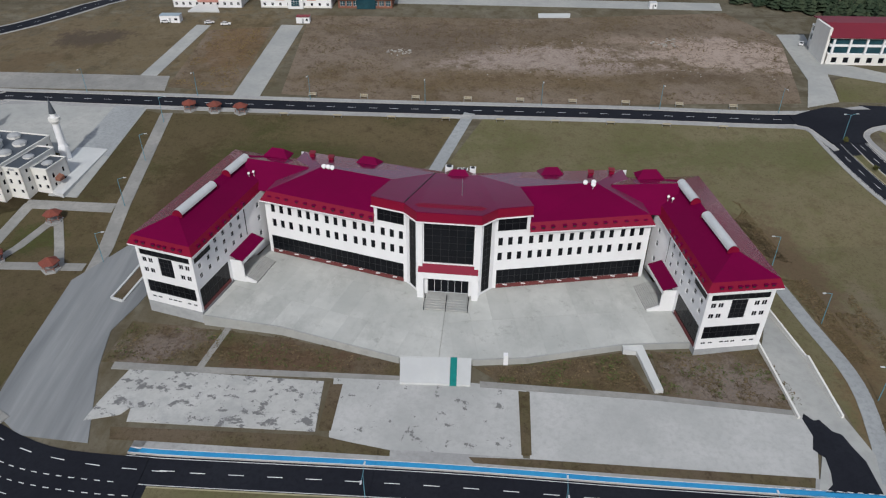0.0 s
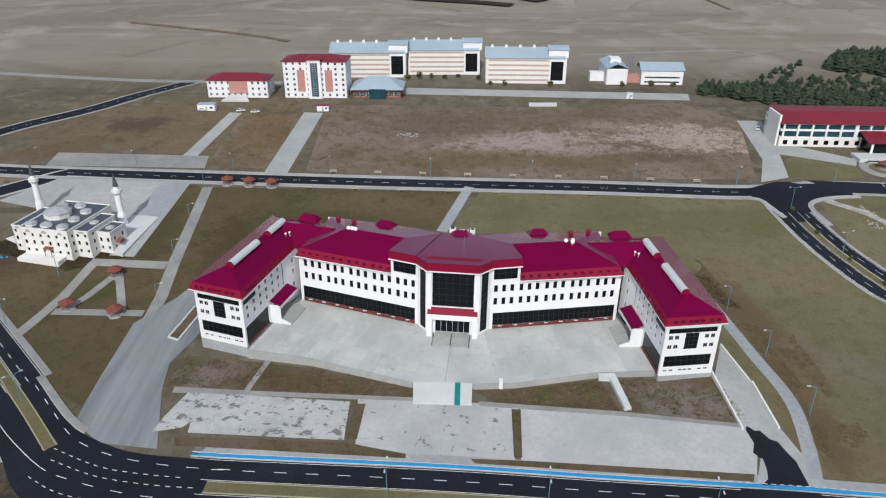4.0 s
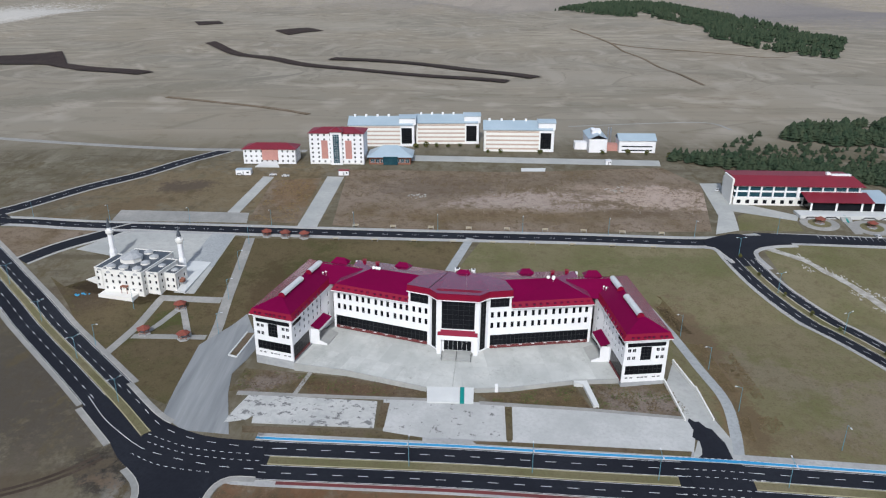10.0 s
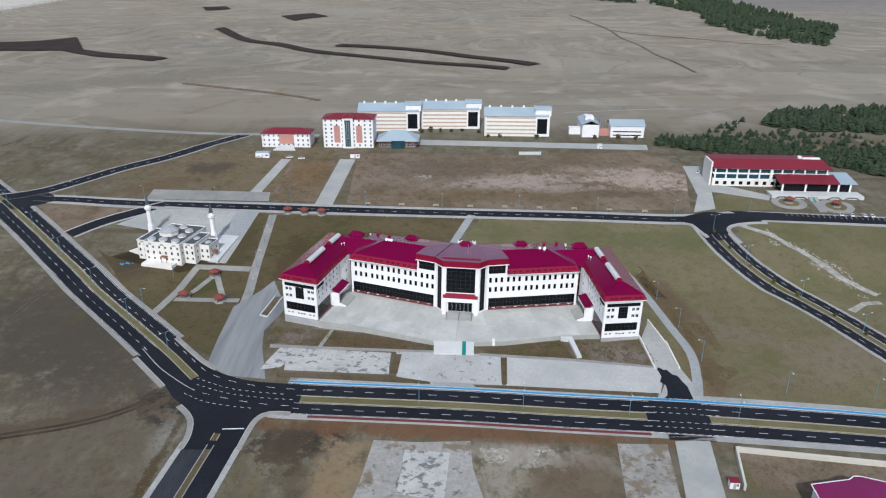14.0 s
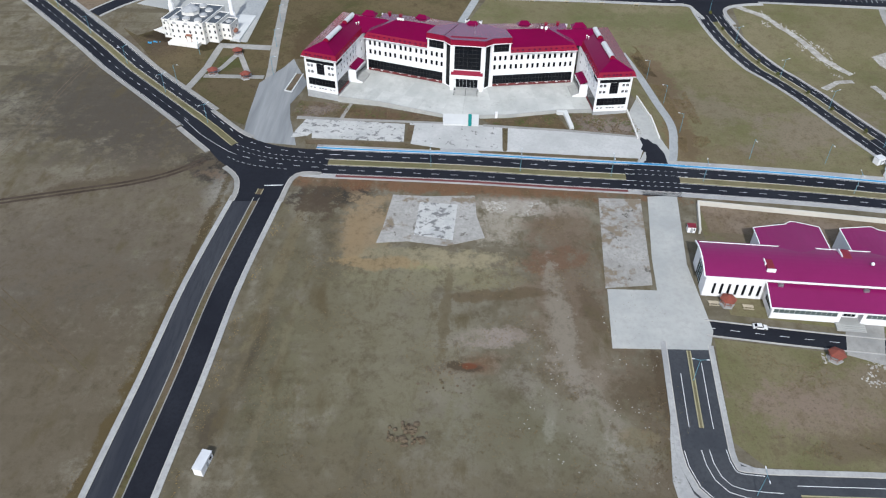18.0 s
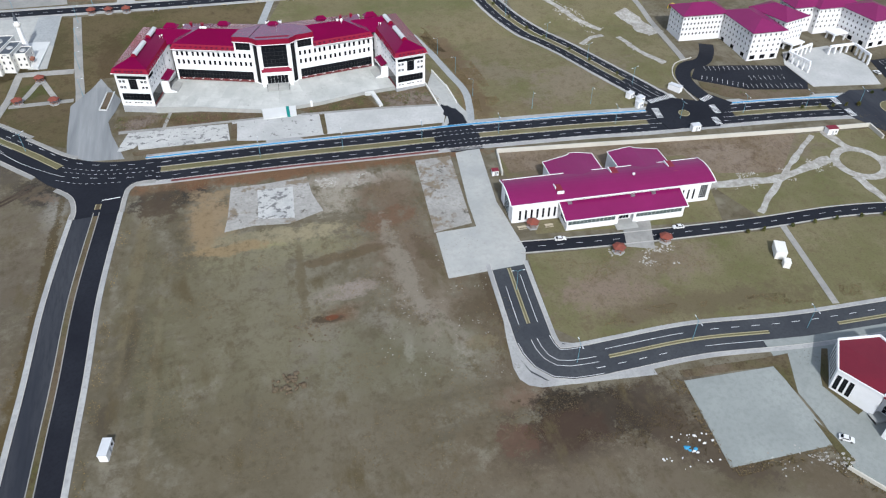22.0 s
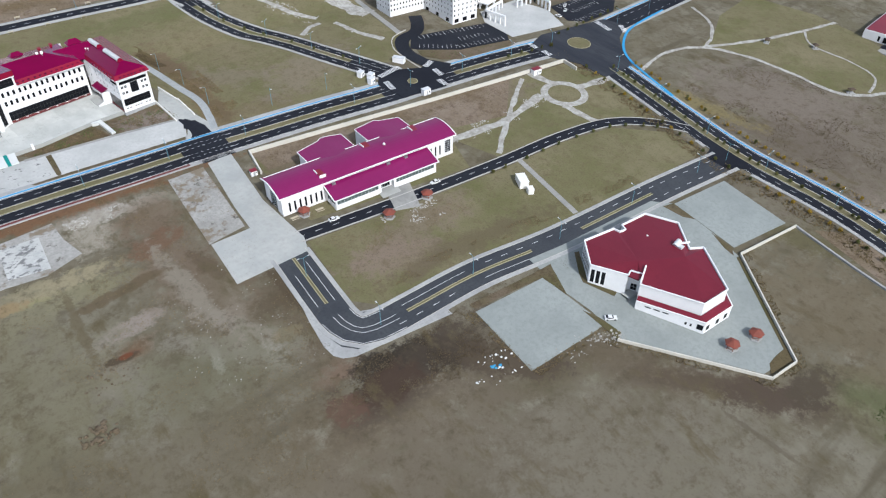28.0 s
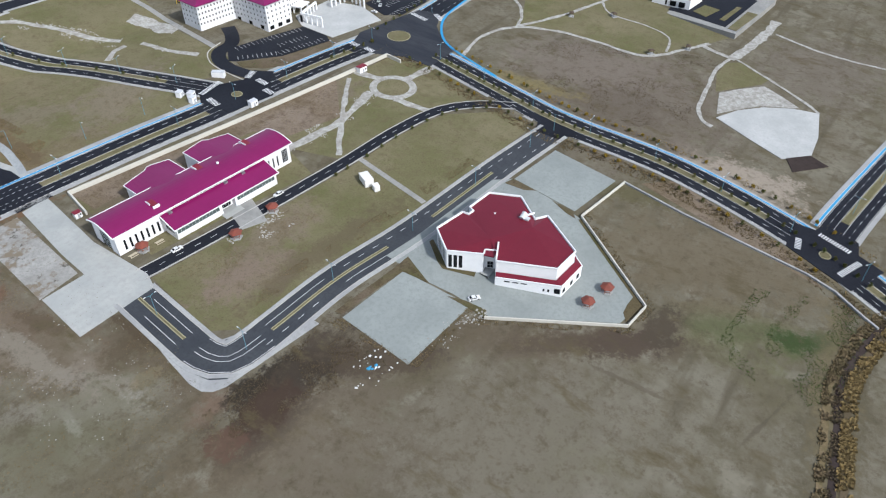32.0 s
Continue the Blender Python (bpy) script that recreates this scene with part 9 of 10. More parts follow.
def bench_proto():
    own = thing("bench", "pale slatted bench with a back beside the pavement", "bench", 0, 0, 0, 0, "roadside benches")
    for k in range(3):
        bm = bmesh.new()
        box(bm, -1.5, 1.5, -0.45 + k * 0.3, -0.2 + k * 0.3, 0.42, 0.5)
        part("seat_slat", bm, "bench_wood", own)
    for k in range(2):
        bm = bmesh.new()
        box(bm, -1.5, 1.5, 0.5, 0.58, 0.62 + k * 0.3, 0.84 + k * 0.3)
        part("back_slat", bm, "bench_wood", own)
    for x in (-1.35, 1.35):
        bm = bmesh.new()
        box(bm, x - 0.08, x + 0.08, -0.4, 0.5, -0.3, 0.42)
        box(bm, x - 0.08, x + 0.08, 0.42, 0.5, 0.42, 1.1)
        part("leg", bm, "metal", own, "grey metal leg")
    return own


bench = bench_proto()
first = True
for x in range(-52, 116, 19):
    for side in (-1, 1):
        y = float(np.interp(x, [q[0] for q in R_N], [q[1] for q in R_N])) + side * 6.9
        m = pose(x + 4 * side, y, land(x, y) + 0.3, 0, 0, -4 + (0 if side > 0 else 180))
        if first:
            bench.matrix_basis, first = m, False
        else:
            copy_thing(bench, m)


def picnic_table(x, y, turn):
    own = thing("picnic_table", "pale timber picnic table with fixed seats on the grass", "table", x, y, None, turn, "picnic tables")
    for y0, y1, z in ((-0.5, 0.5, 0.78), (-1.15, -0.75, 0.45), (0.75, 1.15, 0.45)):
        bm = bmesh.new()
        box(bm, -1.7, 1.7, y0, y1, z, z + 0.08)
        part("tabletop" if z > 0.5 else "seat", bm, "bench_wood", own)
    for x1 in (-1.2, 1.2):
        bm = bmesh.new()
        box(bm, x1 - 0.07, x1 + 0.07, -1.1, 1.1, 0.36, 0.45)
        for y1 in (-0.45, 0.35):
            box(bm, x1 - 0.07, x1 + 0.07, y1, y1 + 0.1, -0.2, 0.78)
        part("leg_frame", bm, "bench_wood", own)


picnic_table(79.6, 8.6, -4)
picnic_table(90.4, 7.0, -6)
cabin("gate_kiosk", "small white gate kiosk with a dark red roof", 81.2, 44.6, -6, 2.8, 2.2, 2.3, "redroof")

# ---- planting ----
def shrub_mesh(rng, h, r, n):
    """A loose clump of many small leaf faces on a short stem."""
    bm = bmesh.new()
    for _ in range(n):
        a, u, w = rng.uniform(0, 2 * math.pi), rng.random() ** 0.6, rng.random()
        p = Vector((r * u * math.cos(a), r * u * math.sin(a), h * (0.25 + 0.75 * w * (1 - 0.3 * u))))
        s = rng.uniform(0.16, 0.34)
        q = Matrix.Translation(p) @ Euler((rng.uniform(0, 3), rng.uniform(0, 3), rng.uniform(0, 3))).to_matrix().to_4x4()
        bm.faces.new([bm.verts.new(q @ Vector(c)) for c in ((-s, -s * 0.6, 0), (s, -s * 0.6, 0), (s * 0.7, s, 0), (-s * 0.7, s, 0))])
    return bm


rng = random.Random(5)
saps = []
for k in range(4):
    sm = lone_mesh("crown", shrub_mesh(rng, 2.2 + 0.3 * k, 0.75, 60), "leafgold" if k % 2 else "leafgreen")
    tb = bmesh.new()
    cylinder(tb, 0, 0, -0.3, 1.2, 0.06, 0.03, 5)
    saps.append((sm, lone_mesh("trunk", tb, "bark")))


def sapling(x, y, k):
    own = thing("sapling", "young golden-leaved sapling beside the road" if k % 2 else "young dull green sapling beside the road", "sapling", x, y, None, rng.uniform(0, 360), "roadside saplings")
    sm, tr = saps[k % 4]
    share("crown", sm, own, Matrix())
    share("trunk", tr, own, Matrix())


for line, off, s0, s1, step in ((R_NE, 0.0, 30, 320, 6), (R_NE, -13.5, 20, 260, 7), (R_NE, 14.5, 30, 260, 6), (R_A, 0.0, 312, 365, 7), (R_C, -5.0, 90, 200, 10), (R_SE, 0.0, 15, 140, 15), (R_UP, 13.0, 0, 60, 7)):
    s = s0
    while s < s1:
        (x, y), d = along(line, s + rng.uniform(-2, 2))
        sapling(x - d[1] * off, y + d[0] * off, 1 if (off in (-13.5, 14.5) and rng.random() < 0.6) else rng.choice((0, 2)))
        s += step * rng.uniform(0.8, 1.3)


def inside(poly, x, y):
    c = False
    for (x0, y0), (x1, y1) in zip(poly, poly[1:] + poly[:1]):
        if (y0 > y) != (y1 > y) and x < (x1 - x0) * (y - y0) / (y1 - y0) + x0:
            c = not c
    return c


def forest(name, label, poly, count, hmin, hmax, rmul, seed, tiers=4, sides=7, thin=-0.22):
    """Conifers in one mesh: uneven tiers of drooping boughs round a trunk."""
    r = random.Random(seed)
    xs, ys = [p[0] for p in poly], [p[1] for p in poly]
    verts, faces = [], []
    made = tries = 0
    while made < count and tries < count * 8:
        tries += 1
        x, y = r.uniform(min(xs), max(xs)), r.uniform(min(ys), max(ys))
        if not inside(poly, x, y):
            continue
        if noise.noise((x / 30, y / 30, seed)) < thin:
            continue
        made += 1
        z, h = land(x, y), r.uniform(hmin, hmax)
        rad = h * rmul * r.uniform(0.8, 1.25)
        for t in range(tiers):
            z0, z1 = z + h * (0.10 + 0.78 * t / tiers), z + h * (0.10 + 0.78 * (t + 1.5) / tiers)
            rr = rad * (1 - (t / (tiers + 0.4)) ** 1.5)
            tip = len(verts)
            verts.append((x + r.uniform(-0.2, 0.2), y + r.uniform(-0.2, 0.2), min(z1, z + h)))
            a0 = r.uniform(0, 6.28)
            for k in range(sides):
                q = rr * r.uniform(0.62, 1.22)
                a = a0 + 2 * math.pi * k / sides
                verts.append((x + q * math.cos(a), y + q * math.sin(a), z0 + r.uniform(-0.05, 0.09) * h))
            for k in range(sides):
                faces.append((tip, tip + 1 + k, tip + 1 + (k + 1) % sides))
            faces.append(tuple(tip + 1 + k for k in reversed(range(sides))))
    me = bpy.data.meshes.new(name)
    me.from_pydata(verts, [], faces)
    me.materials.append(M["pine"])
    return tagged(new(name, me), label, "woods", kind="stuff")


forest("pine_wood", "dense dark green pine belt behind the library", [(138, 352), (150, 346), (168, 336), (205, 324), (240, 310), (262, 292), (420, 292), (420, 342), (300, 334), (262, 330), (220, 344), (180, 354), (150, 360)], 1100, 4, 8, 0.48, 3, 4, 8, -0.6)
forest("pine_wood", "dense dark green pine plantation on the slope", [(238, 412), (262, 444), (300, 453), (480, 468), (480, 372), (330, 374), (300, 386), (252, 390)], 1500, 4.5, 8.5, 0.48, 5, 4, 8, -0.5)
forest("pine_edge", "scattered young pines at the edge of the wood", [(160, 362), (225, 424), (240, 414), (254, 386), (330, 371), (420, 366), (420, 346), (300, 338), (262, 334), (220, 348), (180, 358)], 230, 1.5, 4.5, 0.6, 4, 4, 8, -0.1)
forest("hill_wood", "distant dark pine plantation on the ridge", [(245, 1560), (270, 1429), (328, 1333), (416, 1265), (442, 1176), (401, 996), (437, 960), (481, 915), (505, 850), (560, 930), (595, 1049), (604, 1159), (580, 1250), (560, 1420), (480, 1560), (340, 1620)], 3400, 7, 12, 0.42, 6, 2, 6)


def bush(x, y, s, k):
    own = thing("bush", "dark rounded bush near the dormitories", "bush", x, y, None, rng.uniform(0, 360), "yard bushes")
    sm, tr = saps[0 if k else 2]
    share("crown", sm, own, Matrix.Diagonal((s * 1.3, s * 1.3, s * 0.9, 1)))
    share("trunk", tr, own, Matrix())


for x, y in ((-15, 386), (-8, 387), (0, 386), (8, 388), (26, 371), (34, 370), (60, 368), (130, 366), (142, 358), (118, 368), (101, 367), (20, 384), (-22, 384)):
    bush(x, y, rng.uniform(1.2, 1.9), rng.random() < 0.5)


# ---- far field stripes ----
for pts, w in (([(-142, 838), (-80, 815), (-22, 786), (40, 724), (98, 668)], 13), ([(-356, 1037), (-282, 922), (-212, 842), (-147, 777), (-40, 700), (64, 639)], 9), ([(-510, 847), (-430, 800), (-338, 738)], 14), ([(-700, 800), (-600, 860), (-520, 905)], 60), ([(-292, 1202), (-238, 1241)], 34), ([(-460, 1280), (-420, 1300)], 26)):
    ln = smooth(pts, 12)
    bm = bmesh.new()
    ribbon_into(bm, ln, -w * 1.35, w * 0.35)
    for v in bm.verts:
        v.co.z = land(v.co.x, v.co.y) + 1.2
    tagged(part("ploughed_strip", bm, "plough"), "dark freshly ploughed strip on the far hill", "field", kind="structure")
for pts, w in (([(-257, 568), (-161, 528), (-115, 498)], 5), ([(205, 1113), (249, 1019), (255, 936), (266, 860), (258, 720), (260, 635)], 3.5), ([(249, 1019), (275, 985), (323, 927), (391, 902), (467, 899)], 3)):
    ribbon_walk("field_track", "faint dark track across the hill", pts, w, 0.6, "lawn2", 10)


# ---- litter, mounds, soil heaps ----
def heap(name, label, x, y, r, h, material, n, seed):
    """Loose stones or rags scattered on the ground, in one mesh."""
    g = random.Random(seed)
    bm = bmesh.new()
    for _ in range(n):
        a, u = g.uniform(0, 6.28), g.random() ** 0.5
        px, py = x + r * u * math.cos(a) * 1.5, y + r * u * math.sin(a)
        s = g.uniform(0.15, 0.55) * h
        bmesh.ops.create_icosphere(bm, subdivisions=1, radius=s, matrix=Matrix.Translation((px, py, land(px, py) + s * 0.3)) @ Matrix.Diagonal((g.uniform(0.7, 1.6), g.uniform(0.7, 1.4), g.uniform(0.4, 0.8), 1)))
    return tagged(part(name, bm, material), label, "rubble", kind="stuff")


heap("litter_white", "scattered white litter on the soil", 92, -97, 6.5, 0.8, "line", 34, 1)
heap("litter_blue", "few blue plastic sheets among the litter", 92, -96, 1.3, 1.2, "bluesheet", 7, 2)
heap("soil_mound", "low mound of dry weeds and soil", -18.5, -40.5, 4.0, 1.6, "bed", 46, 3)
heap("rubble_heap", "pale rubble heap by the wall", 132, -112, 3.5, 0.9, "rubble", 40, 4)
heap("rubble_heap", "pale rubble along the pad edge", 118, -107.5, 5.0, 0.6, "rubble", 30, 6)
heap("soil_mound", "brown soil heap on the field", -8, -22, 6.0, 0.9, "bed", 36, 7)
heap("stone_heap", "pale stones on the brown field", -18, 290, 4.0, 1.4, "rubble", 24, 8)
heap("stone_heap", "pale stones on the brown field", 96, 300, 5.0, 1.4, "rubble", 24, 9)
heap("tarpaulin", "pale blue tarpaulins beside the mosque", -158, 186, 2.4, 1.5, "bluesheet", 6, 10)


# ---- picnic shelters by the looping path, digger ----
def shelter(x, y, turn):
    own = thing("picnic_shelter", "small dark timber shelter on a pale slab", "shelter", x, y, None, turn, "path shelters")
    bm = bmesh.new()
    box(bm, -2.0, 2.0, -1.6, 1.6, -0.3, 0.2)
    part("slab", bm, "pave", own, "pale concrete slab")
    for sx in (-1.3, 1.3):
        for sy in (-0.9, 0.9):
            bm = bmesh.new()
            box(bm, sx - 0.08, sx + 0.08, sy - 0.08, sy + 0.08, 0.2, 2.2)
            part("post", bm, "bark", own)
    bm = bmesh.new()
    hip(bm, [(-1.8, -1.4), (1.8, -1.4), (1.8, 1.4), (-1.8, 1.4)], 2.2, 0.7)
    part("roof", bm, "bark", own, "dark timber roof")


for x, y, a in ((386.8, -22.5, 20), (404.5, -44, 50), (371, -82.5, -30), (391.5, -98, 10)):
    shelter(x, y, a)

M["yellow"] = surf("yellow_machine_paint", (0.55, 0.36, 0.04), (0.48, 0.32, 0.05), big=0.5, small=2.0, rough=0.5)


def digger(x, y, turn):
    own = thing("backhoe_digger", "yellow backhoe digger parked on bare ground", "digger", x, y, None, turn)
    bm = bmesh.new()
    box(bm, -1.6, 1.4, -0.8, 0.8, 0.7, 1.5)
    box(bm, 1.4, 2.8, -0.55, 0.55, 0.8, 1.6)
    part("body", bm, "yellow", own)
    bm = bmesh.new()
    prism(bm, [(-1.3, -0.75), (0.6, -0.75), (0.6, 0.75), (-1.3, 0.75)], 1.5, 2.9)
    c = part("cab", bm, "glass", own, "dark glazed cab")
    bm = bmesh.new()
    box(bm, -1.45, 0.75, -0.85, 0.85, 2.9, 3.02)
    part("cab_roof", bm, "yellow", c)
    for wx, wy, r in ((-1.0, -0.95, 0.75), (-1.0, 0.95, 0.75), (1.9, -0.8, 0.5), (1.9, 0.8, 0.5)):
        bm = bmesh.new()
        bmesh.ops.create_cone(bm, cap_ends=True, segments=14, radius1=r, radius2=r, depth=0.4, matrix=Matrix.Translation((wx, wy, r)) @ Matrix.Rotation(radians(90), 4, "X"))
        part("wheel", bm, "rubber", own, "black tyre")
    bm = bmesh.new()
    line_quads(bm, [(-1.6, 0, 1.4), (-2.6, 0, 3.4), (-4.0, 0, 2.2), (-4.2, 0, 0.6)], 0.3)
    part("rear_boom", bm, "yellow", own)
    bm = bmesh.new()
    line_quads(bm, [(2.4, -0.6, 1.4), (3.6, -0.6, 0.7)], 0.2)
    line_quads(bm, [(2.4, 0.6, 1.4), (3.6, 0.6, 0.7)], 0.2)
    prism(bm, [(3.4, -1.1), (4.2, -1.1), (4.2, 1.1), (3.4, 1.1)], 0.1, [0.9, 0.3, 0.3, 0.9])
    part("loader_bucket", bm, "metal", own)


digger(243.6, 174.5, 15)

# ---- weeds, tufts and stones ----
def tufts(name, label, area, count, size, material, seed, thin=0.0, grain=14.0):
    """Ragged clumps of dry stalks over a stretch of ground, in one mesh."""
    g = random.Random(seed)
    xs, ys = [p[0] for p in area], [p[1] for p in area]
    verts, faces = [], []
    made = tries = 0
    while made < count and tries < count * 12:
        tries += 1
        x, y = g.uniform(min(xs), max(xs)), g.uniform(min(ys), max(ys))
        if not inside(area, x, y) or noise.noise((x / grain, y / grain, seed * 1.7)) < thin:
            continue
        made += 1
        z, h = land(x, y) + 0.03, size * 0.5 * g.uniform(0.4, 1.4)
        for _ in range(4):
            a, r = g.uniform(0, 6.28), h * g.uniform(0.2, 0.8)
            cx, cy = x + r * math.cos(a) * 0.6, y + r * math.sin(a) * 0.6
            dx, dy = -math.sin(a) * h * 0.5, math.cos(a) * h * 0.5
            k = len(verts)
            verts += [(cx - dx, cy - dy, z - 0.05), (cx + dx, cy + dy, z - 0.05), (cx + dx * 0.7 + math.cos(a) * h * 0.4, cy + dy * 0.7 + math.sin(a) * h * 0.4, z + h * g.uniform(0.25, 0.6)), (cx - dx * 0.7 + math.cos(a) * h * 0.4, cy - dy * 0.7 + math.sin(a) * h * 0.4, z + h * g.uniform(0.25, 0.6))]
            faces.append((k, k + 1, k + 2, k + 3))
    me = bpy.data.meshes.new(name)
    me.from_pydata(verts, [], faces)
    me.materials.append(M[material])
    return tagged(new(name, me), label, "weeds", kind="stuff")


def band(line, o0, o1):
    return shift(line, o0) + shift(line, o1)[::-1]


M["weed"] = surf("dry_weed_stalks", (0.200, 0.150, 0.090), (0.130, 0.105, 0.055), big=0.3, small=1.5, rough=1.0, spec=0.05, fine=0.4)
M["weed_dark"] = surf("dark_weed_stalks", (0.125, 0.095, 0.062), (0.095, 0.075, 0.045), big=0.3, small=1.5, rough=1.0, spec=0.05, fine=0.4)
M["weed_green"] = surf("green_weeds", (0.110, 0.135, 0.050), (0.080, 0.110, 0.038), big=0.3, small=1.5, rough=1.0, spec=0.05, fine=0.4)
M["weed_gold"] = surf("golden_weeds", (0.27, 0.195, 0.085), (0.21, 0.155, 0.075), big=0.3, small=1.5, rough=1.0, spec=0.05, fine=0.4)
tufts("scrub", "tall brown scrub along the footpath", [(82, 185), (88, 184), (95, 156), (96, 112), (92, 92), (89, 98), (92.5, 113), (90.5, 134), (87, 160)], 4800, 0.5, "weed", 1, -0.2)
tufts("scrub", "dark scrub beside the wing", [(84, 176), (88, 176), (96, 152), (91, 150)], 900, 0.7, "weed_dark", 2, -0.2)
tufts("weeds", "brown weeds in the bed below the court", [(-76, 120), (-74, 132), (-55, 130), (-10, 118), (-10, 115.5), (-54, 118.4)], 2772, 0.45, "weed", 3, -0.1, 6)
tufts("weeds", "brown weeds in the bed below the court", [(8, 117), (41, 122), (44, 110.5), (13, 113)], 1980, 0.45, "weed", 4, -0.1, 6)
tufts("weeds", "green-brown weeds in the corner bed", [(48, 122.5), (72, 123), (73, 106.5), (48.5, 108)], 1512, 0.45, "weed", 5, 0.0, 6)
tufts("weeds", "dark weeds by the court wall", [(-56, 131), (-36, 127.5), (-11, 119.5), (-12, 117.5), (-38, 124), (-56, 128)], 748, 0.5, "weed_dark", 6, -0.1, 5)
tufts("weeds", "weeds along the front verge", [(-67, 100.6), (-25.5, 98.5), (-11, 95), (-11, 94), (-66, 98.3)], 540, 0.35, "weed", 7, -0.2, 4)
tufts("weeds", "weeds along the front verge", [(6, 93.4), (70, 88.4), (69, 87), (7, 92.4)], 576, 0.35, "weed", 8, -0.2, 4)
tufts("weeds", "brown weeds below the service road", band(shift(R_L, 0), -9.2, -14.5), 1980, 0.5, "weed_dark", 9, -0.1, 7)
tufts("weeds", "weeds round the concrete pad", [(98, -72), (100, -108), (136, -110), (137, -107), (101, -104.6), (103, -74)], 756, 0.7, "weed", 10, -0.3, 6)
tufts("weeds", "dark burnt weeds by the bend", [(46, -66), (90, -70), (100, -84), (96, -100), (70, -88), (46, -80)], 2430, 0.5, "weed_dark", 11, 0.05, 9)
tufts("weeds", "brown weeds outside the yard wall", [(128, -112), (158, -160), (176, -163), (212, -118), (209, -116), (175, -158), (160, -157), (132, -112)], 1116, 0.7, "weed", 12, -0.1, 8)
tufts("weeds", "weeds in the hollow by the ditch", [(170, -186), (210, -190), (226, -226), (176, -232), (160, -215)], 2600, 0.5, "weed_green", 13, 0.05, 12)
DITCH = smooth([(226, -238), (216, -233.7), (196, -229), (178, -227.6), (161, -230), (145, -232.3), (134, -233.8), (100, -239)], 3)
for off, wide, mt in ((0.0, 3.0, "plough"), (3.2, 2.4, "weed_dark"), (-3.4, 2.2, "weed")):
    edge_line = shift(DITCH, off)
    bm = bmesh.new()
    cols = [[bm.verts.new((*q, 0)) for q in ((p[0] + noise.noise((p[0] / 4, p[1] / 4, o + off)) * 1.3, p[1] + o * wide * (0.35 + 0.5 * abs(noise.noise((p[0] / 6, o, 2.0 + off))))) for p in edge_line)] for o in (-1, 1)]
    for k in range(len(edge_line) - 1):
        bm.faces.new((cols[0][k], cols[0][k + 1], cols[1][k + 1], cols[1][k]))
    settle(bm, 0.05 + 0.02 * abs(off), 0)
    tagged(part("ditch_bank" if off else "ditch", bm, mt), "dark damp ditch bed" if not off else "matted dry growth on the ditch bank", "ditch", kind="structure")
tufts("ditch_weeds", "tall pale reeds along the ditch", band(DITCH, 1.2, 6.0), 2600, 1.5, "weed_gold", 14, -0.25, 5)
tufts("ditch_weeds", "tall brown weeds along the ditch", band(DITCH, -5.0, -1.0), 2200, 1.3, "weed", 44, -0.2, 5)
tufts("ditch_weeds", "dark rushes in the ditch", band(DITCH, -1.6, 1.6), 1300, 1.1, "weed_dark", 45, -0.1, 5)
tufts("weeds", "golden weeds beside the avenue", band(R_NE, 12.8, 18), 2600, 0.8, "weed_gold", 15, -0.05, 10)
tufts("weeds", "brown weeds beside the avenue", band(R_NE, -11.0, -20), 5200, 0.9, "weed", 16, -0.15, 7)
tufts("weeds", "dark scrub beside the avenue", band(R_NE, -11.5, -18), 2200, 1.0, "weed_dark", 46, 0.0, 6)
tufts("weeds", "golden shoots beside the avenue", band(R_NE, -10.6, -14), 900, 1.0, "weed_gold", 47, 0.0, 8)
tufts("weeds", "brown weeds below the main road", band(R_A, -10.8, -16)[:], 1260, 0.45, "weed", 17, 0.05, 9)
tufts("weeds", "weeds along the south-west road", band(R_SW, -11.2, -15), 1080, 0.45, "weed", 18, 0.05, 9)
tufts("weeds", "weeds along the south-west road", band(R_SW, 11.2, 15), 1080, 0.45, "weed_gold", 19, 0.08, 9)
tufts("weeds", "dry weeds over the north field", [(-58, 252), (-60, 330), (40, 328), (130, 334), (142, 300), (128, 245), (59, 244)], 4680, 0.7, "weed", 20, 0.0, 18)
tufts("weeds", "rusty weeds between the paths", [(-102, 258), (-102, 314), (-78, 318), (-79, 254)], 1260, 0.6, "weed_gold", 21, 0.0, 10)
tufts("weeds", "scattered weeds on the south field", [(-66, 66), (66, 62), (60, -60), (40, -100), (-70, -60)], 6336, 0.45, "weed", 22, 0.12, 16)
tufts("weeds", "weeds along the upper lawn edge", [(78, -45), (120, -50), (158, -55), (214, -61), (214, -56), (158, -49), (120, -43), (78, -40)], 1620, 0.5, "weed", 23, 0.0, 9)
tufts("weeds", "scattered weeds before the forecourt", [(80, -8), (110, -14), (140, -20), (140, -30), (90, -26)], 900, 0.5, "weed", 24, 0.05, 9)
tufts("weeds", "dark weeds over the brown plain", [(290, -20), (350, -30), (400, -130), (330, -125), (290, -130)], 2700, 0.6, "weed_dark", 25, 0.1, 14)
tufts("weeds", "brown weeds beyond the north-west road", band(R_NW, -13, -20)[:], 900, 0.5, "weed", 27, 0.05, 9)

tufts("weeds", "green and golden bushes on the strip beside the bays", [(211, 90), (231, 77), (261, 69.8), (257, 65.4), (224, 70), (215, 77), (210, 85)], 520, 1.0, "weed_green", 41, -0.1, 5)
tufts("weeds", "dry weeds over the eastern lawn edge", [(96, 150), (104, 150), (104, 100), (97, 96)], 1200, 0.6, "weed", 42, 0.0, 7)
tufts("weeds", "rough weeds on the garden field", [(92, 56), (160, 48), (228, 38), (206, 16), (180, 24), (170, 38), (92, 46)], 1400, 0.5, "weed", 43, 0.0, 9)

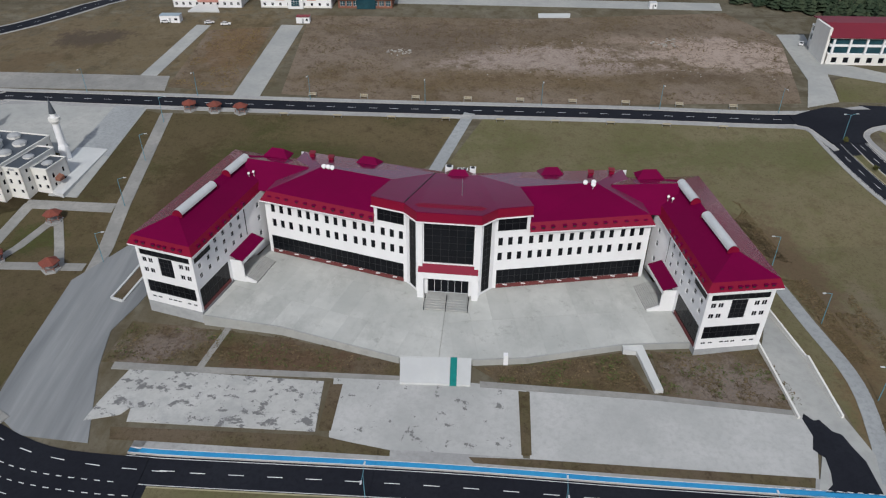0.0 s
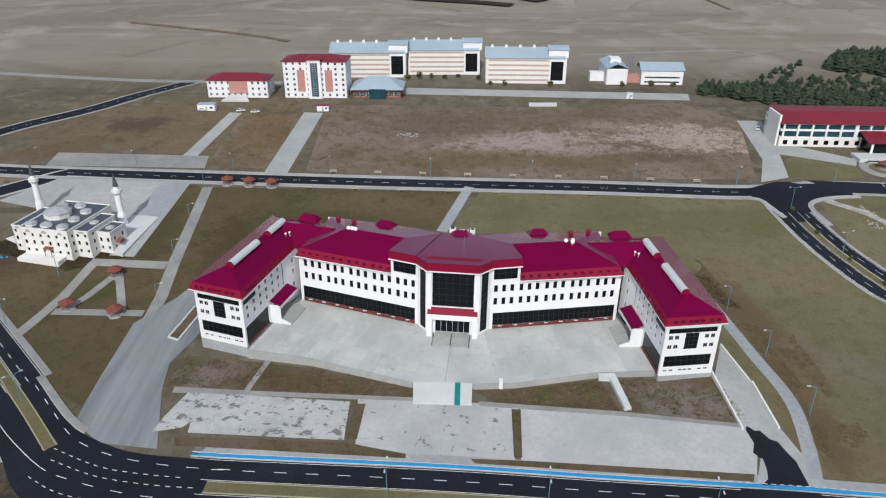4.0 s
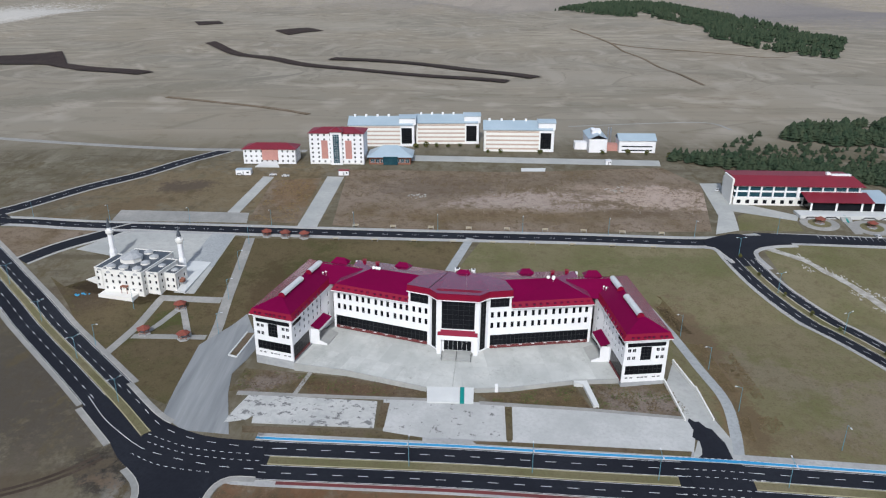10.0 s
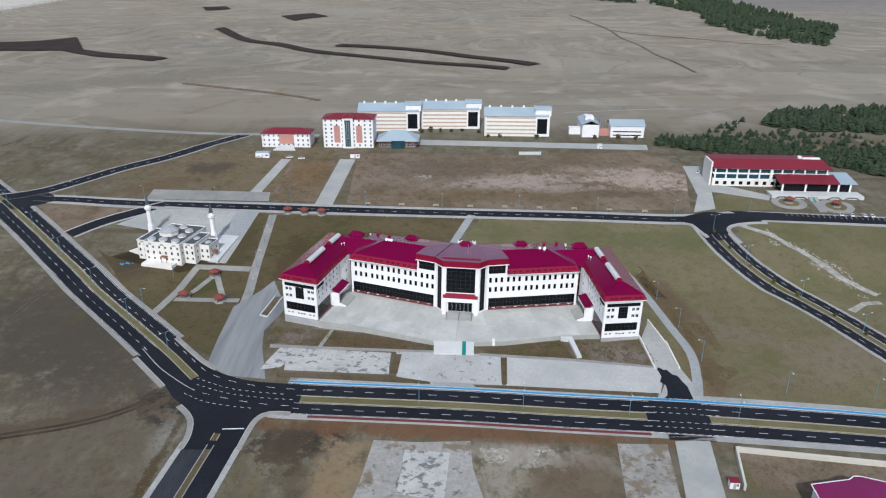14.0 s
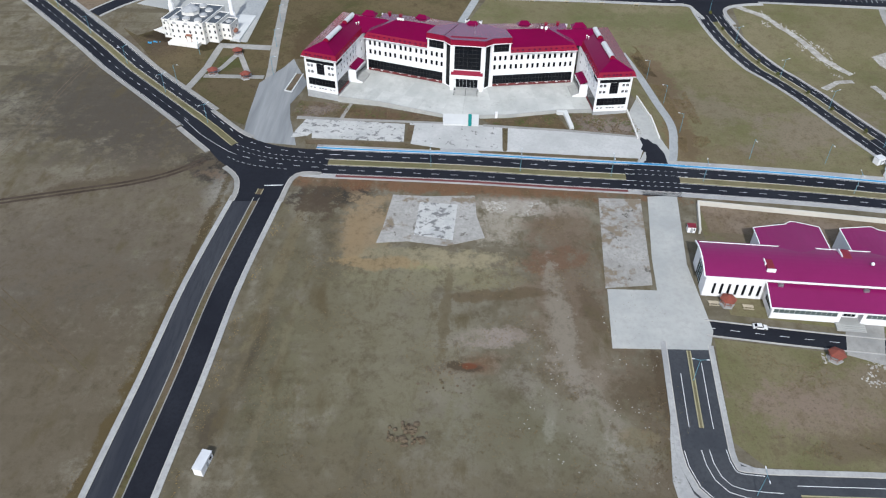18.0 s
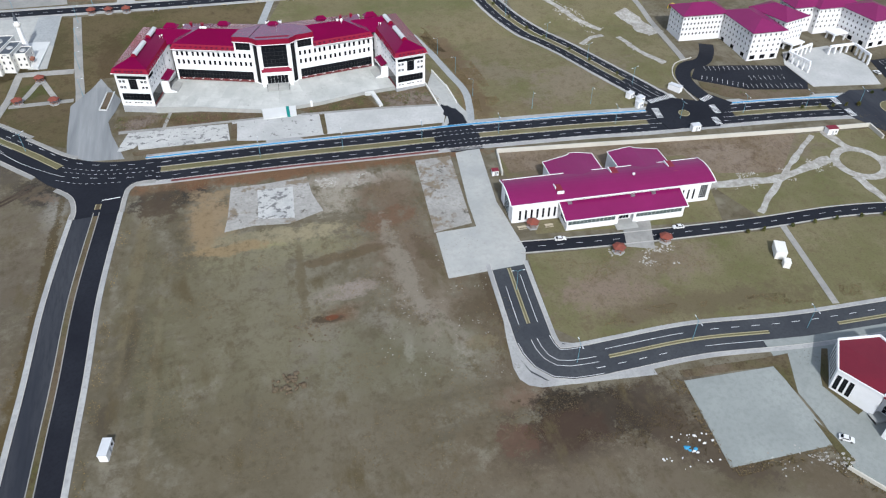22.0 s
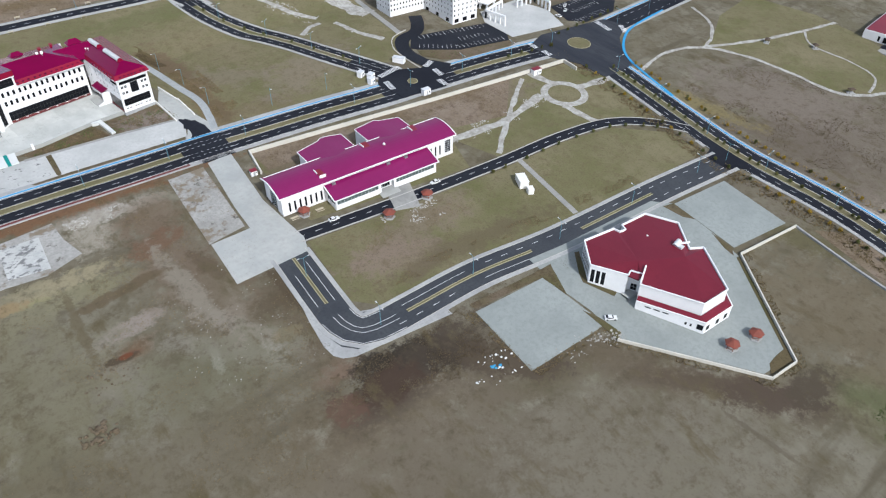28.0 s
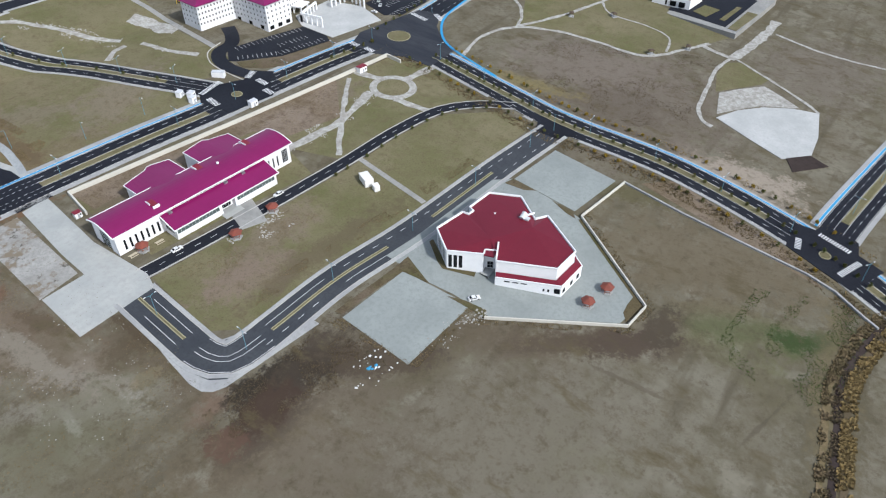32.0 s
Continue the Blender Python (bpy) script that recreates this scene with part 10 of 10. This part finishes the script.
BEDS = ([(-76, 120), (-74, 132), (-55, 130), (-10, 118), (-10, 115.5), (-54, 118.4)], [(8, 117), (41, 122), (44, 110.5), (13, 113)], [(48, 122.5), (72, 123), (73, 106.5), (48.5, 108)])
for k, bed in enumerate(BEDS):
    tufts("weeds", "golden stalks in the bed below the court", bed, 700, 0.4, "weed_gold", 51 + k, 0.05, 5)
    tufts("weeds", "green tufts in the bed below the court", bed, 700, 0.4, "weed_green", 61 + k, 0.05, 6)


def stones(name, label, area, count, size, seed, material="rubble"):
    g = random.Random(seed)
    xs, ys = [p[0] for p in area], [p[1] for p in area]
    verts, faces = [], []
    made = tries = 0
    base = ((1, 0, 0), (0, 1, 0), (-1, 0, 0), (0, -1, 0), (0, 0, 0.8))
    while made < count and tries < count * 12:
        tries += 1
        x, y = g.uniform(min(xs), max(xs)), g.uniform(min(ys), max(ys))
        if not inside(area, x, y) or noise.noise((x / 7, y / 7, seed * 2.3)) < 0.12:
            continue
        made += 1
        z, s, a, k = land(x, y), size * g.uniform(0.4, 1.3), g.uniform(0, 1.5), len(verts)
        for p in base:
            q = s * g.uniform(0.7, 1.3)
            verts.append((x + q * (p[0] * math.cos(a) - p[1] * math.sin(a)), y + q * (p[0] * math.sin(a) + p[1] * math.cos(a)), z + q * p[2]))
        faces += [(k, k + 1, k + 4), (k + 1, k + 2, k + 4), (k + 2, k + 3, k + 4), (k + 3, k, k + 4)]
    me = bpy.data.meshes.new(name)
    me.from_pydata(verts, [], faces)
    me.materials.append(M[material])
    return tagged(new(name, me), label, "stones", kind="stuff")


stones("stones", "pale rubble scattered round the ruined slab", [(6, 61), (30, 60), (29.5, 52), (8, 54.5)], 420, 0.28, 31)
stones("stones", "pale stones scattered on the south field", [(20, 10), (60, 10), (56, -60), (10, -50)], 130, 0.22, 32)
stones("stones", "pale rubble beside the magenta-roofed building", [(166, 10), (196, 4), (236, 12), (236, 20), (196, 16), (168, 20)], 260, 0.4, 33)
stones("stones", "pale rubble before the forecourt", [(106, -10), (136, -14), (130, -26), (108, -22)], 160, 0.4, 34)
stones("stones", "pale rubble across the triangular lawn", [(150, 226), (165, 196), (186, 146), (198, 126), (204, 134), (180, 190), (160, 226)], 420, 0.45, 35)
stones("stones", "white rubble by the yard wall", [(124, -107), (136, -109), (138, -116), (130, -114)], 70, 0.32, 36)
stones("stones", "pale stones on the north field", [(0, 262), (140, 262), (140, 310), (0, 300)], 160, 0.3, 37)

for area, k in (([(-76, 120.5), (-74.5, 132.5), (-55, 129.6), (-36, 126), (-10.5, 118), (-10.5, 115.6), (-54, 118.8)], 61), ([(8, 117.4), (18, 117.6), (41, 121.6), (44, 110.6), (13, 113.2)], 64), ([(46, 109.6), (45, 121.8), (74, 118), (76, 106.6)], 67)):
    tufts("weeds", "green weeds in the bed below the court", area, 420, 0.8, "weed_green", k, 0.05, 6)
    tufts("weeds", "brown weeds in the bed below the court", area, 520, 0.8, "weed", k + 1, 0.0, 5)
    tufts("weeds", "dark dry weeds in the bed below the court", area, 420, 0.8, "weed_dark", k + 2, 0.0, 5)

# ruts of a dirt track over the west field
for pts, w in (([(-196, 54.5), (-173, 60.1), (-149, 66.3), (-132, 70.8), (-119.7, 76.1), (-111.8, 81.7), (-106.5, 87)], 0.6), ([(-157, 13), (-137, -3), (-116, -20)], 0.14), ([(-150, -3), (-136, -12), (-124, -21)], 0.14), ([(-194, 79), (-189, 104), (-187, 156), (-179, 180)], 0.16)):
    ln = smooth(pts, 5)
    for o in (-1.1, 1.1):
        tagged(ribbon("wheel_rut", ln, o - w, o + w, 0.04, "rut" if w > 0.5 else "bed", None, "", 0), "dark wheel rut in the field", "track", kind="structure")
